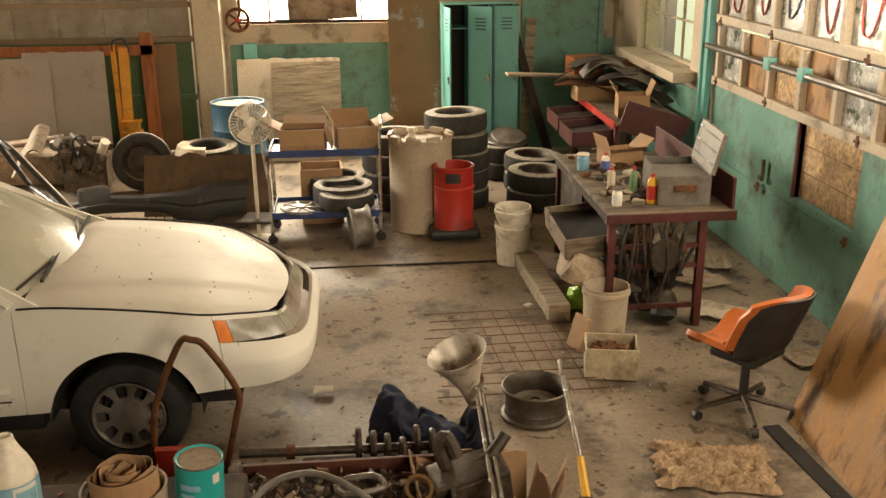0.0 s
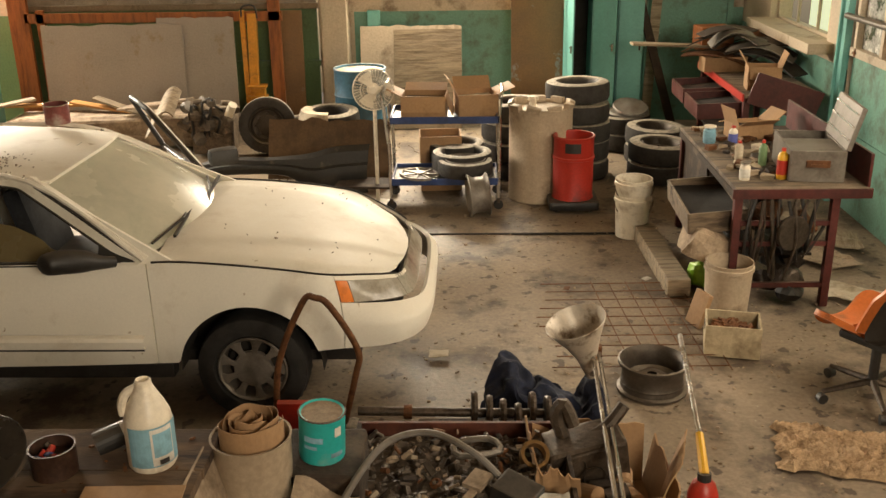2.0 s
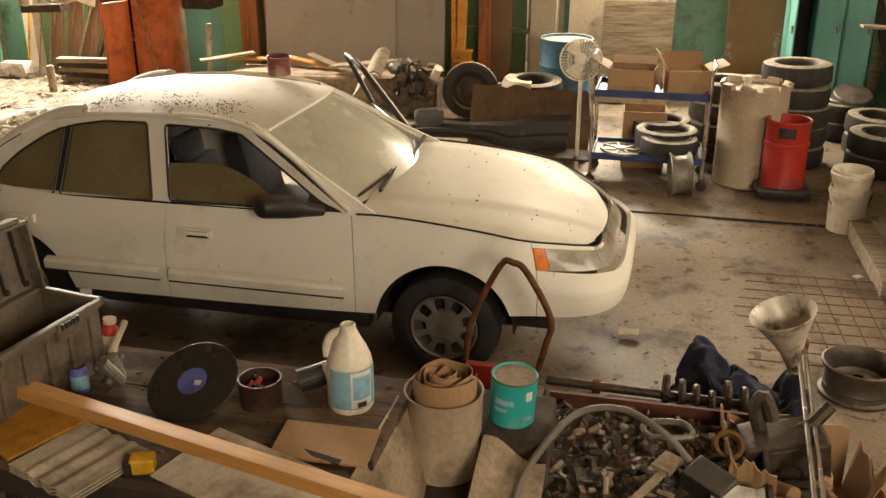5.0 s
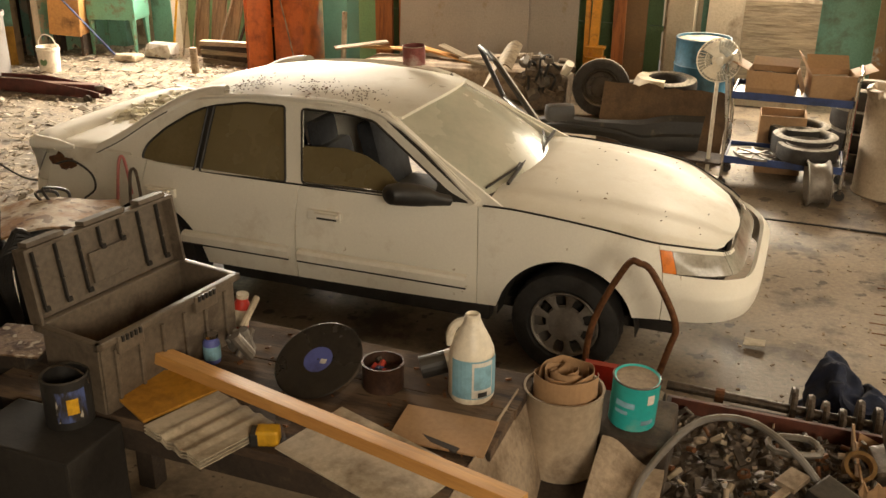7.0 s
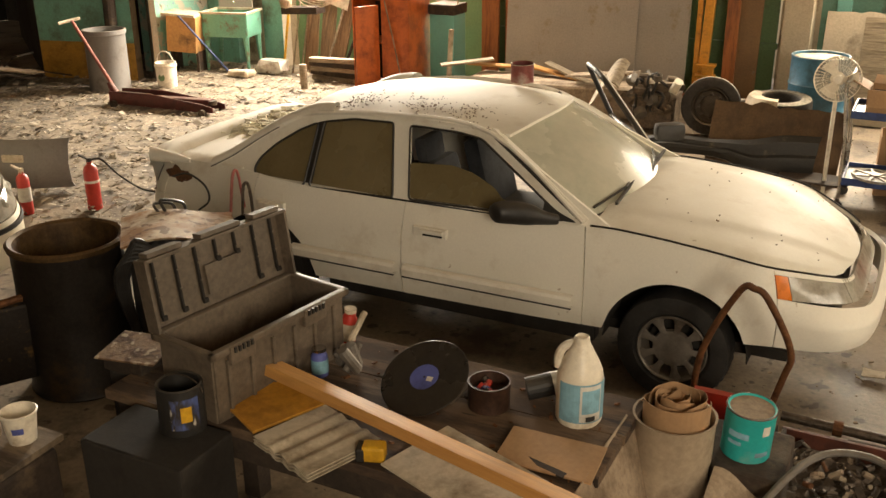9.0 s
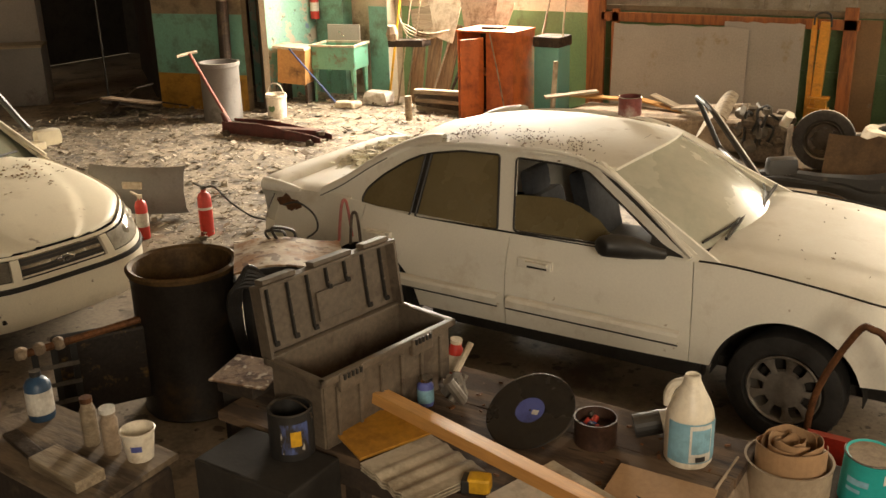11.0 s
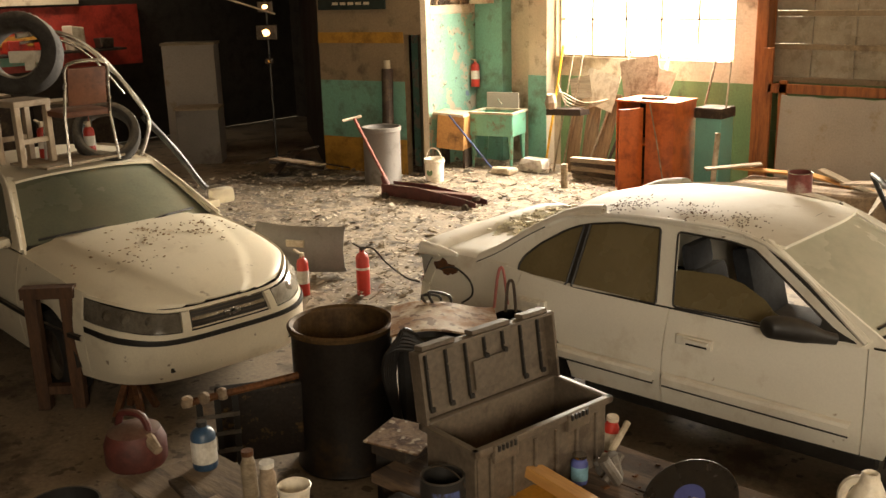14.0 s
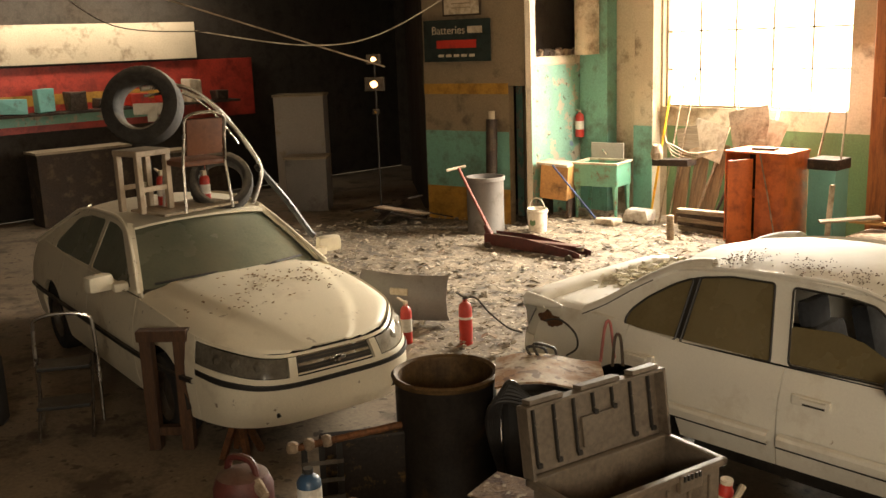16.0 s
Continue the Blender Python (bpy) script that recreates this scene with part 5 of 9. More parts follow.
def pail(m, label, r=0.15, h=0.37, material=WHITE_PLASTIC, inside=GAP_SHADE_BLACK, name="pail", handle=True):
    p = thing(name, m, label, "bucket")
    part("body", lathe(B(), [(0.0, 0.0), (r * 0.9, 0.0), (r, h - 0.06), (r + 0.01, h - 0.055), (r + 0.01, h - 0.03), (r, h - 0.025), (r + 0.004, h), (r - 0.006, h), (r * 0.88, 0.06), (0.0, 0.05)], 32), material, p, smooth=True)
    # near-black disc stands in for the shade inside
    part("contents", lathe(B(), [(0.0, h * 0.72), (r * 0.95, h * 0.72)], 24), inside, p)
    if handle:
        part("handle", tube(B(), [((r + 0.012) * math.cos(a), -0.05 - 0.02 * math.sin(a), h - 0.05 - 0.16 * math.sin(a)) for a in [math.pi * i / 14 for i in range(15)]], 0.0035, 6), STEEL, p)
    return p


pail(pose(1.33, 7.83, 0), "dirty white plastic pail with a dark inside")
pail(pose(1.33, 7.83, 0.14), "dirty white pail nested in another", 0.152)
pail(pose(1.72, 6.17, 0), "dirty beige pail under the workbench", 0.16, 0.40, BEIGE, handle=False)
bm = B()
for z in (0.0,):
    box(bm, 0, 0, 0.065, 0.17, 1.28, 0.13, bevel=0.008)
tim = tagged(part("timber", bm, GREY_WOOD), "short squared grey timber lying on the floor", "timber")
tim.matrix_world = pose(1.44, 7.12, 0, 0, 0, 2)

# blue two-shelf trolley
tr = thing("trolley", pose(-0.29, 8.83, 0), "blue steel two-shelf trolley with chrome push handles", "trolley")
for nm, z, m_ in (("lower_shelf", 0.26, BLUE_STEEL), ("upper_shelf", 0.84, BLUE_STEEL)):
    s = part(nm, box(B(), 0, 0, z, 0.96, 0.54, 0.012), GREY_PLASTIC if nm == "lower_shelf" else m_, tr)
    for x, y, sx, sy in ((0, -0.27, 0.98, 0.014), (0, 0.27, 0.98, 0.014), (-0.485, 0, 0.014, 0.54), (0.485, 0, 0.014, 0.54)):
        part("shelf_rim", box(B(), x, y, z + 0.012, sx, sy, 0.065, bevel=0.003), m_, s)
for y in (-0.25, 0.25):
    for sx in (-1, 1):
        part("post", tube(B(), [(sx * 0.50, y, 0.07), (sx * 0.505, y, 0.6), (sx * 0.51 - (0.05 if sx < 0 else 0.0), y, 1.10 if sx < 0 else 1.04)], 0.017, 10), CHROME, tr)
        c = part("castor", cyl(B(), (sx * 0.50, y - 0.016, 0.045), (sx * 0.50, y + 0.016, 0.045), 0.045, seg=18), BLACK, tr)
        part("castor_fork", box(B(), sx * 0.5, y, 0.085, 0.03, 0.045, 0.05, bevel=0.004), STEEL, c)
for sx in (-1, 1):
    z = 1.10 if sx < 0 else 1.04
    part("handle", tube(B(), smooth_path([(sx * 0.51 - (0.05 if sx < 0 else 0), -0.25, z), (sx * 0.53, -0.18, z + 0.05), (sx * 0.53, 0.18, z + 0.05), (sx * 0.51 - (0.05 if sx < 0 else 0), 0.25, z)], 4), 0.017, 10), CHROME, tr)
tyre(pose(-0.13, 8.93, 0.385), "worn tyre lying on the trolley's lower shelf", "", 0.29, 0.19)
tyre(pose(-0.10, 8.74, 0.37, 0, 0, 30), "small tyre with a silver wheel on the trolley's lower shelf", "light", 0.26, 0.15)
tyre(pose(-0.20, 9.30, 0.385), "worn tyre beside the trolley", "", 0.29, 0.19)
w = tagged(part("wheel_cover", lathe(B(), [(0.19, 0.0), (0.185, 0.02), (0.165, 0.012), (0.16, 0.0)], 32), RIM_GREY, None, smooth=True), "silver spoked wheel cover on the trolley's lower shelf", "wheel cover")
w.matrix_world = pose(-0.53, 8.70, 0.30, 2, 3, 0)
for k in range(7):
    a = 2 * math.pi * k / 7
    part("spoke", box(B(), 0.09 * math.cos(a), 0.09 * math.sin(a), 0.014, 0.17, 0.024, 0.012, (0, 0, math.degrees(a)), bevel=0.003), RIM_GREY, w)
part("cap", lathe(B(), [(0.05, 0.01), (0.045, 0.03), (0.0, 0.032)], 18), RIM_GREY, w)
rw = tagged(part("bare_wheel", lathe(B(), [(0.19, -0.095), (0.20, -0.085), (0.175, -0.06), (0.165, -0.03), (0.17, 0.0), (0.165, 0.03), (0.175, 0.06), (0.20, 0.085), (0.19, 0.095), (0.165, 0.06), (0.155, 0.0), (0.165, -0.06)], 36, close=True), RIM_GREY, None, smooth=True), "bare silver steel wheel standing on its edge", "wheel")
rw.matrix_world = pose(0.02, 8.38, 0.20, 0, 86, 8)


def carton(m, sx, sy, sz, label, flaps=(40, -30, 60, -70), material=CARDBOARD, contents=None):
    c = thing("cardboard_box", m, label, "box")
    for nm, x, y, wx, wy in (("side", 0, -sy / 2, sx, 0.008), ("side", 0, sy / 2, sx, 0.008), ("side", -sx / 2, 0, 0.008, sy - 0.01), ("side", sx / 2, 0, 0.008, sy - 0.01)):
        part(nm, box(B(), x, y, sz / 2, wx, wy, sz), material, c)
    part("bottom", box(B(), 0, 0, 0.005, sx, sy, 0.008), material, c)
    for (x, y, along), f in zip(((0, -sy / 2, "x"), (0, sy / 2, "x"), (-sx / 2, 0, "y"), (sx / 2, 0, "y")), flaps):
        if f is None:
            continue
        bm = B()
        if along == "x":
            s = -1 if y < 0 else 1
            box(bm, 0, s * sy * 0.24, 0, sx - 0.01, sy * 0.48, 0.006)
            mm = pose(x, y, sz) @ pose(0, 0, 0, s * f, 0, 0)
        else:
            s = -1 if x < 0 else 1
            box(bm, s * sx * 0.24, 0, 0, sx * 0.48, sy - 0.01, 0.006)
            mm = pose(x, y, sz) @ pose(0, 0, 0, 0, -s * f, 0)
        p = part("flap", bm, material, c)
        p.matrix_local = mm
    if contents:
        part("contents", crumple(box(B(), 0, 0, sz * 0.45, sx - 0.03, sy - 0.03, sz * 0.7, bevel=0.02), 0.02, 14), contents, c)
    return c


carton(pose(-0.47, 8.74, 0.855, 0, 0, -3), 0.40, 0.30, 0.21, "opened cardboard carton on the upper trolley shelf", (-80, 20, 25, -70), contents=GAP_SHADE_BLACK)
carton(pose(0.0, 8.84, 0.855, 0, 0, 10), 0.36, 0.32, 0.20, "opened cardboard carton with pale papers on a shelf", (-110, 40, 60, 20), contents=PAPER)
carton(pose(-0.35, 9.35, 0.0, 0, 0, 4), 0.40, 0.35, 0.55, "tall cardboard carton behind the trolley", (None, None, None, None), contents=GAP_SHADE_BLACK)

# pedestal fan
fan = thing("fan", pose(-0.93, 8.72, 0), "dusty white pedestal fan with a wire cage", "fan")
part("stand", tube(B(), [(0, 0, 0.02), (0, 0, 1.10)], 0.018, 10), WHITE_PLASTIC, fan)
part("foot", lathe(B(), [(0.0, 0.03), (0.06, 0.03), (0.17, 0.012), (0.17, 0.0)], 24), WHITE_PLASTIC, fan)
hm = pose(0, -0.06, 1.12, 84, 0, 8)
motor = part("motor", lathe(B(), [(0.0, -0.12), (0.05, -0.11), (0.06, -0.03), (0.03, 0.0), (0.0, 0.0)], 20), WHITE_PLASTIC, fan, smooth=True)
motor.matrix_local = hm
cage = B()
for k in range(36):
    a = 2 * math.pi * k / 36
    tube(cage, [(r * math.cos(a + r), r * math.sin(a + r), h) for r, h in ((0.03, 0.065), (0.12, 0.06), (0.185, 0.02), (0.19, 0.0), (0.185, -0.03), (0.08, -0.06))], 0.0016, 4)
for r, h in ((0.19, 0.0), (0.185, 0.02), (0.12, 0.06)):
    tube(cage, [(r * math.cos(2 * math.pi * k / 40), r * math.sin(2 * math.pi * k / 40), h) for k in range(40)], 0.003, 5, closed=True)
part("cage", cage, WHITE_PLASTIC, motor)
for k in range(3):
    a = 2 * math.pi * k / 3
    part("blade", sheet(B(), [[Vector((r * math.cos(a + t), r * math.sin(a + t), 0.02 + 0.03 * t)) for t in (-0.45, -0.15, 0.15, 0.45)] for r in (0.035, 0.09, 0.14, 0.165)], 0.004), WHITE_PLASTIC, motor, smooth=True)
part("guard_mesh", lathe(B(), [(0.0, -0.058), (0.08, -0.06), (0.15, -0.045), (0.186, -0.028)], 36), pbr("dusty_fan_gauze", (0.46, 0.42, 0.34), 0.8, var=0.2, alpha=0.55), motor, "dust-clogged back of the cage", smooth=True)
part("hub", lathe(B(), [(0.0, 0.072), (0.03, 0.068), (0.036, 0.05), (0.036, 0.0)], 18), WHITE_PLASTIC, motor)

# ---- north wall: boards, lockers, lift post ----


def leaning_board(m, sx, sz, th, material, label, ragged=0.0, category="board"):
    bm = B()
    n = 14
    g = []
    for i in range(n + 1):
        x = -sx / 2 + sx * i / n
        g.append([Vector((x, 0, sz * j / 8 + (ragged * noise.noise(Vector((i * 0.9, sx, 3))) if j == 8 else 0))) for j in range(9)])
    ob = tagged(part("leaning_board", sheet(bm, g, th), material), label, category)
    ob.matrix_world = m
    return ob


leaning_board(pose(-0.78, 11.86, 0.0, -12, 0, 0), 1.26, 1.27, 0.03, CREAM, "stained cream panel with a ragged top against the wall", 0.03)
leaning_board(pose(-0.57, 11.815, 0.2, -12, 0, 0), 0.84, 1.03, 0.006, GREY_WOOD, "brown-grey sheet stuck over a cream panel")
leaning_board(pose(0.76, 11.55, 0.0, -10, 0, 0), 0.62, 2.5, 0.02, HARDBOARD, "tall brown hardboard sheet with peeling grey paint", 0.04)
for k, x in enumerate((1.25, 1.55, 1.85)):
    lk = thing("locker", pose(x, 11.78, 0), ("teal steel locker with its door ajar and a dark inside" if k == 0 else "narrow teal steel locker with vented door"), "locker", "steel lockers")
    body = B()
    for px, py, sx, sy, sz, pz in ((-0.145, 0, 0.006, 0.45, 1.9, 0.95), (0.145, 0, 0.006, 0.45, 1.9, 0.95), (0, 0.22, 0.29, 0.006, 1.9, 0.95), (0, 0, 0.29, 0.45, 0.006, 1.9), (0, 0, 0.29, 0.45, 0.006, 0.08)):
        box(body, px, py, pz, sx, sy, sz)
    part("body", body, TEAL_STEEL, lk)
    # back sheet coloured near black as the locker's inner shade
    part("inside", box(B(), 0, 0.21, 0.98, 0.28, 0.01, 1.8), GAP_SHADE_BLACK, lk)
    part("shelf", box(B(), 0, 0, 1.62, 0.28, 0.42, 0.008), TEAL_STEEL, lk)
    door = part("door", box(B(), 0.14, 0, 0.98, 0.28, 0.018, 1.80, bevel=0.004), TEAL_STEEL, lk)
    door.matrix_local = pose(-0.14, -0.235, 0, 0, 0, (-82, -28, -8)[k])
    for z in (1.62, 1.66, 1.70, 1.74, 0.28, 0.32, 0.36):
        part("vent", box(B(), 0.14, -0.010, z, 0.13, 0.006, 0.010), GAP_SHADE_BLACK, door)
    part("handle", box(box(B(), 0.245, -0.016, 1.05, 0.02, 0.02, 0.09, bevel=0.004), 0.235, -0.026, 1.07, 0.04, 0.008, 0.012), CHROME, door)
bm = box(B(), 0, 0, 0.95, 0.10, 0.05, 1.9, bevel=0.004)
tagged(part("plank", bm, DARK_WOOD), "dark plank leaning against the teal wall", "plank").matrix_world = pose(2.42, 11.5, 0.0, -8, -16, 0)
tagged(part("plank", box(B(), 0, 0, 0.85, 0.12, 0.04, 1.7, bevel=0.004), GREY_WOOD), "weathered plank leaning behind the lockers", "plank").matrix_world = pose(2.13, 11.9, 0.0, -6, 4, 0)
pl = tagged(part("pulley", lathe(B(), [(0.13, -0.03), (0.15, -0.035), (0.15, -0.02), (0.125, -0.01), (0.125, 0.01), (0.15, 0.02), (0.15, 0.035), (0.13, 0.03), (0.11, 0.015), (0.11, -0.015)], 32, close=True), RUST, None, smooth=True), "rusty spoked pulley hanging on the wall", "pulley")
pl.matrix_world = pose(-1.36, 12.08, 1.72, 90, 0, 0)
for k in range(5):
    a = 2 * math.pi * k / 5
    part("spoke", box(B(), 0.06 * math.cos(a), 0.06 * math.sin(a), 0, 0.12, 0.028, 0.02, (0, 0, math.degrees(a))), RUST, pl)
part("hub", cyl(B(), (0, 0, -0.22), (0, 0, 0.05), 0.03, seg=14), RED, pl)
tagged(part("switch_box", box(B(), -1.25, NORTH - 0.05, 1.30, 0.16, 0.10, 0.24, bevel=0.008), TEAL_STEEL), "teal painted switch box on the wall", "switch box")
# debris on the sill of the first window
tagged(part("window_sheet", crumple(box(B(), -0.35, NORTH + 0.02, 1.95, 0.85, 0.01, 0.55), 0.05, 2.5), CANVAS), "stained sheet hung across the broken window", "sheet")
tagged(part("sill_board", box(B(), -0.40, NORTH - 0.03, 1.675, 1.05, 0.10, 0.03, (0, 1, 0), bevel=0.004), DARK_WOOD), "dark board lying on the window sill", "board")

post = thing("lift_post", pose(-2.74, 11.95, 0, 0, 0, 4), "worn orange-yellow steel lift post against the wall", "lift post")
part("column", box(box(B(), 0, 0, 0.72, 0.11, 0.12, 1.44, (0, 2, 0), bevel=0.008), -0.10, 0.02, 0.72, 0.06, 0.06, 1.5), LIFT_YELLOW, post)
part("sleeve", box(B(), 0.06, -0.03, 0.30, 0.13, 0.14, 0.46, bevel=0.01), LIFT_YELLOW, post)
for z in (0.42, 0.14, 0.55):
    part("strap", box(B(), 0.03, -0.04, z, 0.24, 0.17, 0.03, bevel=0.004), LIFT_YELLOW, post)
part("cable_loop", tube(B(), smooth_path([(-0.1, -0.05, 1.4), (-0.08, -0.06, 1.52), (0.06, -0.06, 1.53), (0.09, -0.05, 1.38)], 5), 0.012, 6), BLACK, post)
fr = thing("leaning_rack", pose(-3.95, 11.98, 0), "orange-stained timber frame leaning behind grey boards", "frame")
for nm, x, z, sx, sz in (("stile", -1.62, 0.95, 0.14, 1.9), ("stile", 1.5, 0.80, 0.15, 1.6), ("stile", -1.40, 0.75, 0.10, 1.5), ("rail", 0.0, 1.40, 3.2, 0.12), ("rail", 0.0, 0.10, 3.2, 0.14)):
    part(nm, box(B(), x, 0, z, sx, 0.05, sz, bevel=0.004), ORANGE_WOOD, fr)
leaning_board(pose(-4.45, 11.80, 0.0, -4, 0, 0), 1.75, 1.33, 0.02, GREY_BOARD, "grey gypsum board leaning in an orange frame", 0.05)
leaning_board(pose(-3.42, 11.84, 0.0, -4, 0, 0), 0.95, 1.40, 0.02, GREY_BOARD, "second grey gypsum board beside the first", 0.02)
leaning_board(pose(-2.30, 12.05, 0.0, -3, 0, 0), 0.34, 1.45, 0.02, HARDBOARD, "brown hardboard sheet against the loading door")

# scrap beside the far door of the white car
eng = thing("engine_block", pose(-2.98, 10.75, 0), "greasy car engine with hoses standing on the floor", "engine")
part("block", crumple(box(B(), 0, 0, 0.22, 0.46, 0.40, 0.40, bevel=0.03), 0.03, 7), DUSTY_IRON, eng)
part("head", crumple(box(B(), -0.02, 0, 0.47, 0.40, 0.28, 0.13, bevel=0.02), 0.025, 9, 2), DUSTY_IRON, eng)
for k in range(40):
    x, y, z = RNG.uniform(-0.26, 0.26), RNG.uniform(-0.26, 0.10), RNG.uniform(0.10, 0.62)
    part("fitting", crumple(cyl(B(), (x, y, z), (x + RNG.uniform(-0.12, 0.12), y + RNG.uniform(-0.1, 0.1), z + RNG.uniform(-0.08, 0.10)), RNG.uniform(0.02, 0.07), seg=10), 0.012, 20, k), RNG.choice((DUSTY_IRON, DUSTY_IRON, STEEL, TOOLBOX_GREY)), eng)
for k in range(5):
    part("hose", tube(B(), smooth_path([(RNG.uniform(-0.2, 0.2), -0.2, RNG.uniform(0.2, 0.5)), (RNG.uniform(-0.3, 0.3), -0.28, RNG.uniform(0.4, 0.7)), (RNG.uniform(-0.2, 0.2), -0.1, RNG.uniform(0.4, 0.6))], 5), 0.016, 7), BLACK, eng)
part("filter", cyl(B(), (0.20, -0.12, 0.46), (0.28, -0.20, 0.60), 0.05, seg=14), WHITE_PLASTIC, eng)
leaning_board(pose(-1.50, 9.34, 0.0, -18, 0, -6), 1.25, 0.68, 0.02, pbr("brown_hardboard", (0.13, 0.075, 0.032), 0.6, var=0.3), "dark brown curved panel standing among scrap", 0.05)
SCUFFED = pbr("scuffed_black_plastic", (0.020, 0.018, 0.015), 0.45, var=0.4, scale=5, stain=(0.10, 0.08, 0.055), amount=0.36, stain_scale=5)
bp = thing("car_bumper", pose(-1.80, 8.98, 0, 0, 0, -3), "scuffed black plastic car bumper cover with slotted grille", "bumper")
g = []
for i in range(33):
    x = -0.95 + 1.70 * i / 32
    top = interp(x, [(-0.95, 0.30), (-0.6, 0.40), (-0.2, 0.42), (0.2, 0.46), (0.45, 0.52), (0.75, 0.53)])
    low = interp(x, [(-0.95, 0.16), (-0.5, 0.24), (0.0, 0.24), (0.25, 0.06), (0.75, 0.05)])
    bow = -0.15 + 0.18 * (x / 0.9) ** 2
    g.append([Vector((x + 0.03 * f * f * (x > 0.6), bow + dy, low + (top - low) * f)) for f, dy in ((0.0, 0.05), (0.12, 0.0), (0.45, -0.025), (0.62, -0.015), (0.66, 0.02), (0.9, 0.03), (1.0, 0.09))])
part("cover", sheet(B(), g, 0.008), SCUFFED, bp, smooth=True)
part("lower_lip", sheet(B(), [[Vector((x, -0.13 + 0.18 * (x / 0.9) ** 2 + dy, z)) for x in [-0.9 + 1.15 * i / 16 for i in range(17)]] for dy, z in ((0.05, 0.04), (-0.02, 0.06), (-0.03, 0.10), (0.03, 0.13))], 0.008), SCUFFED, bp, smooth=True)
for k in range(9):
    for z in (0.155, 0.205):
        x = -0.62 + k * 0.082
        part("grille_slat", box(B(), x, -0.135 + 0.18 * (x / 0.9) ** 2, z, 0.068, 0.02, 0.030, (0, -2, 0), bevel=0.004), PAPER, bp, "pale slat of a grille")
tagged(part("tray", box(B(), -1.02, 8.78, 0.20, 0.60, 0.32, 0.02, (0, 0, -6)), DARK_WOOD), "flat black tray on scrap", "tray")
for k, (x, y, L, rz, m_) in enumerate(((-3.9, 11.2, 1.5, -18, GREY_WOOD), (-4.3, 11.35, 1.2, -8, WOOD), (-5.2, 11.4, 0.9, 12, WOOD), (-5.6, 11.2, 0.7, 40, GREY_WOOD), (-3.7, 10.9, 1.1, -30, CANVAS))):
    tagged(part("board_scrap", box(B(), 0, 0, 0, L, 0.22 if m_ is CANVAS else 0.12, 0.025, bevel=0.003), m_), "loose board lying on a scrap heap", "board", "loose boards").matrix_world = pose(x, y, 0.34 + 0.05 * k, 4, 14 - 6 * k, rz)
tagged(part("rubbish_mound", crumple(box(B(), -4.3, 11.25, 0.17, 2.5, 0.7, 0.32, bevel=0.1), 0.12, 3), CANVAS), "heap of dusty boards and cartons on the floor", "scrap heap")
tagged(part("seat_shell", sheet(B(), [[Vector((-3.55 + 0.22 * u, 10.55 + 0.10 * v, 0.50 + 0.16 * math.sin(u * 2.4) + 0.05 * v)) for v in range(-2, 3)] for u in [i / 6 for i in range(-3, 7)]], 0.02), GREY_WOOD, None, smooth=True), "curved grey moulded shell on scrap", "shell")

# ---- benches along the garage door ----
wb = thing("workbench", pose(2.20, 7.20, 0), "long dark-red workbench with a cluttered greasy top", "workbench")
part("top", box(B(), 0, 0, 0.865, 0.90, 1.84, 0.03, bevel=0.004), BENCH_TOP, wb, "dusty worn wooden top")
part("front_rail", box(B(), 0, -0.915, 0.84, 0.94, 0.02, 0.07, bevel=0.003), DARK_RED, wb)
part("side_rail", box(B(), -0.445, 0, 0.825, 0.02, 1.80, 0.05), DARK_WOOD, wb)
part("back_rail", box(B(), 0.445, 0, 0.98, 0.02, 1.80, 0.26, bevel=0.003), DARK_RED, wb)
for x in (-0.42, 0.24):
    for y in (-0.88, 0.86):
        part("leg", box(B(), x, y, 0.42, 0.055, 0.055, 0.84, bevel=0.004), DARK_RED, wb)
for z in (0.16, 0.47, 0.62):
    part("cross_rail", box(B(), -0.09, -0.88, z, 0.62, 0.03, 0.035), DARK_RED, wb)
part("side_panel", box(B(), -0.41, 0.45, 0.60, 0.02, 0.85, 0.42), DARK_WOOD, wb)
part("lower_shelf", box(B(), -0.09, 0.1, 0.30, 0.60, 1.5, 0.02), DARK_WOOD, wb)


def drawer(parent, m, sx, sy, sz, front, fill):
    d = part("drawer", box(B(), 0, 0, 0.006, sx, sy, 0.012), DARK_WOOD, parent)
    d.matrix_local = m
    for x, y, wx, wy in ((0, -sy / 2, sx, 0.018), (0, sy / 2, sx, 0.018), (-sx / 2, 0, 0.018, sy), (sx / 2, 0, 0.018, sy)):
        part("drawer_side", box(B(), x, y, sz / 2, wx, wy, sz, bevel=0.002), front, d)
    part("drawer_filling", crumple(box(B(), 0, 0, sz * 0.35, sx - 0.04, sy - 0.04, sz * 0.5), 0.03, 16), fill, d)
    return d


drawer(wb, pose(-0.52, -0.44, 0.55, 3, -5, 0), 0.40, 0.72, 0.15, BENCH_TOP, GAP_SHADE_BLACK)
ub = thing("workbench", pose(2.86, 9.85, 0), "second workbench with a red-edged top piled with parts", "workbench")
part("top", box(B(), 0, 0, 0.965, 0.72, 1.84, 0.03, bevel=0.004), BENCH_TOP, ub, "dusty worn wooden top")
part("edge", box(B(), -0.37, 0, 0.955, 0.02, 1.86, 0.07, bevel=0.003), RED, ub)
part("end_panel", box(B(), 0.02, -0.93, 0.95, 0.66, 0.02, 0.30, (0, 18, 0), bevel=0.003), DARK_RED, ub, "faded pink-red panel")
for x in (-0.32, 0.30):
    for y in (-0.86, 0.86):
        part("leg", box(B(), x, y, 0.475, 0.06, 0.06, 0.95, bevel=0.004), DARK_RED, ub)
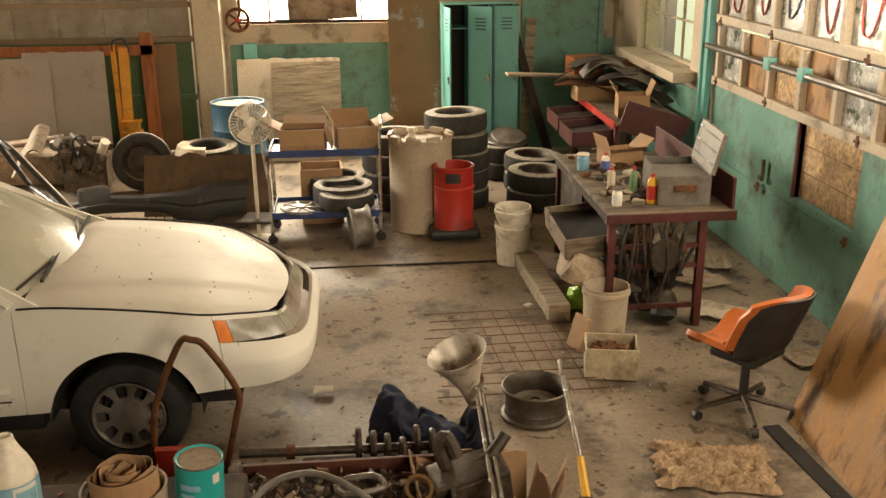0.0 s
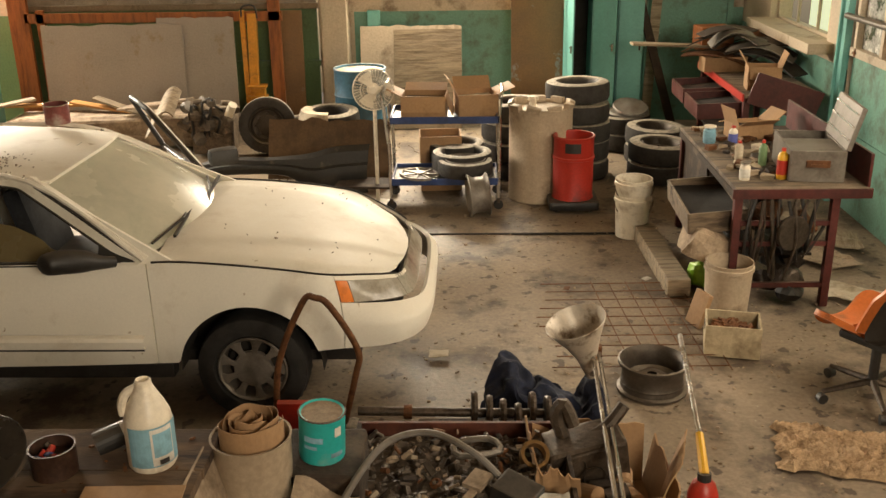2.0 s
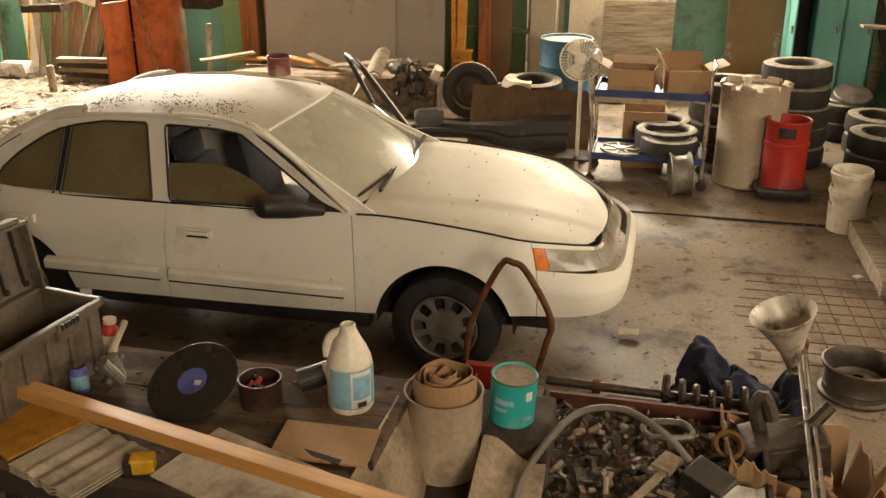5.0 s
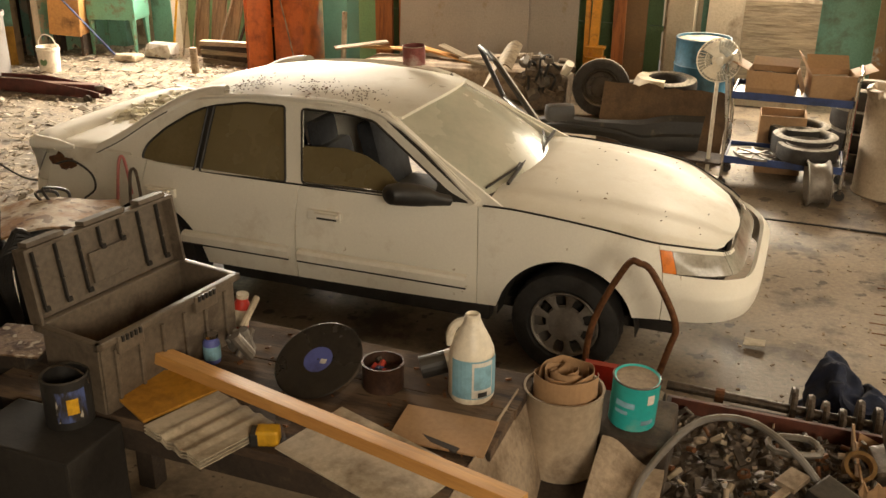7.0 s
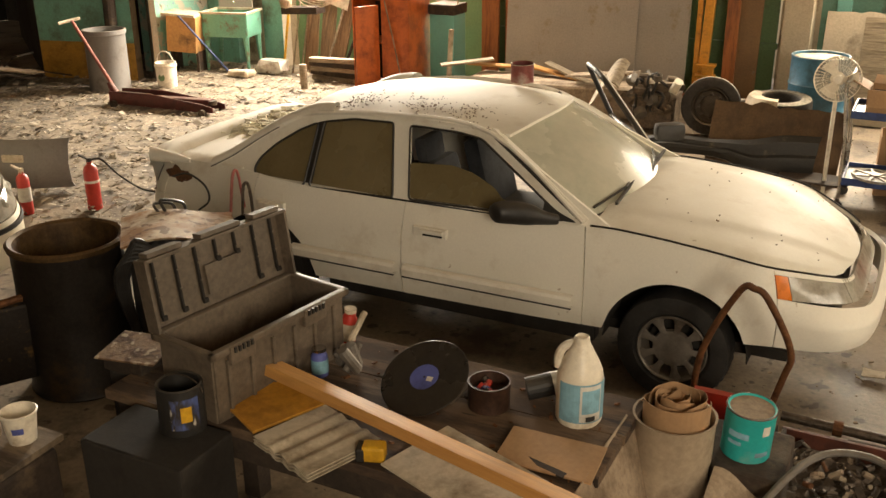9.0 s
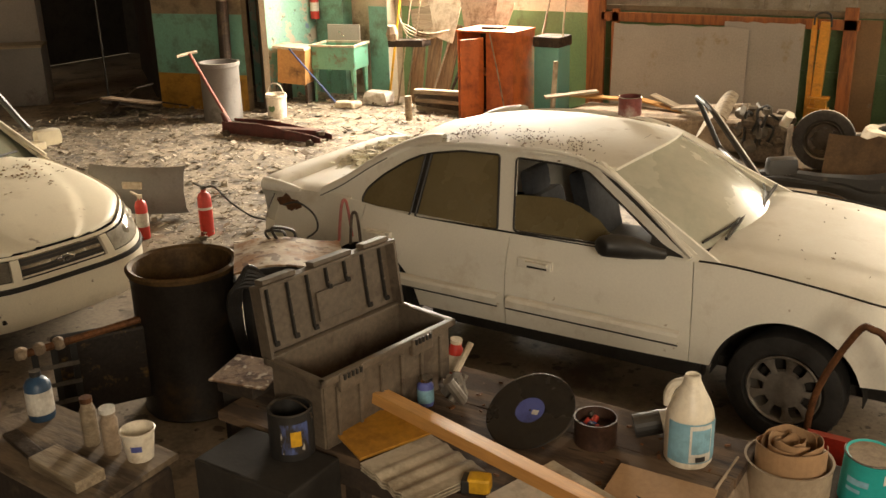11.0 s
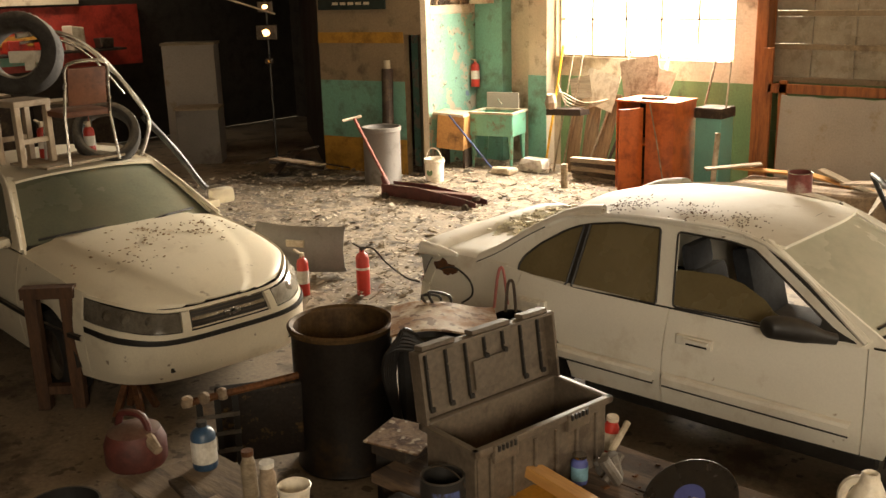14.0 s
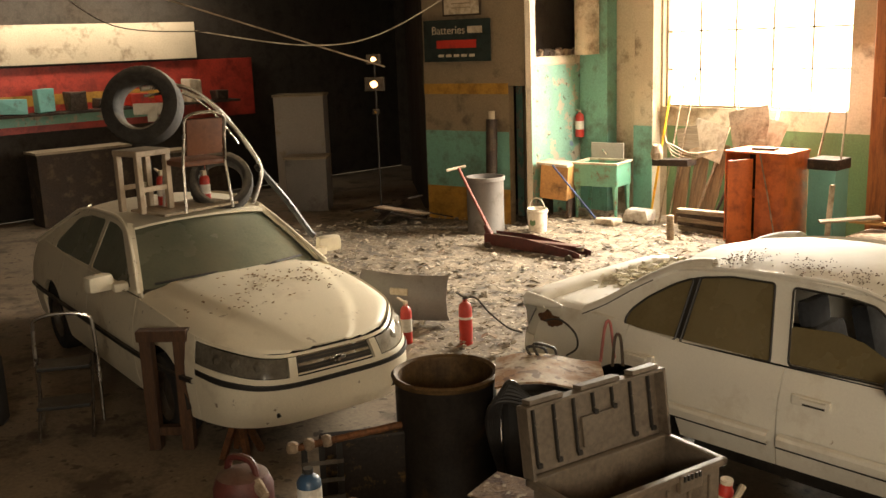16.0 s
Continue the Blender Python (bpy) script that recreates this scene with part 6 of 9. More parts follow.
drawer(ub, pose(-0.50, -0.45, 0.72, 0, -2, 0), 0.46, 0.58, 0.15, DARK_RED, GAP_SHADE_BLACK)
drawer(ub, pose(-0.50, 0.20, 0.74, 0, -2, 0), 0.46, 0.58, 0.15, DARK_RED, DARK_WOOD)
part("shelf_board", box(B(), -0.02, 0, 0.35, 0.6, 1.7, 0.02), DARK_WOOD, ub)

tb = thing("toolbox", pose(2.36, 6.72, 0.882, 0, 0, -6), "open dusty grey steel toolbox on the workbench", "toolbox")
for x, y, wx, wy, h in ((0, -0.30, 0.36, 0.012, 0.22), (0, 0.30, 0.36, 0.012, 0.22), (-0.18, 0, 0.012, 0.60, 0.22), (0.18, 0, 0.012, 0.60, 0.22)):
    part("side", box(B(), x, y, h / 2, wx, wy, h, bevel=0.003), TOOLBOX_GREY, tb)
part("tray", box(B(), 0.0, -0.10, 0.205, 0.34, 0.38, 0.012), TOOLBOX_GREY, tb)
part("bottom", box(B(), 0, 0, 0.006, 0.36, 0.60, 0.01), TOOLBOX_GREY, tb)
lid = part("lid", box(B(), 0.0, 0, 0.15, 0.035, 0.60, 0.30, bevel=0.006), TOOLBOX_GREY, tb)
lid.matrix_local = pose(0.19, 0, 0.22, 0, 14, 0)
for z in (0.07, 0.16, 0.25):
    part("lid_rib", box(B(), -0.022, 0, z, 0.010, 0.56, 0.012), CHROME, lid)
part("handle", box(box(B(), 0, -0.314, 0.13, 0.16, 0.012, 0.05, bevel=0.004), 0, -0.324, 0.12, 0.10, 0.012, 0.018), RUST, tb)


def bottle(m, r, h, material, cap, label, neck=0.4, band=None, name="bottle"):
    b = thing(name, m, label, "bottle")
    part("body", lathe(B(), [(0.0, 0.0), (r * 0.94, 0.0), (r, 0.008), (r, h * 0.72), (r * 0.75, h * 0.82), (r * neck, h * 0.87), (r * neck, h * 0.92), (0.0, h * 0.92)], 20), material, b, smooth=True)
    part("cap", cyl(B(), (0, 0, h * 0.90), (0, 0, h), r * (neck + 0.08), seg=14), cap, b)
    if band is not None:
        part("label", lathe(B(), [(r + 0.0012, h * 0.15), (r + 0.0012, h * 0.62)], 20), band, b)
    return b


for m, r, h, mt, cp, lb, nk, bd in ((pose(2.12, 6.52, 0.88), 0.036, 0.22, YELLOW, RED, "yellow squeeze bottle on the workbench", 0.35, RED), (pose(1.86, 6.50, 0.88), 0.036, 0.13, WHITE_PLASTIC, TOOLBOX_GREY, "grey spray can on the workbench", 0.9, LABEL_WHITE),
                            (pose(2.05, 6.75, 0.88), 0.030, 0.22, GREEN, RED, "dark green glass bottle on the workbench", 0.35, None), (pose(1.86, 7.55, 0.88), 0.05, 0.14, LABEL_PALE, WHITE_PLASTIC, "pale blue tin on the workbench", 0.9, None),
                            (pose(2.02, 7.45, 0.88), 0.035, 0.16, WHITE_PLASTIC, RED, "soiled plastic bottle on the workbench", 0.4, LABEL_BLUE), (pose(1.95, 7.0, 0.88), 0.03, 0.15, PAPER, RED, "small white bottle on the workbench", 0.5, None)):
    bottle(m, r, h, mt, cp, lb, nk, bd)
carton(pose(2.22, 7.75, 0.88, 0, 0, 14), 0.30, 0.24, 0.12, "torn cardboard carton on the workbench", (30, -20, 70, 40), contents=DARK_WOOD)
carton(pose(2.75, 9.25, 0.98, 0, 0, -8), 0.30, 0.26, 0.22, "cardboard carton on the rear workbench", (-60, None, 60, 70), contents=DARK_WOOD)
carton(pose(2.62, 10.25, 0.98, 0, 0, 6), 0.45, 0.20, 0.15, "long low carton on the rear workbench", (-90, None, None, None))
for k in range(75):
    x, y = RNG.uniform(1.80, 2.5), RNG.uniform(6.45, 8.05)
    s = RNG.uniform(0.025, 0.075)
    o = tagged(part(RNG.choice(("rag", "tool_part", "lump")), crumple(box(B(), 0, 0, s * 0.3, s * 1.6, s, s * 0.6, bevel=s * 0.12), s * 0.25, 18, k), RNG.choice((PAPER, STEEL, CANVAS, RUST, DARK_WOOD, GREY_WOOD))), "small greasy oddment lying on the workbench", "oddment", "bench clutter")
    o.matrix_world = pose(x, y, 0.882, 0, 0, RNG.uniform(0, 180))
for k in range(16):
    a = RNG.uniform(-40, 40)
    L = RNG.uniform(0.4, 1.0)
    o = tagged(part("body_panel", sheet(B(), [[Vector((L * (i / 8 - 0.5), 0.10 * j - 0.1, 0.10 * math.sin(math.pi * i / 8) + 0.02 * j)) for j in range(3)] for i in range(9)], 0.012), RNG.choice((GREY_PLASTIC, BLACK, BLACK, RUST, DARK_WOOD, STEEL)), None, smooth=True), "curved scrap car trim piled on the rear workbench", "car trim", "trim pile")
    o.matrix_world = pose(RNG.uniform(2.55, 3.1), RNG.uniform(9.9, 10.9), 1.0 + 0.022 * k, RNG.uniform(-15, 15), RNG.uniform(-15, 15), a - 20)
tagged(part("plank", box(B(), 2.15, 10.6, 1.20, 0.9, 0.16, 0.025, (0, 3, 4)), GREY_WOOD), "thin board jutting from the bench pile", "plank")
tagged(part("wooden_box", box(B(), 2.62, 10.75, 1.25, 0.36, 0.30, 0.26, (0, 0, 8), bevel=0.008), ORANGE_WOOD), "orange-brown wooden box on the bench pile", "box")
for k in range(14):
    x = 1.86 + 0.45 * (k / 13)
    L = RNG.uniform(0.25, 0.6)
    p0 = Vector((x, 6.26 + RNG.uniform(-0.04, 0.08), 0.80))
    tagged(part("hanging_cable", tube(B(), smooth_path([p0, p0 + Vector((RNG.uniform(-0.06, 0.06), -0.03, -L * 0.5)), p0 + Vector((RNG.uniform(-0.1, 0.1), 0.02, -L)), p0 + Vector((RNG.uniform(-0.05, 0.1), 0.05, -L * 0.5))], 5), RNG.uniform(0.006, 0.014), 6), RNG.choice((BLACK, STEEL, DARK_WOOD, GAP_SHADE_BLACK))), "greasy cable hanging from the bench edge", "cable", "hanging cables")
for k in range(22):
    o = tagged(part("machine_part", crumple(lathe(B(), [(0.0, 0.0), (0.08, 0.0), (0.10, 0.05), (0.06, 0.10), (0.0, 0.11)], 12), 0.03, 11, k), RNG.choice((STEEL, RUST, DARK_WOOD, BLACK))), "greasy machine part heaped under the bench", "machine part", "under-bench heap")
    o.matrix_world = pose(RNG.uniform(1.80, 2.3), RNG.uniform(6.3, 6.9), 0.02 + 0.028 * k, RNG.uniform(0, 70), 0, RNG.uniform(0, 360))
dg = tagged(part("grinder", lathe(B(), [(0.0, -0.02), (0.12, -0.02), (0.125, 0.0), (0.12, 0.02), (0.0, 0.02)], 24), STEEL), "greasy grinding wheel hanging at the bench", "grinder")
dg.matrix_world = pose(2.14, 6.22, 0.58, 90, 0, 20)
tagged(part("paper_bag", crumple(box(B(), 1.60, 6.45, 0.42, 0.30, 0.25, 0.22, (0, 20, 0), bevel=0.06), 0.05, 8), CANVAS), "crumpled brown paper bag under the drawer", "bag")
tagged(part("plastic_bag", crumple(box(B(), 1.66, 6.68, 0.10, 0.16, 0.16, 0.18, bevel=0.05), 0.04, 12), GREEN_PLASTIC), "lime-green plastic bag on the floor", "bag")
tagged(part("board_scrap", box(B(), 1.50, 6.02, 0.11, 0.03, 0.16, 0.24, (0, 18, 20)), CARDBOARD), "cardboard scrap leaning on a pail", "cardboard")

cr = thing("crate", pose(1.62, 5.62, 0, 0, 0, -12), "cream plastic crate holding rusty bolts", "crate")
for x, y, wx, wy in ((0, -0.13, 0.34, 0.012), (0, 0.13, 0.34, 0.012), (-0.165, 0, 0.012, 0.26), (0.165, 0, 0.012, 0.26)):
    part("side", box(B(), x, y, 0.11, wx, wy, 0.21, bevel=0.004), pbr("cream_crate_plastic", (0.44, 0.36, 0.23), 0.5, var=0.2), cr)
part("hand_hole", box(B(), -0.173, 0, 0.165, 0.004, 0.09, 0.03), GAP_SHADE_BLACK, cr)
bm = B()
for k in range(60):
    cyl(bm, (RNG.uniform(-0.14, 0.14), RNG.uniform(-0.10, 0.10), 0.13), (RNG.uniform(-0.14, 0.14), RNG.uniform(-0.10, 0.10), RNG.uniform(0.15, 0.18)), 0.012, seg=6)
part("bolts", bm, RUST, cr)["kind"] = "stuff"

wr = tagged(part("bare_wheel", lathe(B(), [(0.19, 0.0), (0.206, 0.003), (0.206, 0.016), (0.186, 0.024), (0.180, 0.05), (0.186, 0.06), (0.180, 0.07), (0.180, 0.13), (0.188, 0.15), (0.190, 0.17), (0.206, 0.178), (0.206, 0.192), (0.196, 0.198), (0.180, 0.175), (0.168, 0.14), (0.168, 0.05), (0.175, 0.02)], 44, close=True), RIM_DARK, None, smooth=True), "bare brown steel wheel rim lying on the floor", "wheel rim")
wr.matrix_world = pose(1.02, 5.10, 0)
part("disc", lathe(B(), [(0.15, 0.085), (0.11, 0.07), (0.07, 0.10), (0.03, 0.10)], 32), RIM_DARK, wr, smooth=True)

# orange shell chair on five castors
ch = thing("office_chair", pose(2.26, 4.98, 0, 0, 0, -55), "burnt-orange shell chair on a five-star castor base", "chair")
def shell_point(u, v, out):
    """The moulded shell: u from the seat's front (0) over the bend to the top of the back (1), v across."""
    h = ease(u, 0.42, 0.62)
    wide = 0.25 * (1 - 0.22 * ease(0.16 - u, 0.0, 0.16) - 0.10 * ease(u, 0.8, 1.0))
    x = interp(u, [(0.0, -0.30), (0.12, -0.25), (0.42, 0.02), (0.55, 0.14), (0.70, 0.20), (1.0, 0.30)])
    z = interp(u, [(0.0, 0.405), (0.12, 0.455), (0.42, 0.44), (0.55, 0.47), (0.70, 0.60), (1.0, 0.86)])
    wrap = abs(v) ** 2.2
    return Vector((x - 0.17 * wrap * h + out * (0.25 + 0.75 * h), wide * v, z + 0.085 * wrap * (1 - h) - 0.06 * abs(v) ** 4 * ease(u, 0.8, 1.0) - out * (1 - h)))


for nm, u0, u1, out, mt, lb_ in (("seat", 0.0, 0.56, 0.0, ORANGE_PLASTIC, ""), ("backrest", 0.565, 1.0, 0.0, ORANGE_PLASTIC, ""), ("back_cover", 0.46, 0.985, 0.062, BLACK, "black plastic back cover")):
    part(nm, sheet(B(), [[shell_point(u0 + (u1 - u0) * i / 22, -1 + 2 * j / 18, out) for j in range(19)] for i in range(23)], 0.034 if out == 0 else 0.014), mt, ch, lb_, smooth=True)
part("seat_pan", box(B(), 0.0, 0, 0.41, 0.30, 0.34, 0.05, bevel=0.02), BLACK, ch)
part("column", cyl(B(), (0, 0, 0.09), (0, 0, 0.43), 0.028, seg=14), BLACK, ch)
for k in range(5):
    a = 2 * math.pi * k / 5 + 0.5
    c, s = math.cos(a), math.sin(a)
    leg = part("leg", tube(B(), [(0.02 * c, 0.02 * s, 0.115), (0.30 * c, 0.30 * s, 0.075)], [0.022, 0.014], 8), STEEL, ch)
    part("castor", cyl(B(), (0.30 * c - 0.02 * s, 0.30 * s + 0.02 * c, 0.03), (0.30 * c + 0.02 * s, 0.30 * s - 0.02 * c, 0.03), 0.03, seg=14), BLACK, leg)

# leaning plywood, insulation, wire mesh, floor scraps
lp = tagged(part("plywood_sheet", sheet(B(), [[Vector((0.0, 1.15 * i / 10 - (0.22 * (j / 10) if i == 0 else 0), 1.42 * j / 10)) for j in range(11)] for i in range(11)], 0.018), PLYWOOD), "water-stained plywood sheet leaning by the garage door", "plywood")
lp.matrix_world = pose(2.50, 3.72, 0.0, 0, 19, 0)
bm = B()
g = []
for i in range(73):
    row = []
    for j in range(55):
        u, v = i / 72, j / 54
        e = min(u, 1 - u, v, 1 - v)
        row.append(Vector((0.62 * u - 0.31 + 0.05 * noise.noise(Vector((u * 7, v * 7, 0))), 0.44 * v - 0.22 + 0.03 * noise.noise(Vector((u * 5, v * 5, 9))), 0.035 * ease(e, 0, 0.05) + (0.024 * noise.noise(Vector((u * 14, v * 11, 2))) + 0.022 * noise.noise(Vector((u * 38, v * 29, 5)))) * ease(e, 0, 0.06))))
    g.append(row)
tagged(part("insulation_batt", sheet(bm, g), INSULATION, None, smooth=True), "torn tan fibre insulation batt on the floor", "insulation").matrix_world = pose(1.86, 4.38, 0.01, 0, 0, -14)
mesh_ = thing("wire_mesh", pose(1.0, 6.05, 0.012), "rusty welded wire mesh lying flat on the floor", "wire mesh")
for k in range(10):
    part("wire", tube(B(), [(-0.55 + 0.05 * math.sin(k), -0.70 + 0.15 * k, 0), (0.55, -0.72 + 0.15 * k + 0.03, 0.006)], 0.004, 4), RUST, mesh_)
for k in range(6):
    part("wire", tube(B(), [(-0.05 + 0.12 * k, -0.75, 0.006), (-0.15 + 0.13 * k, 0.68, 0.006)], 0.004, 4), RUST, mesh_)
structure("floor_joint", box(B(), -1.5, 7.87, 0.0005, 5.9, 0.022, 0.014), GAP_SHADE_BLACK, "open joint across the concrete floor", "floor joint")
structure("floor_channel", box(B(), 2.42, 4.05, 0.002, 0.10, 1.5, 0.014, (0, 0, 4)), GAP_SHADE_BLACK, "dark slot in the floor", "floor channel")
for k, (x, y, s, mt, lb) in enumerate(((-0.26, 5.52, 0.13, PAPER, "scrap of white paper on the floor"), (1.28, 6.78, 0.07, LABEL_WHITE, "crushed paper cup on the floor"), (0.66, 6.60, 0.06, RUST, "rusty flake on the floor"), (2.75, 7.2, 0.5, CANVAS, "dirty floor sheet below the bench"), (2.70, 6.45, 0.42, PAPER, "pale sheet on the floor"), (3.0, 5.6, 0.3, CANVAS, "crumpled sheet beside the door"), (2.75, 5.9, 0.22, PAPER, "torn sheet on the floor"), (3.05, 7.6, 0.4, GREY_WOOD, "thin board on the floor"))):
    o = tagged(part("floor_scrap", crumple(sheet(B(), [[Vector((s * (i / 6 - 0.5), s * 0.7 * (j / 5 - 0.5), 0.0)) for j in range(6)] for i in range(7)], 0.004), s * 0.08, 9, k), mt), lb, "scrap", "floor scraps")
    o.matrix_world = pose(x, y, 0.018 + s * 0.04, 0, 0, 37 * k)
bm = B()
for k in range(1500):
    x, y = RNG.uniform(-1, 3.2), RNG.uniform(3.5, 11.8)
    s = RNG.uniform(0.004, 0.016)
    box(bm, x, y, 0.006, s * 1.5, s, s * 0.5, (RNG.uniform(-20, 20), RNG.uniform(-20, 20), RNG.uniform(0, 180)))
tagged(part("floor_grit", bm, CANVAS), "grit and crumbs scattered on the concrete", "grit", "", "stuff")
# ---- things: west half ----
cab = thing("steel_cabinet", pose(-6.84, 11.42, 0), "orange steel cabinet with its door hanging open", "cabinet")
for nm, x, y, z, sx, sy, sz in (("side", -0.42, 0, 0.62, 0.02, 0.60, 1.24), ("side", 0.42, 0, 0.62, 0.02, 0.60, 1.24), ("back", 0, 0.29, 0.62, 0.84, 0.02, 1.24), ("top", 0, 0, 1.23, 0.88, 0.62, 0.03), ("bottom", 0, 0, 0.06, 0.84, 0.60, 0.02), ("shelf", 0, 0.02, 0.65, 0.80, 0.54, 0.02)):
    part(nm, box(B(), x, y, z, sx, sy, sz, bevel=0.003), ORANGE_STEEL, cab)
# cabinet's inner shade is a near-black sheet
part("inside", box(B(), 0, 0.27, 0.62, 0.80, 0.01, 1.15), GAP_SHADE_BLACK, cab)
part("front_panel", box(B(), 0.22, -0.295, 0.62, 0.40, 0.02, 1.20, bevel=0.003), ORANGE_STEEL, cab)
dr = part("door", box(B(), 0.19, 0, 0.60, 0.38, 0.02, 1.12, bevel=0.003), ORANGE_STEEL, cab, "open faded orange door")
dr.matrix_local = pose(-0.02, -0.31, 0, 0, 0, -112)
part("lid_plate", box(B(), 0.0, -0.05, 1.262, 0.30, 0.16, 0.03, (0, 0, 10)), STEEL, cab)
tagged(part("rope", tube(B(), [(-6.75, 11.09, 1.22), (-6.62, 11.08, 0.7), (-6.48, 11.06, 0.1)], 0.010, 6), CANVAS), "pale rope hanging down the cabinet", "rope")
sc = thing("steel_cabinet", pose(-6.18, 11.80, 0), "small teal steel cabinet with a dark lid", "cabinet")
part("body", box(B(), 0, 0, 0.5, 0.36, 0.36, 1.0, bevel=0.01), TEAL_STEEL, sc)
part("lid", box(B(), 0, 0, 1.07, 0.40, 0.40, 0.14, bevel=0.02), DARK_WOOD, sc)
tagged(part("pipe", tube(B(), [(-5.98, 11.4, 0.0), (-5.95, 11.45, 0.85)], 0.035, 12), PAPER), "pale plastic pipe standing on the floor", "pipe")
tagged(part("pipe", tube(B(), [(-6.0, 11.72, 1.0), (-5.96, 11.75, 1.75)], 0.012, 8), PAPER), "thin pale rod leaning on the wall", "pipe")
for k, (x, w_, h, rz, rx) in enumerate(((-8.55, 0.20, 1.12, 8, -9), (-8.28, 0.22, 1.16, 4, -10), (-8.02, 0.20, 1.22, 2, -9))):
    tagged(part("plank", box(B(), 0, 0, h / 2, w_, 0.03, h, (0, -5 + 8 * (k == 2), 0), bevel=0.003), BROWN_PLANK), "brown plank leaning beneath the window", "plank", "leaning planks").matrix_world = pose(x, 11.85, 0, rx, 7, rz)
lad = thing("ladder", pose(-7.62, 11.85, 0, -10, 6, 0), "narrow wire rack leaning below the window", "rack")
for x in (-0.16, 0.16):
    part("stile", box(B(), x, 0, 0.65, 0.02, 0.02, 1.3), STEEL, lad)
for k in range(9):
    part("rung", box(B(), 0, 0, 0.10 + 0.14 * k, 0.32, 0.014, 0.012), STEEL, lad)
for k in range(5):
    tagged(part("timber", box(B(), -7.75 + 0.02 * k, 11.45 - 0.03 * k, 0.05 + 0.07 * k, 0.85, 0.14, 0.06, (0, 2 * (k % 2), 3 * k - 4), bevel=0.004), DARK_WOOD if k % 2 else GREY_WOOD), "short timber stacked on the floor", "timber", "stacked timbers")
# tools and sheets leaning at the window
for k, (x, z1, dx, r, mt, lb) in enumerate(((-8.92, 1.85, 0.02, 0.018, YELLOW, "yellow broom handle leaning at the window"), (-8.75, 2.05, 0.10, 0.012, GREY_WOOD, "thin wooden handle leaning at the window"), (-8.60, 2.20, 0.16, 0.012, GREY_WOOD, "thin wooden handle leaning at the window"), (-7.35, 1.75, 0.25, 0.022, PAPER, "pale rod leaning at the window"), (-7.15, 1.80, 0.05, 0.02, PAPER, "white plastic rod leaning at the window"), (-6.55, 1.70, 0.15, 0.016, GREY_WOOD, "thin rod leaning on the wall"), (-7.9, 1.75, 0.55, 0.022, DARK_WOOD, "dark bar leaning across the window"), (-7.7, 1.5, 0.6, 0.018, DARK_WOOD, "dark bar leaning across the window"), (-8.2, 1.85, 0.5, 0.015, GREY_WOOD, "grey stick leaning at the window"))):
    tagged(part("pole", tube(B(), [(x, 11.75, 0.0), (x + dx, 12.2, z1)], r, 8), mt), lb, "pole", "leaning poles")
for k, (x, z, s, mt) in enumerate(((-8.1, 1.25, 0.55, PAPER), (-7.45, 1.45, 0.60, CANVAS), (-7.1, 1.40, 0.35, PAPER), (-8.45, 1.25, 0.35, GREY_WOOD))):
    tagged(part("card_sheet", crumple(box(B(), 0, 0, 0, s, 0.01, s * 0.95, (0, 12 * (-1) ** k, 0)), 0.03, 3, k), mt), "pale card sheet leaning at the window", "sheet", "leaning sheets").matrix_world = pose(x, 12.02, z, -8, 0, 0)
for k in range(4):
    tagged(part("cable_coil", tube(B(), smooth_path([(-8.85, 12.0, 1.30 - 0.04 * k), (-8.6, 11.85, 1.02 + 0.05 * k), (-8.25, 11.8, 0.98 + 0.03 * k), (-7.9, 11.9, 1.12)], 6), 0.010, 6), PAPER), "loop of pale cable draped on tools", "cable", "draped cables")
tagged(part("mop_head", crumple(lathe(B(), [(0.0, 0.14), (0.06, 0.12), (0.09, 0.0), (0.08, -0.10), (0.0, -0.12)], 14, pose(-8.78, 11.72, 1.05)), 0.03, 10), CANVAS), "dusty mop head on a shelf", "mop")
tagged(part("tool_shelf", box(B(), -8.55, 11.82, 0.92, 0.62, 0.24, 0.10, (0, -3, 0), bevel=0.01), DARK_WOOD), "dark box shelf above the planks", "shelf")
# sink corner
sk = thing("laundry_sink", pose(-9.72, 11.62, 0, 0, 0, 14), "mint-green enamelled laundry sink on splayed legs", "sink")
bm = B()
for x, y, wx, wy in ((0, -0.26, 0.70, 0.02), (0, 0.26, 0.70, 0.02), (-0.35, 0, 0.02, 0.52), (0.35, 0, 0.02, 0.52)):
    box(bm, x, y, 0.69, wx, wy, 0.34)
box(bm, 0, 0, 0.53, 0.70, 0.52, 0.02)
part("basin", bm, MINT, sk)
part("rim", box(box(box(box(B(), 0, -0.27, 0.87, 0.76, 0.05, 0.03), 0, 0.27, 0.87, 0.76, 0.05, 0.03), -0.355, 0, 0.87, 0.05, 0.52, 0.03), 0.355, 0, 0.87, 0.05, 0.52, 0.03), PAPER, sk)
part("splashback", box(B(), -0.05, 0.30, 1.00, 0.55, 0.03, 0.26, bevel=0.008), GREY_BOARD, sk)
part("tap", tube(B(), smooth_path([(-0.12, 0.28, 1.0), (-0.06, 0.16, 1.03), (0.02, 0.12, 0.97)], 4), 0.014, 8), CHROME, sk)
for x in (-0.31, 0.31):
    for y in (-0.22, 0.22):
        part("leg", tube(B(), [(x, y, 0.53), (x * 1.06, y * 1.06, 0.0)], [0.05, 0.018], 6), MINT, sk)
wc = thing("wash_stand", pose(-10.22, 11.18, 0, 0, 0, 16), "brown wooden box with a white top beside the sink", "wash stand")
part("body", box(B(), 0, 0, 0.58, 0.46, 0.40, 0.52, (0, 4, 0), bevel=0.008), PLYWOOD, wc)
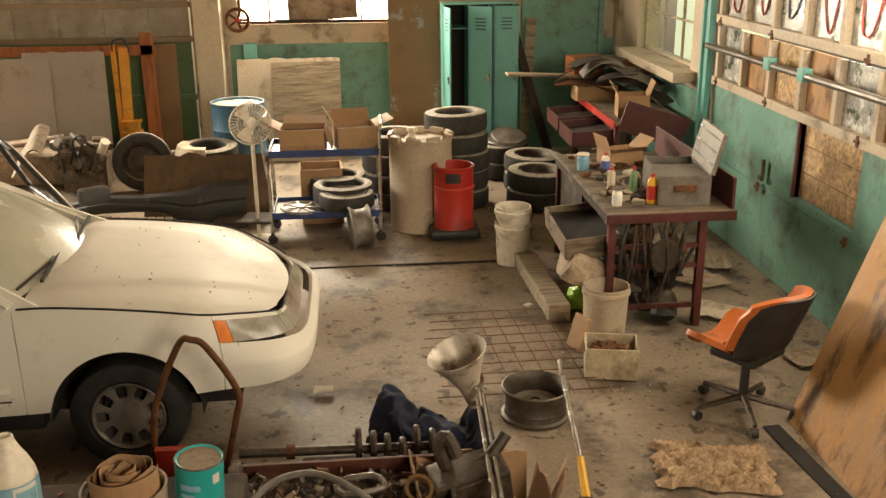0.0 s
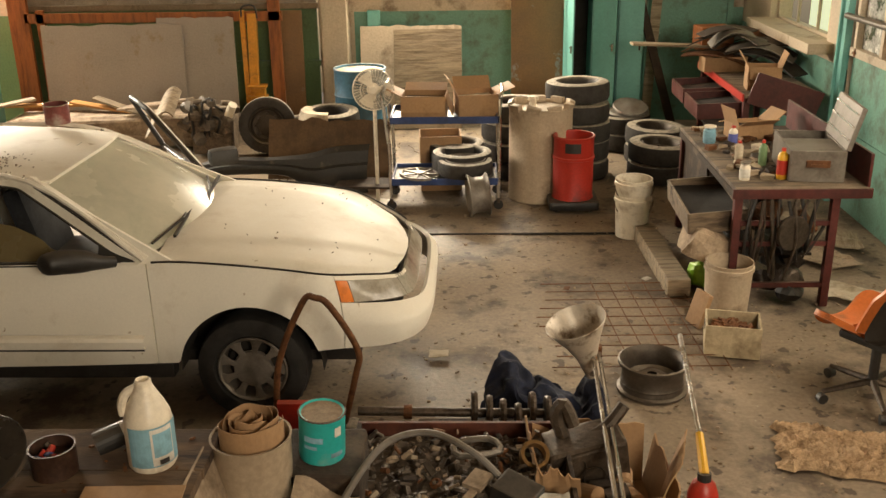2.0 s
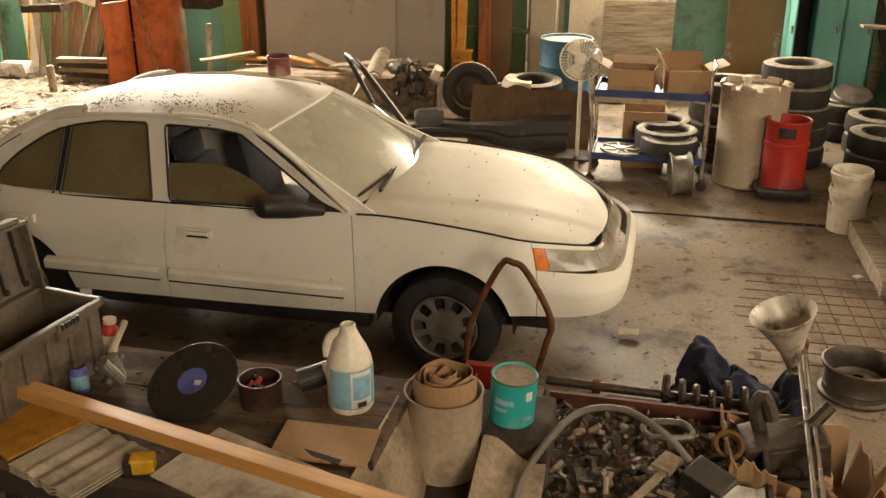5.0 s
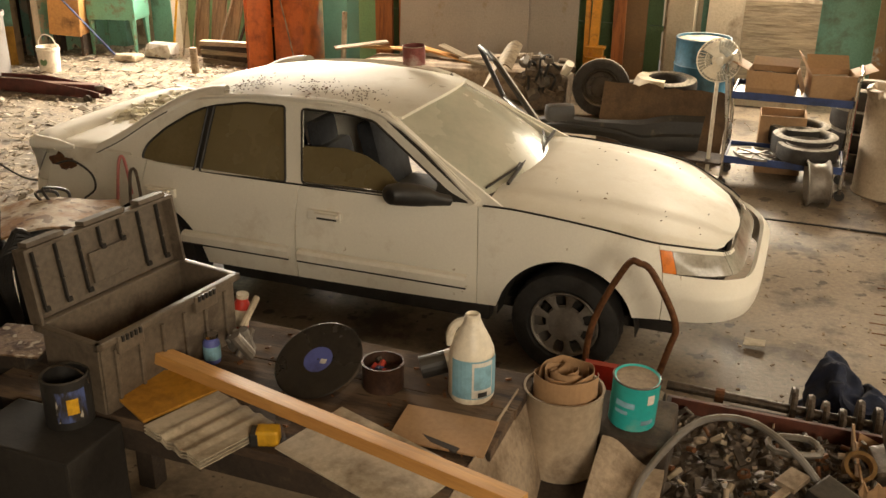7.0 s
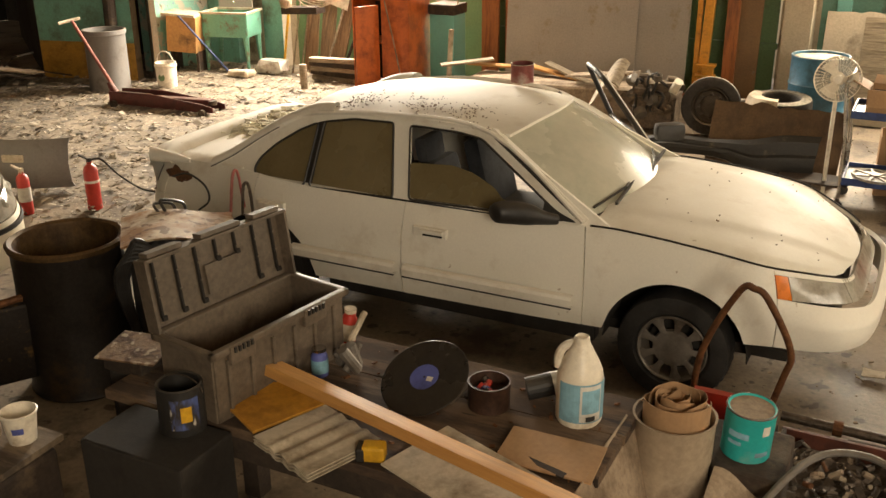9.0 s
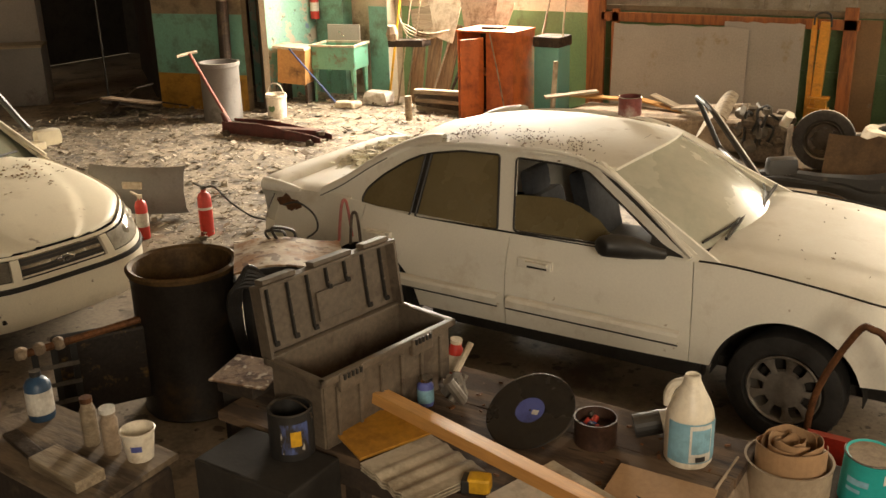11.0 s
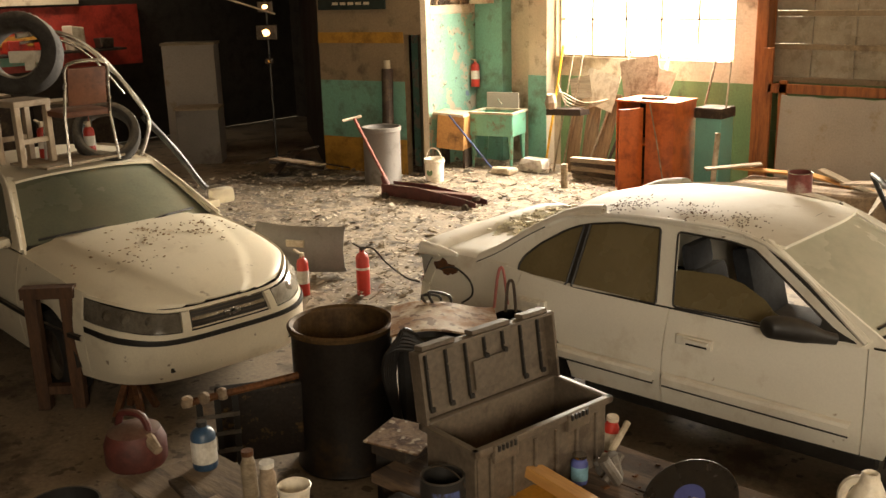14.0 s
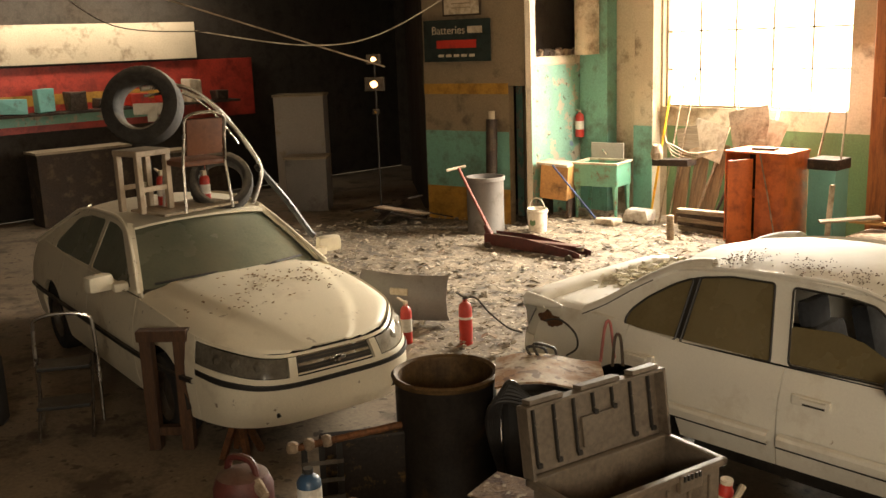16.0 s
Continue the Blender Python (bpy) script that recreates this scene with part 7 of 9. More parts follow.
part("top", box(B(), -0.02, 0, 0.86, 0.52, 0.44, 0.04, (0, 4, 0), bevel=0.008), PAPER, wc)
for x in (-0.2, 0.2):
    part("leg", box(B(), x, 0, 0.16, 0.04, 0.3, 0.32), DARK_WOOD, wc)


def extinguisher(m, label, h=0.46, r=0.062, hose=True):
    e = thing("fire_extinguisher", m, label, "extinguisher")
    part("cylinder", lathe(B(), [(0.0, 0.0), (r, 0.005), (r, h * 0.78), (r * 0.8, h * 0.87), (r * 0.35, h * 0.92), (r * 0.35, h * 0.96), (0, h * 0.96)], 24), RED, e, smooth=True)
    part("label", lathe(B(), [(r + 0.001, h * 0.30), (r + 0.001, h * 0.62)], 24), LABEL_WHITE if not hose else RED, e)
    part("band", lathe(B(), [(r + 0.0016, h * 0.56), (r + 0.0016, h * 0.61)], 24), LABEL_WHITE, e)
    part("valve", box(box(B(), 0, 0, h * 0.98, 0.035, 0.035, 0.05, bevel=0.005), -0.05, 0, h * 1.03, 0.13, 0.022, 0.014, (0, 14, 0)), BLACK if hose else PAPER, e)
    if hose:
        part("hose", tube(B(), smooth_path([(0.02, 0, h), (0.12, 0.03, h * 1.02), (0.22, 0.10, h * 0.72), (0.36, 0.20, h * 0.42), (0.50, 0.24, h * 0.36)], 6), 0.009, 7), BLACK, e)
    return e


extinguisher(pose(-6.66, 5.78, 0), "red fire extinguisher with a black hose on the floor")
extinguisher(pose(-7.12, 5.44, 0), "small red fire extinguisher standing beside the cream car", 0.40, 0.055, False)
extinguisher(pose(-10.47, 11.98, 1.18), "red fire extinguisher hung on the peeling wall", 0.42, 0.07, False)
bp = thing("car_bumper", pose(-7.66, 5.86, 0, 0, 0, 22), "grey plastic bumper cover propped on the floor", "bumper")
part("cover", sheet(B(), [[Vector((x, -0.10 * (1 - (x / 0.5) ** 2) + dy, z)) for x in [-0.5 + 1.0 * i / 14 for i in range(15)]] for dy, z in ((0.03, 0.06), (-0.02, 0.12), (-0.04, 0.30), (0.0, 0.46), (0.05, 0.52))], 0.01), GREY_PLASTIC, bp, smooth=True)
part("slot", box(B(), 0.02, -0.125, 0.36, 0.20, 0.03, 0.07, bevel=0.01), PAPER, bp)
jack = thing("floor_jack", pose(-8.72, 9.05, 0, 0, 0, 3), "long red trolley jack with its handle raised", "jack")
for s in (-1, 1):
    part("side_plate", sheet(B(), [[Vector((x, s * 0.13 + dy, z)) for x, z in row] for dy, row in ((0.0, ((-0.85, 0.05), (-0.85, 0.20), (-0.2, 0.22), (0.6, 0.15), (0.75, 0.12))), (0.0, ((-0.85, 0.04), (-0.6, 0.05), (0.0, 0.05), (0.5, 0.05), (0.75, 0.06))))], 0.012), DARK_RED, jack)
part("lift_arm", box(B(), 0.15, 0, 0.15, 1.0, 0.12, 0.06, (0, -2, 0), bevel=0.01), DARK_RED, jack)
part("saddle", cyl(B(), (0.66, 0, 0.13), (0.66, 0, 0.18), 0.06, seg=16), STEEL, jack)
part("ram", cyl(B(), (-0.8, 0, 0.14), (-0.3, 0, 0.14), 0.05, seg=14), STEEL, jack)
for x in (-0.75, 0.62):
    for s in (-1, 1):
        part("wheel", cyl(B(), (x, s * 0.15, 0.05), (x, s * 0.19, 0.05), 0.05, seg=16), STEEL, jack)
part("handle", tube(B(), [(-0.82, 0, 0.16), (-1.15, 0.05, 0.55), (-1.52, 0.10, 1.02)], 0.022, 10), pbr("faded_red_enamel", (0.36, 0.12, 0.09), 0.5, var=0.25), jack, "faded red handle")
part("handle_grip", tube(B(), [(-1.62, -0.04, 1.0), (-1.50, 0.22, 1.04)], 0.022, 10), PAPER, jack)
part("handle_socket", lathe(B(), [(0.05, 0.0), (0.05, 0.10), (0.03, 0.2)], 14, pose(-0.83, 0, 0.12, 0, -35, 0)), DARK_RED, jack)
b = drum("dustbin", pose(-10.28, 9.62, 0), 0.27, 0.84, GREY_PLASTIC, "grey plastic dustbin by the office wall", hoops=False)
part("rim", lathe(B(), [(0.27, 0.78), (0.29, 0.785), (0.29, 0.84), (0.27, 0.845)], 36), GREY_PLASTIC, b)
tagged(part("standing_tube", tube(B(), [(-10.50, 9.95, 0.0), (-10.55, 10.06, 1.62)], 0.085, 14), DARK_WOOD), "dark cardboard tube standing behind the dustbin", "tube")
part("cap", cyl(B(), (-10.55, 10.06, 1.62), (-10.555, 10.065, 1.74), 0.05, seg=14), PAPER, bpy.data.objects["standing_tube"])
p = pail(pose(-9.70, 10.10, 0), "cream square pail with a raised handle", 0.145, 0.36, WHITE_PLASTIC, GAP_SHADE_BLACK, handle=False)
part("handle", tube(B(), [(0.15 * math.cos(a), 0, 0.34 + 0.17 * math.sin(a)) for a in [math.pi * i / 12 for i in range(13)]], 0.008, 6), WHITE_PLASTIC, p)
part("sticker", lathe(B(), [(0.0, 0.0), (0.05, 0.0)], 18, pose(0.03, -0.1375, 0.17, 86, 0, 12)), GREEN, p)
tagged(part("broom_pole", tube(B(), [(-10.15, 10.95, 0.86), (-9.35, 11.05, 0.06)], 0.014, 8), BLUE_STEEL), "blue-grey broom handle leaning beside the sink", "pole")
tagged(part("rag", crumple(box(B(), -9.20, 11.10, 0.07, 0.36, 0.22, 0.11, bevel=0.04), 0.05, 8), PAPER), "crumpled tan rag at the broom's end", "rag")
tagged(part("plastic_sack", crumple(box(B(), -8.95, 11.55, 0.12, 0.44, 0.28, 0.22, bevel=0.08), 0.07, 6), LABEL_WHITE), "crumpled white and blue sack on the floor", "sack")
tagged(part("stub_post", cyl(B(), (-7.85, 10.75, 0.0), (-7.86, 10.75, 0.36), 0.05, seg=12), GREY_WOOD), "short round wooden post on the floor", "post")
# sign, far glows, cables
ang = math.degrees(math.atan2(OB[1] - OA[1], OB[0] - OA[0]))
sg = thing("wall_sign", pose(-11.20, 10.05, 2.78, 0, 0, ang), "dark green sign with pale lettering and a red line", "sign")
sg.matrix_world = Matrix.Translation((-11.20, 10.05, 2.78)) @ pose(0, 0, 0, 0, 0, ang) @ Matrix.Translation((0, -0.06, 0))
part("board", box(B(), 0, 0, 0, 1.20, 0.03, 0.62, bevel=0.004), pbr("sign_green", (0.012, 0.022, 0.018), 0.85, var=0.2), sg)
txt = bpy.data.curves.new("lettering", "FONT")
txt.body, txt.size, txt.extrude, txt.align_x = "Batteries", 0.17, 0.003, "CENTER"
tx = new("lettering", txt)
tx.parent = sg
tx.matrix_local = pose(-0.14, -0.018, 0.10, 90, 0, 0)
txt.materials.append(PAPER)
part("brand_bar", box(B(), 0.34, -0.018, 0.155, 0.26, 0.006, 0.10), PAPER, sg)
part("red_bar", box(B(), 0.0, -0.018, -0.05, 0.72, 0.006, 0.12), RED, sg)
for k in range(5):
    part("small_bar", box(B(), -0.28 + 0.14 * k, -0.018, -0.22, 0.10, 0.006, 0.04), PAPER, sg)
fp = thing("picture_frame", Matrix.Translation((-11.10, 10.07, 3.32)) @ pose(0, 0, 0, 0, 0, ang) @ Matrix.Translation((0, -0.05, 0)), "pale framed notice above the sign", "notice")
part("frame", box(B(), 0, 0, 0, 0.68, 0.02, 0.36), DARK_WOOD, fp)
part("paper", box(B(), 0, -0.012, 0, 0.62, 0.006, 0.31), PAPER, fp)
for k in range(3):
    part("line", box(B(), 0, -0.017, 0.06 - 0.06 * k, 0.34, 0.004, 0.016), GREY_WOOD, fp)
# made-up post holding spots that imitate reflections far back
wl = thing("work_lamp", pose(-12.02, 9.03, 0, 0, 0, 42), "added post with glowing spots for distant reflections", "lamp")
part("post", cyl(B(), (0, 0.10, 0.0), (0, 0.10, 2.65), 0.016, seg=10), BLACK, wl)
part("foot", cyl(B(), (0, 0.10, 0.0), (0, 0.10, 0.03), 0.22, seg=20), STEEL, wl)
for k, (z, w_) in enumerate(((2.55, 0.10), (2.18, 0.14), (1.76, 0.05))):
    hd = part("lamp_head", box(B(), 0, 0.05, z, w_ * 2.2, 0.08, w_ * 1.5, bevel=0.012), STEEL, wl)
    part("bulb", crumple(lathe(B(), [(0.0, -0.03), (w_ * 0.34, -0.02), (w_ * 0.42, 0.0), (w_ * 0.3, 0.02), (0.0, 0.03)], 14, pose(0, 0.0, z, 90, 0, 0)), 0.02, 12, k), REFLECTION_GLOW if k < 2 else YELLOW_BAND, hd)
for pts, r, mt, lb in (([(-8.9, 3.9, 3.35), (-7.38, 5.54, 2.58)], 0.008, CANVAS, "taut pale rope overhead"), ([(-8.3, 4.15, 2.96), (-7.8, 4.97, 2.80), (-7.35, 5.5, 2.88), (-6.8, 6.2, 3.35)], 0.006, PAPER, "slack pale cable overhead"), ([(-9.1, 3.2, 3.4), (-8.5, 3.5, 3.02), (-8.2, 4.2, 2.95)], 0.005, STEEL, "thin dark wire strung overhead")):
    tagged(part("overhead_cable", tube(B(), smooth_path(pts, 8), r, 6), mt), lb, "cable", "overhead cables")
tagged(part("standpipe", cyl(B(), (-10.32, 12.0, 2.49), (-10.32, 12.0, HIGH), 0.20, seg=24), PAPER), "fat pale duct rising from the ledge", "duct")
for k in range(14):
    o = tagged(part("ledge_junk", crumple(box(B(), 0, 0, 0.05, 0.14, 0.10, 0.10, bevel=0.02), 0.05, 12, k), RNG.choice((DARK_WOOD, STEEL, GREY_WOOD, CANVAS))), "dusty junk lying on the wall ledge", "junk", "ledge junk")
    o.matrix_world = pose(-10.66, 11.0 + 0.09 * k, 2.485, 0, 0, 40 * k)
# solid dark slab stands in for a shaded opening
structure("wall_gap_dark", box(B(), -11.0, 11.6, 3.4, 0.1, 1.8, 1.9), SHADED_WALL, "dark slab for the shaded opening over the ledge", "wall")
# far west shelving and drums in the dark
for k, (x, y, w_, h, mt) in enumerate(((-16.6, 6.2, 1.6, 1.2, DARK_WOOD), (-16.6, 8.2, 1.2, 1.0, STEEL), (-15.2, 9.8, 0.9, 1.9, GREY_BOARD), (-14.2, 9.2, 0.7, 0.9, GREY_PLASTIC))):
    c = thing("dark_cabinet", pose(x, y, 0, 0, 0, 45 if k > 1 else 90), "dusty cabinet standing far back in the dark", "cabinet", "far cabinets")
    part("body", box(B(), 0, 0, h / 2, w_, 0.5, h, bevel=0.01), mt, c)
    part("top", box(B(), 0, 0, h + 0.02, w_ + 0.04, 0.54, 0.04), GREY_WOOD, c)
for k in range(10):
    o = tagged(part("shelf_item", crumple(box(B(), 0, 0, 0, RNG.uniform(0.2, 0.5), 0.3, RNG.uniform(0.15, 0.4), bevel=0.02), 0.04, 6, k), RNG.choice((RED, TEAL_STEEL, PAPER, YELLOW_BAND, STEEL, BLACK))), "dusty item on a shelf by the red wall", "shelf item", "far shelf items")
    o.matrix_world = pose(-17.0, 4.2 + 0.55 * k, 1.84 - min(v.co.z for v in o.data.vertices), 0, 0, 90)
tagged(part("far_shelf", box(B(), -17.05, 6.7, 1.82, 0.5, 5.6, 0.04), DARK_WOOD), "long dark shelf along the red wall", "shelf")
for k in range(7):
    o = tagged(part("board_scrap", box(B(), 0, 0, 0, RNG.uniform(0.5, 1.2), RNG.uniform(0.08, 0.3), 0.02), RNG.choice((DARK_WOOD, CANVAS, GREY_WOOD))), "loose board in a dark heap on the floor", "board", "dark heap boards")
    o.matrix_world = pose(-11.9 + RNG.uniform(-0.5, 0.6), 9.4 + RNG.uniform(-0.6, 0.4), 0.08 + 0.05 * k, RNG.uniform(-8, 8), RNG.uniform(-16, 16), RNG.uniform(0, 180))

# fallen plaster and paper over the floor near the tall window
g = []
for i in range(91):
    row = []
    for j in range(91):
        u, v = i / 90, j / 90
        x, y = -13.2 + 8.2 * u, 4.9 + 7.3 * v
        n1 = noise.noise(Vector((x * 0.9, y * 0.9, 1.0)))
        edge = ease(min(u, 1 - u, v, 1 - v), 0.0, 0.16)
        row.append(Vector((x, y, -0.035 + 0.055 * edge + 0.012 * n1 + 0.008 * noise.noise(Vector((x * 6, y * 6, 0))))))
    g.append(row)
tagged(part("plaster_dust", sheet(B(), g), DEBRIS_FLOOR, None, smooth=True), "pale fallen plaster and dust covering the floor", "debris", "", "stuff")
verts, faces = [], []
for k in range(4200):
    x, y = RNG.uniform(-12.6, -5.4), RNG.uniform(5.2, 11.9)
    s = abs(RNG.gauss(0, 0.020)) + 0.006
    m_ = pose(x, y, 0.030 + RNG.uniform(0, 0.03), RNG.uniform(-25, 25), RNG.uniform(-25, 25), RNG.uniform(0, 360))
    i0 = len(verts)
    q = [Vector((-s, -s * 0.6, 0)), Vector((s * RNG.uniform(0.5, 1), -s * 0.5, 0)), Vector((s, s * 0.6, 0)), Vector((-s * RNG.uniform(0.4, 1), s * 0.7, 0))]
    verts += [tuple(m_ @ v) for v in q] + [tuple(m_ @ (v + Vector((0, 0, 0.006)))) for v in q]
    faces += [[i0 + a for a in f] for f in ((0, 3, 2, 1), (4, 5, 6, 7), (0, 1, 5, 4), (1, 2, 6, 5), (2, 3, 7, 6), (3, 0, 4, 7))]
me = bpy.data.meshes.new("plaster_flakes")
me.from_pydata(verts, [], faces)
FLAKE = pbr("plaster_flakes", (0.50, 0.44, 0.34), 0.9, var=0.3, bump=0.2)
nt = FLAKE.node_tree
geo = nt.nodes.new("ShaderNodeNewGeometry")
rmp = nt.nodes.new("ShaderNodeValToRGB")
rmp.color_ramp.elements[0].color, rmp.color_ramp.elements[1].color = (0.15, 0.115, 0.078, 1), (0.40, 0.34, 0.255, 1)
rmp.color_ramp.elements[0].position = 0.2
nt.links.new(geo.outputs["Random Per Island"], rmp.inputs[0])
nt.links.new(rmp.outputs[0], nt.nodes["Principled BSDF"].inputs["Base Color"])
me.materials.append(FLAKE)
tagged(new("plaster_flakes", me), "flakes of fallen paint and plaster on the floor", "debris", "", "stuff")
# crumbled foam on the white car's boot
bm = B()
for k in range(700):
    x, y = RNG.gauss(-4.72, 0.20), RNG.gauss(5.85, 0.22)
    s = RNG.uniform(0.014, 0.046)
    if not (-5.0 < x < -4.35 and 5.3 < y < 6.35):
        continue
    box(bm, x, y, 0.975 + RNG.uniform(0, 0.05) * math.exp(-((x + 4.72) / 0.25) ** 2), s * 1.6, s, s * 0.4, (RNG.uniform(-18, 18), RNG.uniform(-18, 18), RNG.uniform(0, 180)))
tagged(part("foam_crumbs", bm, pbr("pale_foam", (0.86, 0.80, 0.62), 0.9, var=0.2)), "heap of pale broken foam on the boot lid", "foam", "", "stuff")
tn = thing("tin_can", pose(-2.72, 6.05, 1.43, 2, 0, 0), "rusty red tin can standing on the car roof", "tin")
part("body", lathe(B(), [(0.0, 0.0), (0.078, 0.0), (0.078, 0.125), (0.072, 0.125), (0.07, 0.05), (0.0, 0.05)], 28), pbr("rusty_red_tin", (0.22, 0.06, 0.05), 0.45, 0.3, var=0.35, stain=(0.40, 0.33, 0.28), amount=0.42), tn, smooth=True)
part("rim", lathe(B(), [(0.079 + 0.003 * math.cos(a), 0.125 + 0.003 * math.sin(a)) for a in [k * math.pi / 3 for k in range(6)]], 28, close=True), CHROME, tn)

# ---- on and round the cream car ----
RZ = 1.475
rc = thing("dining_chair", pose(-7.84, 3.78, RZ, 0, 0, -92), "metal-framed chair with brown vinyl on the car roof", "chair")
part("seat", box(B(), 0, 0, 0.40, 0.42, 0.40, 0.05, bevel=0.018), BROWN_VINYL, rc, smooth=True)
part("backrest", box(B(), 0, 0.24, 0.62, 0.32, 0.03, 0.30, (-10, 0, 0), bevel=0.012), BROWN_VINYL, rc, smooth=True)
part("back_frame", tube(B(), smooth_path([(-0.19, 0.20, 0.40), (-0.18, 0.24, 0.62), (-0.15, 0.28, 0.80), (0.15, 0.28, 0.80), (0.18, 0.24, 0.62), (0.19, 0.20, 0.40)], 5), 0.014, 8), CHROME, rc)
for x, y in ((-0.19, -0.18), (0.19, -0.18), (-0.19, 0.20), (0.19, 0.20)):
    part("leg", tube(B(), [(x, y, 0.40), (x * 1.12, y * 1.15, 0.0)], 0.013, 8), CHROME, rc)
st = thing("stool", pose(-8.06, 3.42, RZ, 0, 0, 10), "old cream wooden stool on the car roof", "stool")
part("seat", box(B(), 0, 0, 0.50, 0.34, 0.34, 0.05, bevel=0.01), BEIGE, st)
for x in (-0.14, 0.14):
    for y in (-0.14, 0.14):
        part("leg", box(B(), x, y, 0.24, 0.05, 0.05, 0.48, bevel=0.006), BEIGE, st)
    part("stretcher", box(B(), x, 0, 0.20, 0.03, 0.26, 0.04), BEIGE, st)
tyre(pose(-8.02, 3.46, RZ + 0.88, 74, 0, 46), "tyre propped upright on a stool on the car roof", "", 0.33, 0.21)
tagged(part("wood_block", box(box(B(), 0, 0, 0, 0.32, 0.04, 0.09), 0, -0.02, -0.07, 0.08, 0.03, 0.07), WHITE_PLASTIC), "pale wooden block wedged in the tyre", "block").matrix_world = pose(-7.92, 3.50, RZ + 0.86, 0, 0, 46)
tyre(pose(-7.98, 4.10, RZ + 0.16, 60, 0, 60), "tyre lying tilted under a chair on the roof", "", 0.28, 0.18)
tagged(part("roof_board", box(B(), -7.95, 3.72, RZ + 0.003, 0.50, 0.75, 0.02, (0, 0, 8)), GREY_WOOD), "thin board lying on the car roof", "board")
tagged(part("trim_hoop", tube(tube(B(), smooth_path([(-7.95, 3.42, 2.50), (-7.9, 3.75, 2.50), (-7.9, 4.05, 2.32), (-7.9, 4.30, 2.02), (-7.9, 4.46, 1.75), (-7.88, 4.42, 1.58), (-7.86, 4.33, 1.43)], 6), 0.022, 8), smooth_path([(-7.98, 3.46, 2.44), (-7.93, 3.78, 2.44), (-7.93, 4.05, 2.26), (-7.93, 4.28, 1.97)], 6), 0.012, 6), CHROME, None, smooth=True), "bent chrome and black door trim arching off the roof", "trim")
tagged(part("trim_strip", tube(B(), smooth_path([(-7.95, 4.45, 1.75), (-7.9, 4.70, 1.42), (-7.9, 4.92, 1.10), (-7.88, 4.98, 1.02)], 6), 0.03, 8), BLACK, None, smooth=True), "dark curved trim strip hanging beside the car", "trim")
for x, y, s in ((-8.15, 3.62, 0.8), (-8.0, 3.95, 0.7)):
    extinguisher(pose(x, y, RZ + 0.005), "small red extinguisher standing on the car roof", 0.30 * s + 0.05, 0.045, False)
sl = thing("step_stool", pose(-7.55, 2.42, 0, 0, 0, 60), "folding step stool with a chrome hoop handle", "step stool")
part("hoop", tube(B(), smooth_path([(-0.22, 0, 0.0), (-0.22, 0, 0.70), (-0.16, 0, 0.86), (0.16, 0, 0.86), (0.22, 0, 0.70), (0.22, 0, 0.0)], 5), 0.015, 8), CHROME, sl)
for z, y in ((0.50, -0.06), (0.25, -0.22)):
    part("step", box(B(), 0, y, z, 0.38, 0.24, 0.03, bevel=0.008), BLACK, sl)
for x in (-0.19, 0.19):
    part("leg", tube(B(), [(x, -0.35, 0.0), (x, -0.02, 0.55)], 0.012, 8), STEEL, sl)
TRESTLE_WOOD = pbr("brown_oiled_timber", (0.085, 0.04, 0.018), 0.7, var=0.4, scale=5, stretch=(3, 3, 0.4))
sh_ = thing("saw_horse", pose(-6.52, 2.74, 0, 0, 0, 45), "brown timber trestle frame beside the car", "trestle")
for x in (-0.12, 0.12):
    part("post", box(B(), x, 0, 0.41, 0.085, 0.09, 0.82, bevel=0.005), TRESTLE_WOOD, sh_)
part("top_rail", box(B(), 0, 0, 0.85, 0.36, 0.10, 0.08, bevel=0.005), TRESTLE_WOOD, sh_)
part("low_rail", box(B(), 0, 0, 0.14, 0.30, 0.07, 0.06), TRESTLE_WOOD, sh_)
js = thing("axle_stand", pose(-6.04, 3.02, 0, 0, 0, 30), "rusty axle stand under the bumper", "axle stand")
part("column", box(B(), 0, 0, 0.24, 0.05, 0.05, 0.28), RUST, js)
part("saddle", box(box(B(), 0, 0, 0.40, 0.12, 0.05, 0.025), 0.05, 0, 0.42, 0.02, 0.05, 0.03), RUST, js)
for x, y in ((-1, -1), (-1, 1), (1, -1), (1, 1)):
    part("leg", box(B(), x * 0.06, y * 0.06, 0.14, 0.04, 0.04, 0.30, (y * 16, -x * 16, 0)), RUST, js)
lm = thing("scrap_mower", pose(-7.95, 1.75, 0, 0, 0, 20), "dark machine scrap standing in the shade", "machine")
part("body", crumple(box(B(), 0, 0, 0.35, 0.5, 0.4, 0.6, bevel=0.06), 0.06, 5), BLACK, lm)
part("bar", tube(B(), [(-0.2, -0.2, 0.55), (0.3, -0.25, 0.75)], 0.02, 8), STEEL, lm)
# ---- things: the near table and its surroundings ----
TZ = 0.90
tt = thing("work_table", pose(0, 0, 0), "oil-soaked plank table crowded with junk", "table")
for k in range(3):
    y0 = 2.31 + 0.28 * k
    part("plank", box(B(), -1.98 + 0.02 * (k % 2), y0 + 0.138, TZ - 0.02, 1.86 + 0.05 * (k % 3), 0.275, 0.04, bevel=0.004), TABLE_WOOD, tt)
part("apron", box(B(), -1.98, 2.36, TZ - 0.10, 1.80, 0.03, 0.12), DARK_WOOD, tt)
part("apron", box(B(), -1.98, 3.09, TZ - 0.10, 1.80, 0.03, 0.12), DARK_WOOD, tt)
for x in (-2.8, -1.14):
    for y in (2.43, 3.03):
        part("leg", box(B(), x, y, 0.43, 0.09, 0.09, 0.86, bevel=0.005), DARK_WOOD, tt)
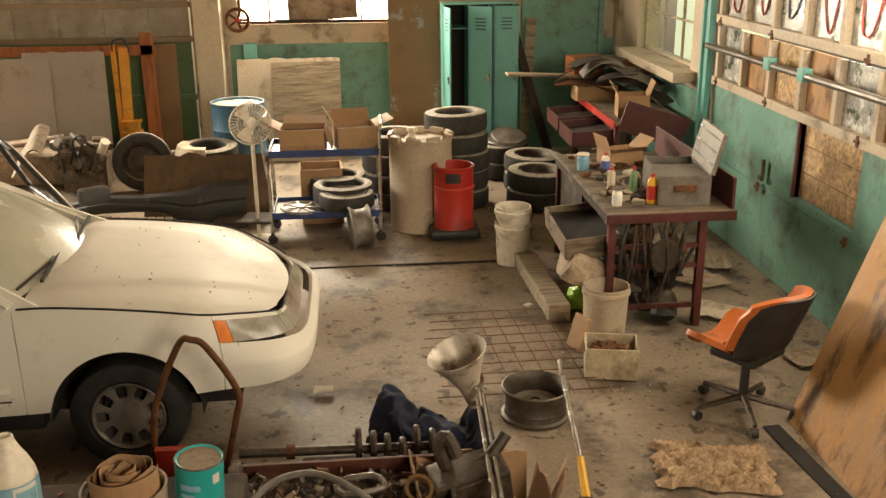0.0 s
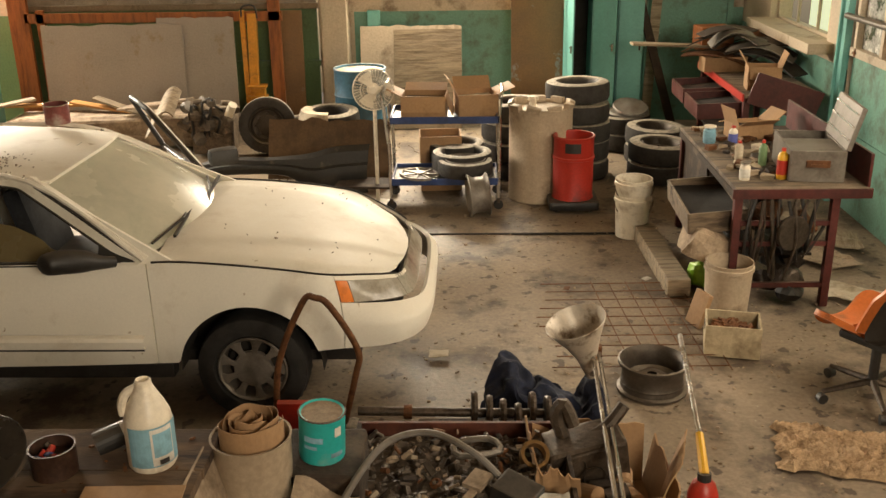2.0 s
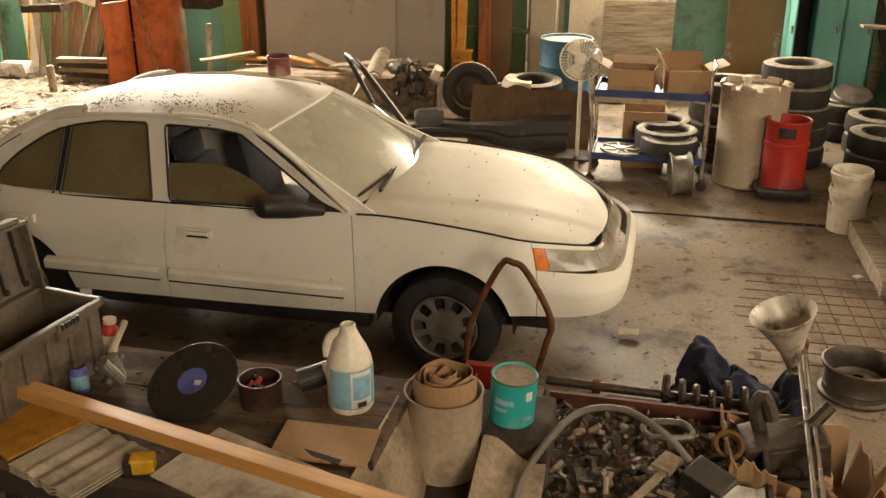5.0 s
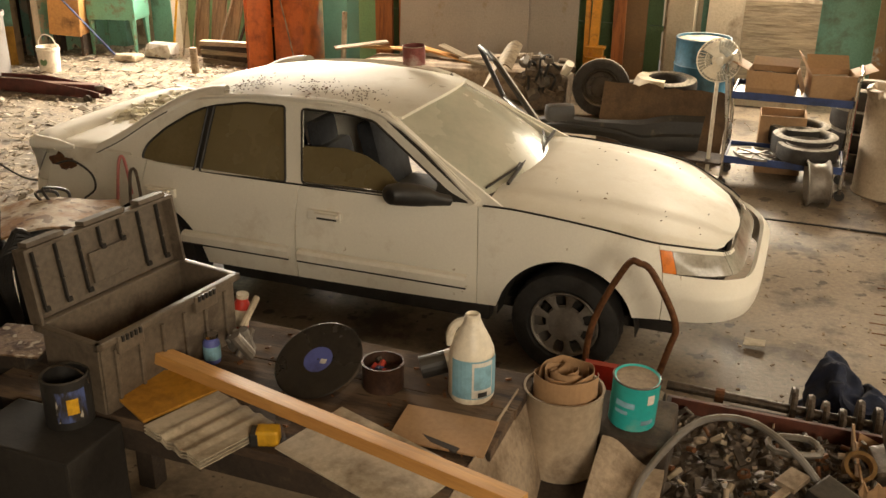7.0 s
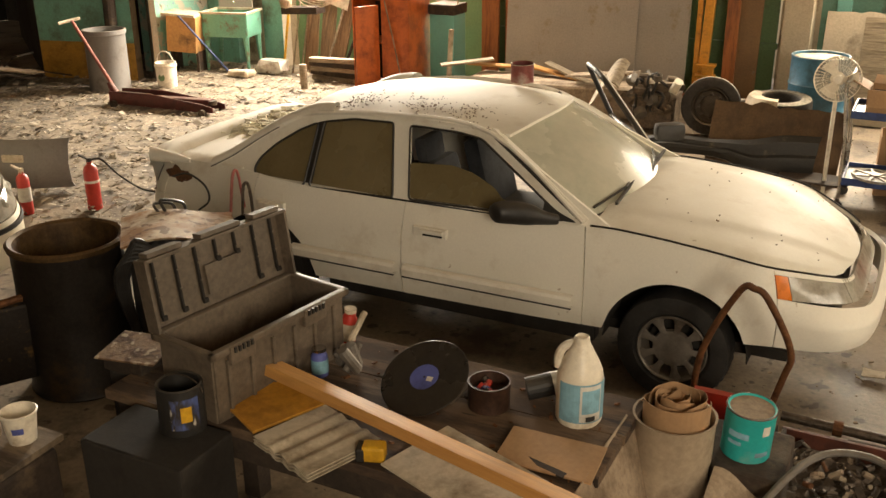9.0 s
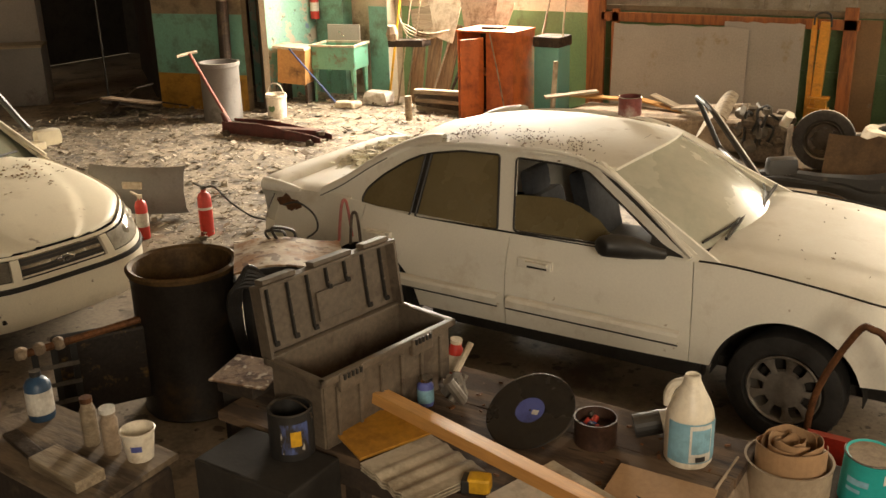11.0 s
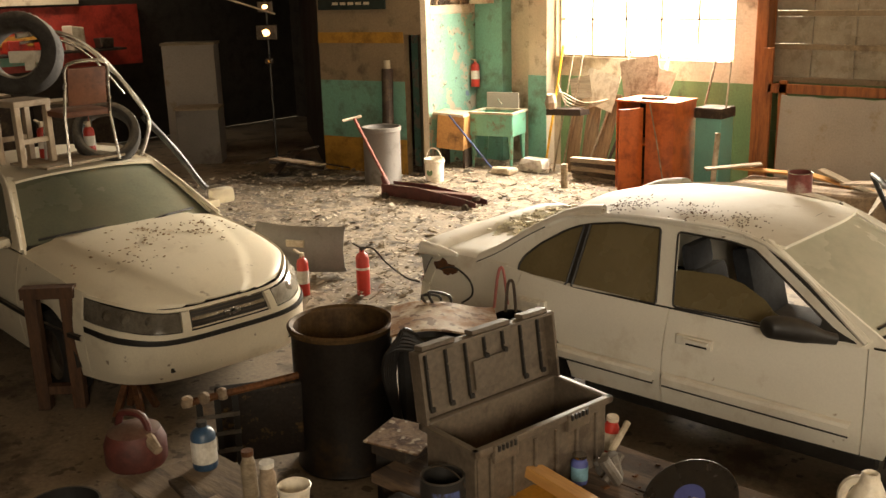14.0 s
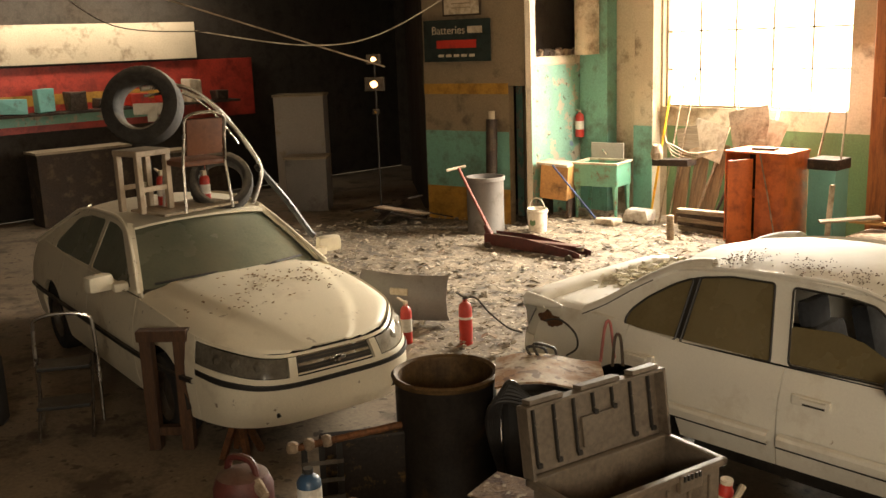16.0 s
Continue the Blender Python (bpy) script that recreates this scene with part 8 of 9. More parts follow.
jug = thing("bleach_jug", pose(-1.19, 2.92, TZ, 0, 0, 25) @ Matrix.Scale(1.10, 4), "yellowed white plastic jug with a blue label", "jug")
part("body", lathe(B(), [(0.0, 0.0), (0.070, 0.0), (0.077, 0.012), (0.077, 0.155), (0.072, 0.185), (0.058, 0.22), (0.042, 0.25), (0.031, 0.275), (0.026, 0.285), (0.026, 0.295), (0.0, 0.295)], 28), WHITE_PLASTIC, jug, smooth=True)
part("cap", lathe(B(), [(0.027, 0.283), (0.025, 0.300), (0.021, 0.304), (0.019, 0.298), (0.0, 0.29)], 18), WHITE_PLASTIC, jug)
part("handle", tube(B(), smooth_path([(-0.022, 0.012, 0.272), (-0.052, 0.018, 0.258), (-0.070, 0.018, 0.225), (-0.070, 0.015, 0.185)], 5), 0.015, 8), WHITE_PLASTIC, jug, smooth=True)
lb = part("label", sheet(B(), [[Vector((0.0785 * math.cos(a), 0.0785 * math.sin(a), z)) for z in (0.025, 0.165)] for a in [radians(-150 + 10 * i) for i in range(15)]]), LABEL_PALE, jug)
part("label_panel", sheet(B(), [[Vector((0.0795 * math.cos(a), 0.0795 * math.sin(a), z)) for z in (0.03, 0.16)] for a in [radians(-95 + 8 * i) for i in range(8)]]), LABEL_WHITE, lb)
part("label_block", sheet(B(), [[Vector((0.0802 * math.cos(a), 0.0802 * math.sin(a), z)) for z in (0.06, 0.145)] for a in [radians(-90 + 8 * i) for i in range(7)]]), LABEL_PALE, lb)
part("bar_strip", sheet(B(), [[Vector((0.0808 * math.cos(a), 0.0808 * math.sin(a), z)) for z in (0.032, 0.05)] for a in [radians(-80 + 6 * i) for i in range(5)]]), BLACK, lb)
rec = thing("vinyl_record", pose(-1.76, 2.80, TZ + 0.09, 28, -6, 0) @ Matrix.Scale(1.15, 4), "black vinyl record with a blue label, propped on junk", "record")
part("disc", lathe(B(), [(0.004, 0.0015)] + [(0.05 + 0.10 * k / 20, 0.0015 + (0.0006 if k % 2 else 0)) for k in range(21)] + [(0.152, 0.0), (0.150, -0.0015), (0.004, -0.0015)], 64), VINYL, rec, smooth=True)
part("label", lathe(B(), [(0.004, 0.0025), (0.05, 0.0025)], 32), LABEL_BLUE, rec)
part("label_patch", box(B(), 0.022, -0.006, 0.0034, 0.022, 0.018, 0.0006), LABEL_WHITE, rec)
tagged(part("rag", crumple(box(B(), -1.76, 2.86, TZ + 0.035, 0.24, 0.16, 0.06, bevel=0.02), 0.02, 12), DARK_WOOD), "oily rag under the record", "rag")
tin = thing("tin_can", pose(-1.52, 2.86, TZ), "rusty open tin holding small parts", "tin")
part("body", lathe(B(), [(0.0, 0.0), (0.078, 0.0), (0.08, 0.10), (0.082, 0.104), (0.074, 0.104), (0.072, 0.06), (0.0, 0.058)], 28), pbr("dark_rusted_tin", (0.055, 0.028, 0.018), 0.5, 0.3, var=0.45, scale=9), tin, smooth=True)
for k in range(9):
    part("bolt", cyl(B(), (RNG.uniform(-0.05, 0.05), RNG.uniform(-0.05, 0.05), 0.06), (RNG.uniform(-0.05, 0.05), RNG.uniform(-0.05, 0.05), 0.085), 0.012, seg=6), RNG.choice((RED, STEEL, BLUE_STEEL)), tin)
lt = thing("spray_can", pose(-1.36, 3.02, TZ + 0.045, 0, 78, 30), "black and white tube lying on the table", "tube")
part("body", cyl(B(), (0, 0, -0.07), (0, 0, 0.03), 0.045, seg=20), BLACK, lt)
part("sleeve", cyl(B(), (0, 0, 0.03), (0, 0, 0.11), 0.045, seg=20), LABEL_WHITE, lt)
# long softwood stud across the junk
stud = tagged(part("timber_stud", box(B(), 0, 0, 0, 1.62, 0.089, 0.042, bevel=0.003), WOOD), "clean pale softwood stud lying across the table", "timber")
stud.matrix_world = pose(-1.60, 2.44, TZ + 0.088, -14, 1.5, -11.5)
pb = tagged(part("ochre_board", box(B(), 0, 0, 0, 0.47, 0.31, 0.012, bevel=0.002), pbr("ochre_board", (0.55, 0.26, 0.03), 0.5, var=0.2)), "ochre-faced board under the stud", "board")
pb.matrix_world = pose(-2.31, 2.52, TZ + 0.042, 2, 2, -26)
wbd = thing("panel_stack", pose(-1.94, 2.34, TZ, 0, 0, -20), "stack of pale ribbed wall panels", "panels")
for k in range(3):
    part("panel", sheet(B(), [[Vector((0.32 * (i / 24 - 0.5), 0.31 * (j / 6 - 0.5), 0.012 + 0.013 * k + 0.006 * (math.sin(i * 1.1) if 0.25 < i / 24 < 0.8 else 0))) for j in range(7)] for i in range(25)], 0.004), PAPER, wbd, smooth=True)
for x, y, sx, sy, rz, mt, lb_ in ((-1.36, 2.39, 0.56, 0.32, -18, PAPER, "pale flat panel lying on the table"), (-1.19, 2.64, 0.34, 0.22, 4, CARDBOARD, "brown hardboard offcut on the table"), (-1.23, 2.57, 0.26, 0.03, -12, DARK_WOOD, "dark thin strip on the table"), (-2.95, 2.55, 0.26, 0.24, 14, pbr("flaking_brown_plate", (0.20, 0.12, 0.06), 0.85, var=0.4, scale=9, bump=0.6, stain=(0.07, 0.035, 0.018), amount=0.48, stain_scale=9, spots=(((0.42, 0.33, 0.22), 22.0, 0.40),)), "rusty plate crusted with flakes")):
    tagged(part("flat_panel", box(B(), 0, 0, 0, sx, sy, 0.008, bevel=0.002), mt), lb_, "panel").matrix_world = pose(x, y, TZ + 0.012 if x > -2.9 else TZ + 0.06, 1, 1.5, rz)
tagged(part("block", box(B(), -2.95, 2.55, TZ + 0.02, 0.2, 0.2, 0.06), DARK_WOOD), "dark block under the rusty plate", "block")
tm = thing("tape_measure", pose(-1.72, 2.36, TZ + 0.035, 0, 0, 20), "yellow and black tape measure", "tape measure")
part("case", box(B(), 0, 0, 0, 0.08, 0.06, 0.06, bevel=0.012), YELLOW, tm)
part("grip", box(B(), -0.045, 0, -0.005, 0.03, 0.062, 0.05, bevel=0.006), BLACK, tm)
for m, r, h, mt, cp, lb_, nk, bd in ((pose(-2.22, 2.78, TZ), 0.033, 0.12, LABEL_BLUE, CHROME, "blue drink can on the table", 0.8, LABEL_PALE), (pose(-2.27, 3.06, TZ, 0, 8, 0), 0.033, 0.17, RED, PAPER, "red and cream spray can", 0.7, PAPER)):
    bottle(m, r, h, mt, cp, lb_, nk, bd, "drink_can")
# two added stands, coloured near black to pass for shade
tagged(part("can_crate", box(B(), -2.50, 2.15, 0.449, 0.46, 0.28, 0.898, bevel=0.012), GAP_SHADE_BLACK), "added shade-black crate under the black paint can", "crate")
tagged(part("plate_crate", box(B(), -2.98, 2.56, 0.445, 0.12, 0.20, 0.888, bevel=0.012), GAP_SHADE_BLACK), "added shade-black crate under the rusty plate", "crate")
tagged(part("steel_chest", box(B(), -1.75, 2.05, 0.24, 1.00, 0.42, 0.48, bevel=0.02), pbr("dark_green_steel", (0.012, 0.028, 0.020), 0.55, var=0.4)), "dark green steel chest before the table", "chest")
pc = thing("paint_can", pose(-2.45, 2.24, TZ), "black paint can streaked with drips", "paint can")
part("body", lathe(B(), [(0.0, 0.0), (0.083, 0.0), (0.083, 0.18), (0.078, 0.185), (0.072, 0.18), (0.072, 0.10), (0.0, 0.10)], 28), BLACK, pc, smooth=True)
part("label", sheet(B(), [[Vector((0.0845 * math.cos(a), 0.0845 * math.sin(a), z)) for z in (0.03, 0.15)] for a in [radians(-75 + 9 * i) for i in range(9)]]), pbr("streaked_blue_label", (0.07, 0.10, 0.26), 0.55, var=0.3, stain=(0.03, 0.024, 0.02), amount=0.47, stain_scale=16, stretch=(1, 1, 0.3), spots=(((0.55, 0.50, 0.42), 30.0, 0.38),)), pc)
part("label_patch", sheet(B(), [[Vector((0.0852 * math.cos(a), 0.0852 * math.sin(a), z)) for z in (0.06, 0.12)] for a in [radians(-50 + 9 * i) for i in range(4)]]), YELLOW, pc)
part("bail", tube(B(), [(0.088 * math.cos(a), 0.02, 0.15 + 0.05 * math.sin(a)) for a in [math.pi * i / 10 for i in range(11)]], 0.003, 5), STEEL, pc)
cb = thing("carburettor", pose(-2.13, 2.86, TZ + 0.02, 0, 0, 30), "small pale alloy carburettor with a lever", "carburettor")
for k in range(7):
    part("casting", crumple(cyl(B(), (RNG.uniform(-0.05, 0.05), RNG.uniform(-0.05, 0.05), 0.0), (RNG.uniform(-0.06, 0.06), RNG.uniform(-0.05, 0.05), RNG.uniform(0.05, 0.11)), RNG.uniform(0.015, 0.035), seg=10), 0.006, 25, k), RIM_GREY, cb)
part("lever", tube(B(), [(0.0, 0.05, 0.08), (0.06, 0.16, 0.16)], 0.014, 8), PAPER, cb)
bm = B()
for k in range(150):
    x, y = RNG.uniform(-2.85, -1.08), RNG.uniform(2.36, 3.1)
    s = RNG.uniform(0.004, 0.014)
    box(bm, x, y, TZ + 0.004, s * 1.7, s, s * 0.6, (RNG.uniform(-20, 20), RNG.uniform(-20, 20), RNG.uniform(0, 180)))
tagged(part("table_grit", bm, RUST), "crumbs and flakes on the greasy table", "grit", "", "stuff")

# grey plastic toolbox, lid up
bx = thing("toolbox", pose(-2.43, 2.665, TZ, 0, 0, 81.0), "large grey plastic toolbox with its ribbed lid up", "toolbox")
L, D, Hh = 0.68, 0.28, 0.29
for nm, x, y, sx, sy in (("side", 0, -D / 2, L, 0.014), ("side", 0, D / 2, L, 0.014), ("end", -L / 2, 0, 0.014, D), ("end", L / 2, 0, 0.014, D)):
    part(nm, box(B(), x, y, Hh / 2, sx, sy, Hh, bevel=0.004), TOOL_PLASTIC, bx)
part("floor", box(B(), 0, 0, 0.01, L - 0.02, D - 0.02, 0.012), GAP_SHADE_BLACK, bx)
for y in (-D / 2 - 0.012, D / 2 + 0.012):
    part("lip", box(B(), 0, y, Hh - 0.012, L + 0.05, 0.026, 0.028, bevel=0.005), TOOL_PLASTIC, bx)
for x in (-L / 2 - 0.012, L / 2 + 0.012):
    part("lip", box(B(), x, 0, Hh - 0.012, 0.026, D + 0.05, 0.028, bevel=0.005), TOOL_PLASTIC, bx)
for k in range(6):
    part("rib", box(B(), -L / 2 + 0.06 + 0.112 * k, -D / 2 - 0.010, Hh * 0.43, 0.014, 0.016, Hh * 0.8, bevel=0.003), TOOL_PLASTIC, bx)
for x in (-0.22, 0.16):
    lt_ = part("latch", box(B(), x, -D / 2 - 0.022, Hh - 0.035, 0.12, 0.022, 0.07, bevel=0.006), TOOL_PLASTIC, bx)
    for k in range(5):
        part("latch_tooth", box(B(), x - 0.04 + 0.02 * k, -D / 2 - 0.035, Hh - 0.012, 0.009, 0.010, 0.022), BLACK, lt_)
lid = part("lid", box(B(), 0, 0.012, 0.135, L + 0.03, 0.014, 0.28, bevel=0.004), TOOL_PLASTIC, bx)
lid.matrix_local = pose(0, D / 2 + 0.03, Hh, -8, 0, 0)
for x in (-L / 2 - 0.01, L / 2 + 0.01):
    part("lid_edge", box(B(), x, -0.02, 0.135, 0.014, 0.06, 0.28, bevel=0.003), TOOL_PLASTIC, lid)
part("lid_edge", box(B(), 0, -0.02, 0.27, L + 0.03, 0.06, 0.014, bevel=0.003), TOOL_PLASTIC, lid)
for k in range(7):
    # slots beside thin ribs, broken by small clips
    x = -L / 2 + 0.045 + 0.099 * k
    low = 0.03 if k not in (3, 4) else 0.17
    part("lid_slot", box(B(), x, 0.0, (0.265 + low) / 2, 0.009, 0.018, 0.265 - low, bevel=0.002), GAP_SHADE_BLACK, lid)
    for z in (low, 0.115, 0.19):
        if z >= low:
            part("lid_clip", box(B(), x + 0.004, -0.008, z, 0.020 if z == low else 0.012, 0.012, 0.018 if z == low else 0.005), GAP_SHADE_BLACK if z == low else TOOL_PLASTIC, lid)
for x, w_ in ((-0.25, 0.16), (0.02, 0.20), (0.26, 0.14)):
    part("lid_tab", box(B(), x, -0.012, 0.286, w_, 0.05, 0.018, bevel=0.003), TOOL_PLASTIC, lid)
part("lid_plate", box(B(), 0.015, -0.006, 0.105, 0.17, 0.014, 0.12, bevel=0.004), TOOL_PLASTIC, lid)

# oil drum and the machine behind it
od = drum("oil_drum", pose(-4.40, 3.50, 0), 0.30, 0.88, pbr("blackened_drum", (0.022, 0.017, 0.013), 0.45, 0.3, var=0.45, scale=3, stain=(0.075, 0.042, 0.015), amount=0.38), "soot-black open oil drum with a rusty rim", hoops=False, rim=OCHRE_RUST)
part("liner", lathe(B(), [(0.275, 0.87), (0.27, 0.70), (0.24, 0.62), (0.0, 0.60)], 36), OCHRE_RUST, od)
gn = thing("generator", pose(-3.86, 3.82, 0, 0, 0, 44), "dusty machine with a rust-stained white cover panel", "machine")
part("cover", sheet(B(), [[Vector((0.62 * (i / 12 - 0.5), 0.50 * (j / 10 - 0.5), 0.93 + 0.03 * math.sin(i * 0.4))) for j in range(11)] for i in range(13)], 0.012), pbr("rust_stained_white_panel", (0.62, 0.53, 0.39), 0.75, var=0.25, stain=(0.34, 0.17, 0.065), amount=0.50, stain_scale=3.2, sharp=0.14, spots=(((0.13, 0.055, 0.02), 14.0, 0.43),)), gn, smooth=True)
part("body", crumple(box(B(), 0, 0, 0.46, 0.55, 0.44, 0.86, bevel=0.04), 0.03, 6), BLACK, gn)
for k in range(6):
    part("hose", tube(B(), smooth_path([(-0.16 + 0.02 * k, -0.24, 0.90 - 0.02 * k), (-0.24 - 0.01 * k, -0.28, 0.96 - 0.02 * k), (-0.30 - 0.01 * k, -0.26, 0.70), (-0.26, -0.20, 0.30)], 6), 0.018, 8), BLACK, gn)
for k in range(2):
    part("lead", tube(B(), smooth_path([(0.04 * k - 0.1, 0.20, 0.955), (0.04 * k - 0.12, 0.26, 0.99 + 0.02 * (k % 3)), (0.06 * k - 0.02, 0.29, 0.97), (0.05 * k, 0.26, 0.90)], 6), 0.009, 6), (BLACK, BLACK, RUST, BLACK, CANVAS)[k], gn)
part("clamp", tube(B(), smooth_path([(0.30, 0.12, 0.94), (0.33, 0.16, 1.14), (0.36, 0.16, 1.16), (0.38, 0.12, 0.96)], 5), 0.009, 6), pbr("faded_pink_handle", (0.45, 0.14, 0.12), 0.5, var=0.2), gn, "faded red clamp handle")
part("clamp", tube(B(), smooth_path([(0.36, 0.04, 0.94), (0.38, 0.08, 1.10), (0.41, 0.08, 1.10), (0.42, 0.04, 0.94)], 5), 0.009, 6), STEEL, gn)
tagged(part("yellow_case", box(B(), -3.30, 3.62, 0.80, 0.20, 0.14, 0.10, (0, 0, 20), bevel=0.01), YELLOW_BAND), "dirty yellow tool case behind the toolbox", "case")
tagged(part("case_stand", crumple(box(B(), -3.30, 3.60, 0.37, 0.34, 0.30, 0.74, bevel=0.03), 0.03, 5), DARK_WOOD), "dark crate standing behind the table", "crate")
ht = thing("engine_cradle", pose(-4.62, 2.98, 0, 0, 0, 58), "rust-flaked black iron frame with pale knobs", "frame")
part("back_plate", crumple(box(B(), 0.05, 0.02, 0.36, 0.52, 0.10, 0.46, bevel=0.02), 0.02, 8), pbr("charred_iron", (0.03, 0.022, 0.016), 0.7, 0.3, var=0.5, stain=(0.20, 0.11, 0.03), amount=0.38, stain_scale=9), ht)
part("top_bar", tube(B(), [(-0.35, -0.10, 0.58), (0.36, 0.02, 0.62)], 0.022, 8), RUST, ht)
for x in (-0.30, -0.20, -0.10):
    part("upright", box(B(), x, -0.08, 0.30, 0.035, 0.02, 0.56), BLACK, ht)
for k in range(4):
    part("slat", box(B(), -0.2, -0.085, 0.14 + 0.11 * k, 0.24, 0.012, 0.025), TOOLBOX_GREY, ht)
for x, y, z in ((-0.36, -0.10, 0.58), (-0.27, -0.087, 0.585), (-0.17, -0.07, 0.59)):
    part("knob", crumple(lathe(B(), [(0.0, -0.03), (0.03, -0.02), (0.036, 0.0), (0.03, 0.03), (0.0, 0.04)], 12, pose(x, y, z)), 0.008, 20), CANVAS, ht)

# small side board with bottles
tray = tagged(part("side_board", slab(B(), [(-3.75, 1.66), (-3.62, 2.06), (-2.86, 2.05), (-2.84, 1.62)], 0.835, 0.86), BENCH_TOP), "worn pale-edged board crowded with bottles", "board")
tagged(part("side_stand", box(B(), -3.25, 1.84, 0.41, 0.8, 0.34, 0.84, bevel=0.02), DARK_WOOD), "dark crate carrying the side board", "crate")
SZ = 0.861
for m, r, h, mt, cp, lb_, nk, bd in ((pose(-3.55, 1.96, SZ), 0.052, 0.21, pbr("dark_blue_enamel", (0.035, 0.08, 0.15), 0.4, var=0.2), BLACK, "blue gas bottle with a pale label", 0.35, LABEL_WHITE), (pose(-3.20, 1.93, SZ), 0.031, 0.20, GREY_WOOD, RUST, "rusty spray can on the board", 0.7, None), (pose(-3.08, 1.93, SZ), 0.032, 0.19, CANVAS, LABEL_WHITE, "spray can with a white cap", 0.85, None)):
    bottle(m, r, h, mt, cp, lb_, nk, bd, "spray_can")
cup = thing("plastic_cup", pose(-2.96, 1.96, SZ), "clouded white plastic tub with a blue mark", "cup")
part("body", lathe(B(), [(0.0, 0.0), (0.048, 0.0), (0.062, 0.115), (0.067, 0.118), (0.062, 0.122), (0.045, 0.006), (0.0, 0.005)], 28), WHITE_PLASTIC, cup, smooth=True)
part("mark", sheet(B(), [[Vector(((0.057 + 0.0125 * (z - 0.05) / 0.1) * math.cos(a), (0.057 + 0.0125 * (z - 0.05) / 0.1) * math.sin(a), z)) for z in (0.05, 0.075)] for a in [radians(-70 + 8 * i) for i in range(6)]]), LABEL_BLUE, cup)
rcn = thing("fuel_can", pose(-3.82, 1.80, SZ, 0, 0, 20), "dusty dark-red plastic fuel can", "fuel can")
part("body", lathe(B(), [(0.0, 0.0), (0.12, 0.0), (0.13, 0.02), (0.13, 0.10), (0.11, 0.15), (0.04, 0.18), (0.0, 0.18)], 26), pbr("dusty_maroon_plastic", (0.09, 0.022, 0.016), 0.6, var=0.3, dust=0.5), rcn, smooth=True)
part("handle", tube(B(), smooth_path([(-0.08, 0, 0.16), (-0.05, 0, 0.22), (0.05, 0, 0.22), (0.08, 0, 0.15)], 5), 0.016, 8), DARK_RED, rcn, smooth=True)
part("spout", tube(B(), [(0.09, -0.02, 0.13), (0.16, -0.05, 0.10)], [0.03, 0.02], 10), CANVAS, rcn)
tagged(part("machete_tool", box(B(), -3.35, 1.76, SZ + 0.015, 0.36, 0.06, 0.02, (0, 0, -12), bevel=0.004), STEEL), "flat steel tool lying on the board", "tool")
tagged(part("block", box(B(), -3.10, 1.74, SZ + 0.025, 0.30, 0.12, 0.045, (0, 0, -4), bevel=0.004), GREY_WOOD), "small wooden block on the board", "block")
bk = pail(pose(-4.05, 1.55, 0.32), "black bucket below the side board", 0.16, 0.36, BLACK, GAP_SHADE_BLACK)
tagged(part("bucket_stand", box(B(), -4.05, 1.55, 0.155, 0.4, 0.4, 0.31, bevel=0.02), DARK_WOOD), "dark crate under a bucket", "crate")

# rolled paper in a fibre pail, teal can, canvas
pr = thing("paper_roll_pail", pose(-0.88, 3.10, 0.56), "tan fibre pail stuffed with rolled brown paper", "pail")
part("pail", lathe(B(), [(0.0, 0.0), (0.140, 0.0), (0.150, 0.34), (0.154, 0.345), (0.145, 0.345), (0.138, 0.25), (0.0, 0.24)], 36), BEIGE, pr, smooth=True)
spiral = []
for k in range(200):
    a = k * 0.16
    spiral.append((0.028 + 0.0031 * a + 0.002 * math.sin(a * 2.3), a))
g = []
for r, a in spiral:
    g.append([Vector((r * math.cos(a), r * math.sin(a), z + 0.02 * noise.noise(Vector((r * 20, a, 1))))) for z in (0.20, 0.30, 0.41 + 0.015 * math.sin(a * 1.3))])
part("paper_roll", sheet(B(), g, 0.0015), CARDBOARD, pr, "rolled brown paper")
tc = thing("paint_can", pose(-0.64, 3.24, 0.735, 2, 3, 0), "teal labelled can with a dusty lid", "paint can")
part("body", lathe(B(), [(0.0, 0.0), (0.088, 0.0), (0.09, 0.004), (0.09, 0.185), (0.093, 0.19), (0.088, 0.196), (0.08, 0.19), (0.0, 0.188)], 32), TEAL_CAN, tc, smooth=True)
for k, (a0, a1, z0, z1) in enumerate(((-130, -80, 0.10, 0.125), (-130, -95, 0.07, 0.085), (-60, -25, 0.03, 0.05), (-50, -30, 0.12, 0.16))):
    part("label_bar", sheet(B(), [[Vector((0.0908 * math.cos(a), 0.0908 * math.sin(a), z)) for z in (z0, z1)] for a in [radians(a0 + (a1 - a0) * i / 6) for i in range(7)]]), LABEL_PALE if k < 3 else LABEL_WHITE, tc)
part("lid", lathe(B(), [(0.086, 0.194), (0.083, 0.190), (0.0, 0.1905)], 32), CANVAS, tc, "dusty brown lid", smooth=True)
part("rim", lathe(B(), [(0.090 + 0.004 * math.cos(a), 0.193 + 0.004 * math.sin(a)) for a in [k * math.pi / 3 for k in range(6)]], 32, close=True), STEEL, tc)
tagged(part("can_stand", crumple(box(B(), -0.66, 3.26, 0.365, 0.36, 0.36, 0.73, bevel=0.02), 0.015, 5), DARK_WOOD), "dark crate under the teal can", "crate")
tagged(part("pail_stand", box(B(), -0.90, 2.95, 0.28, 0.34, 0.5, 0.555, bevel=0.02), DARK_WOOD), "dark crate under the paper pail", "crate")
g = []
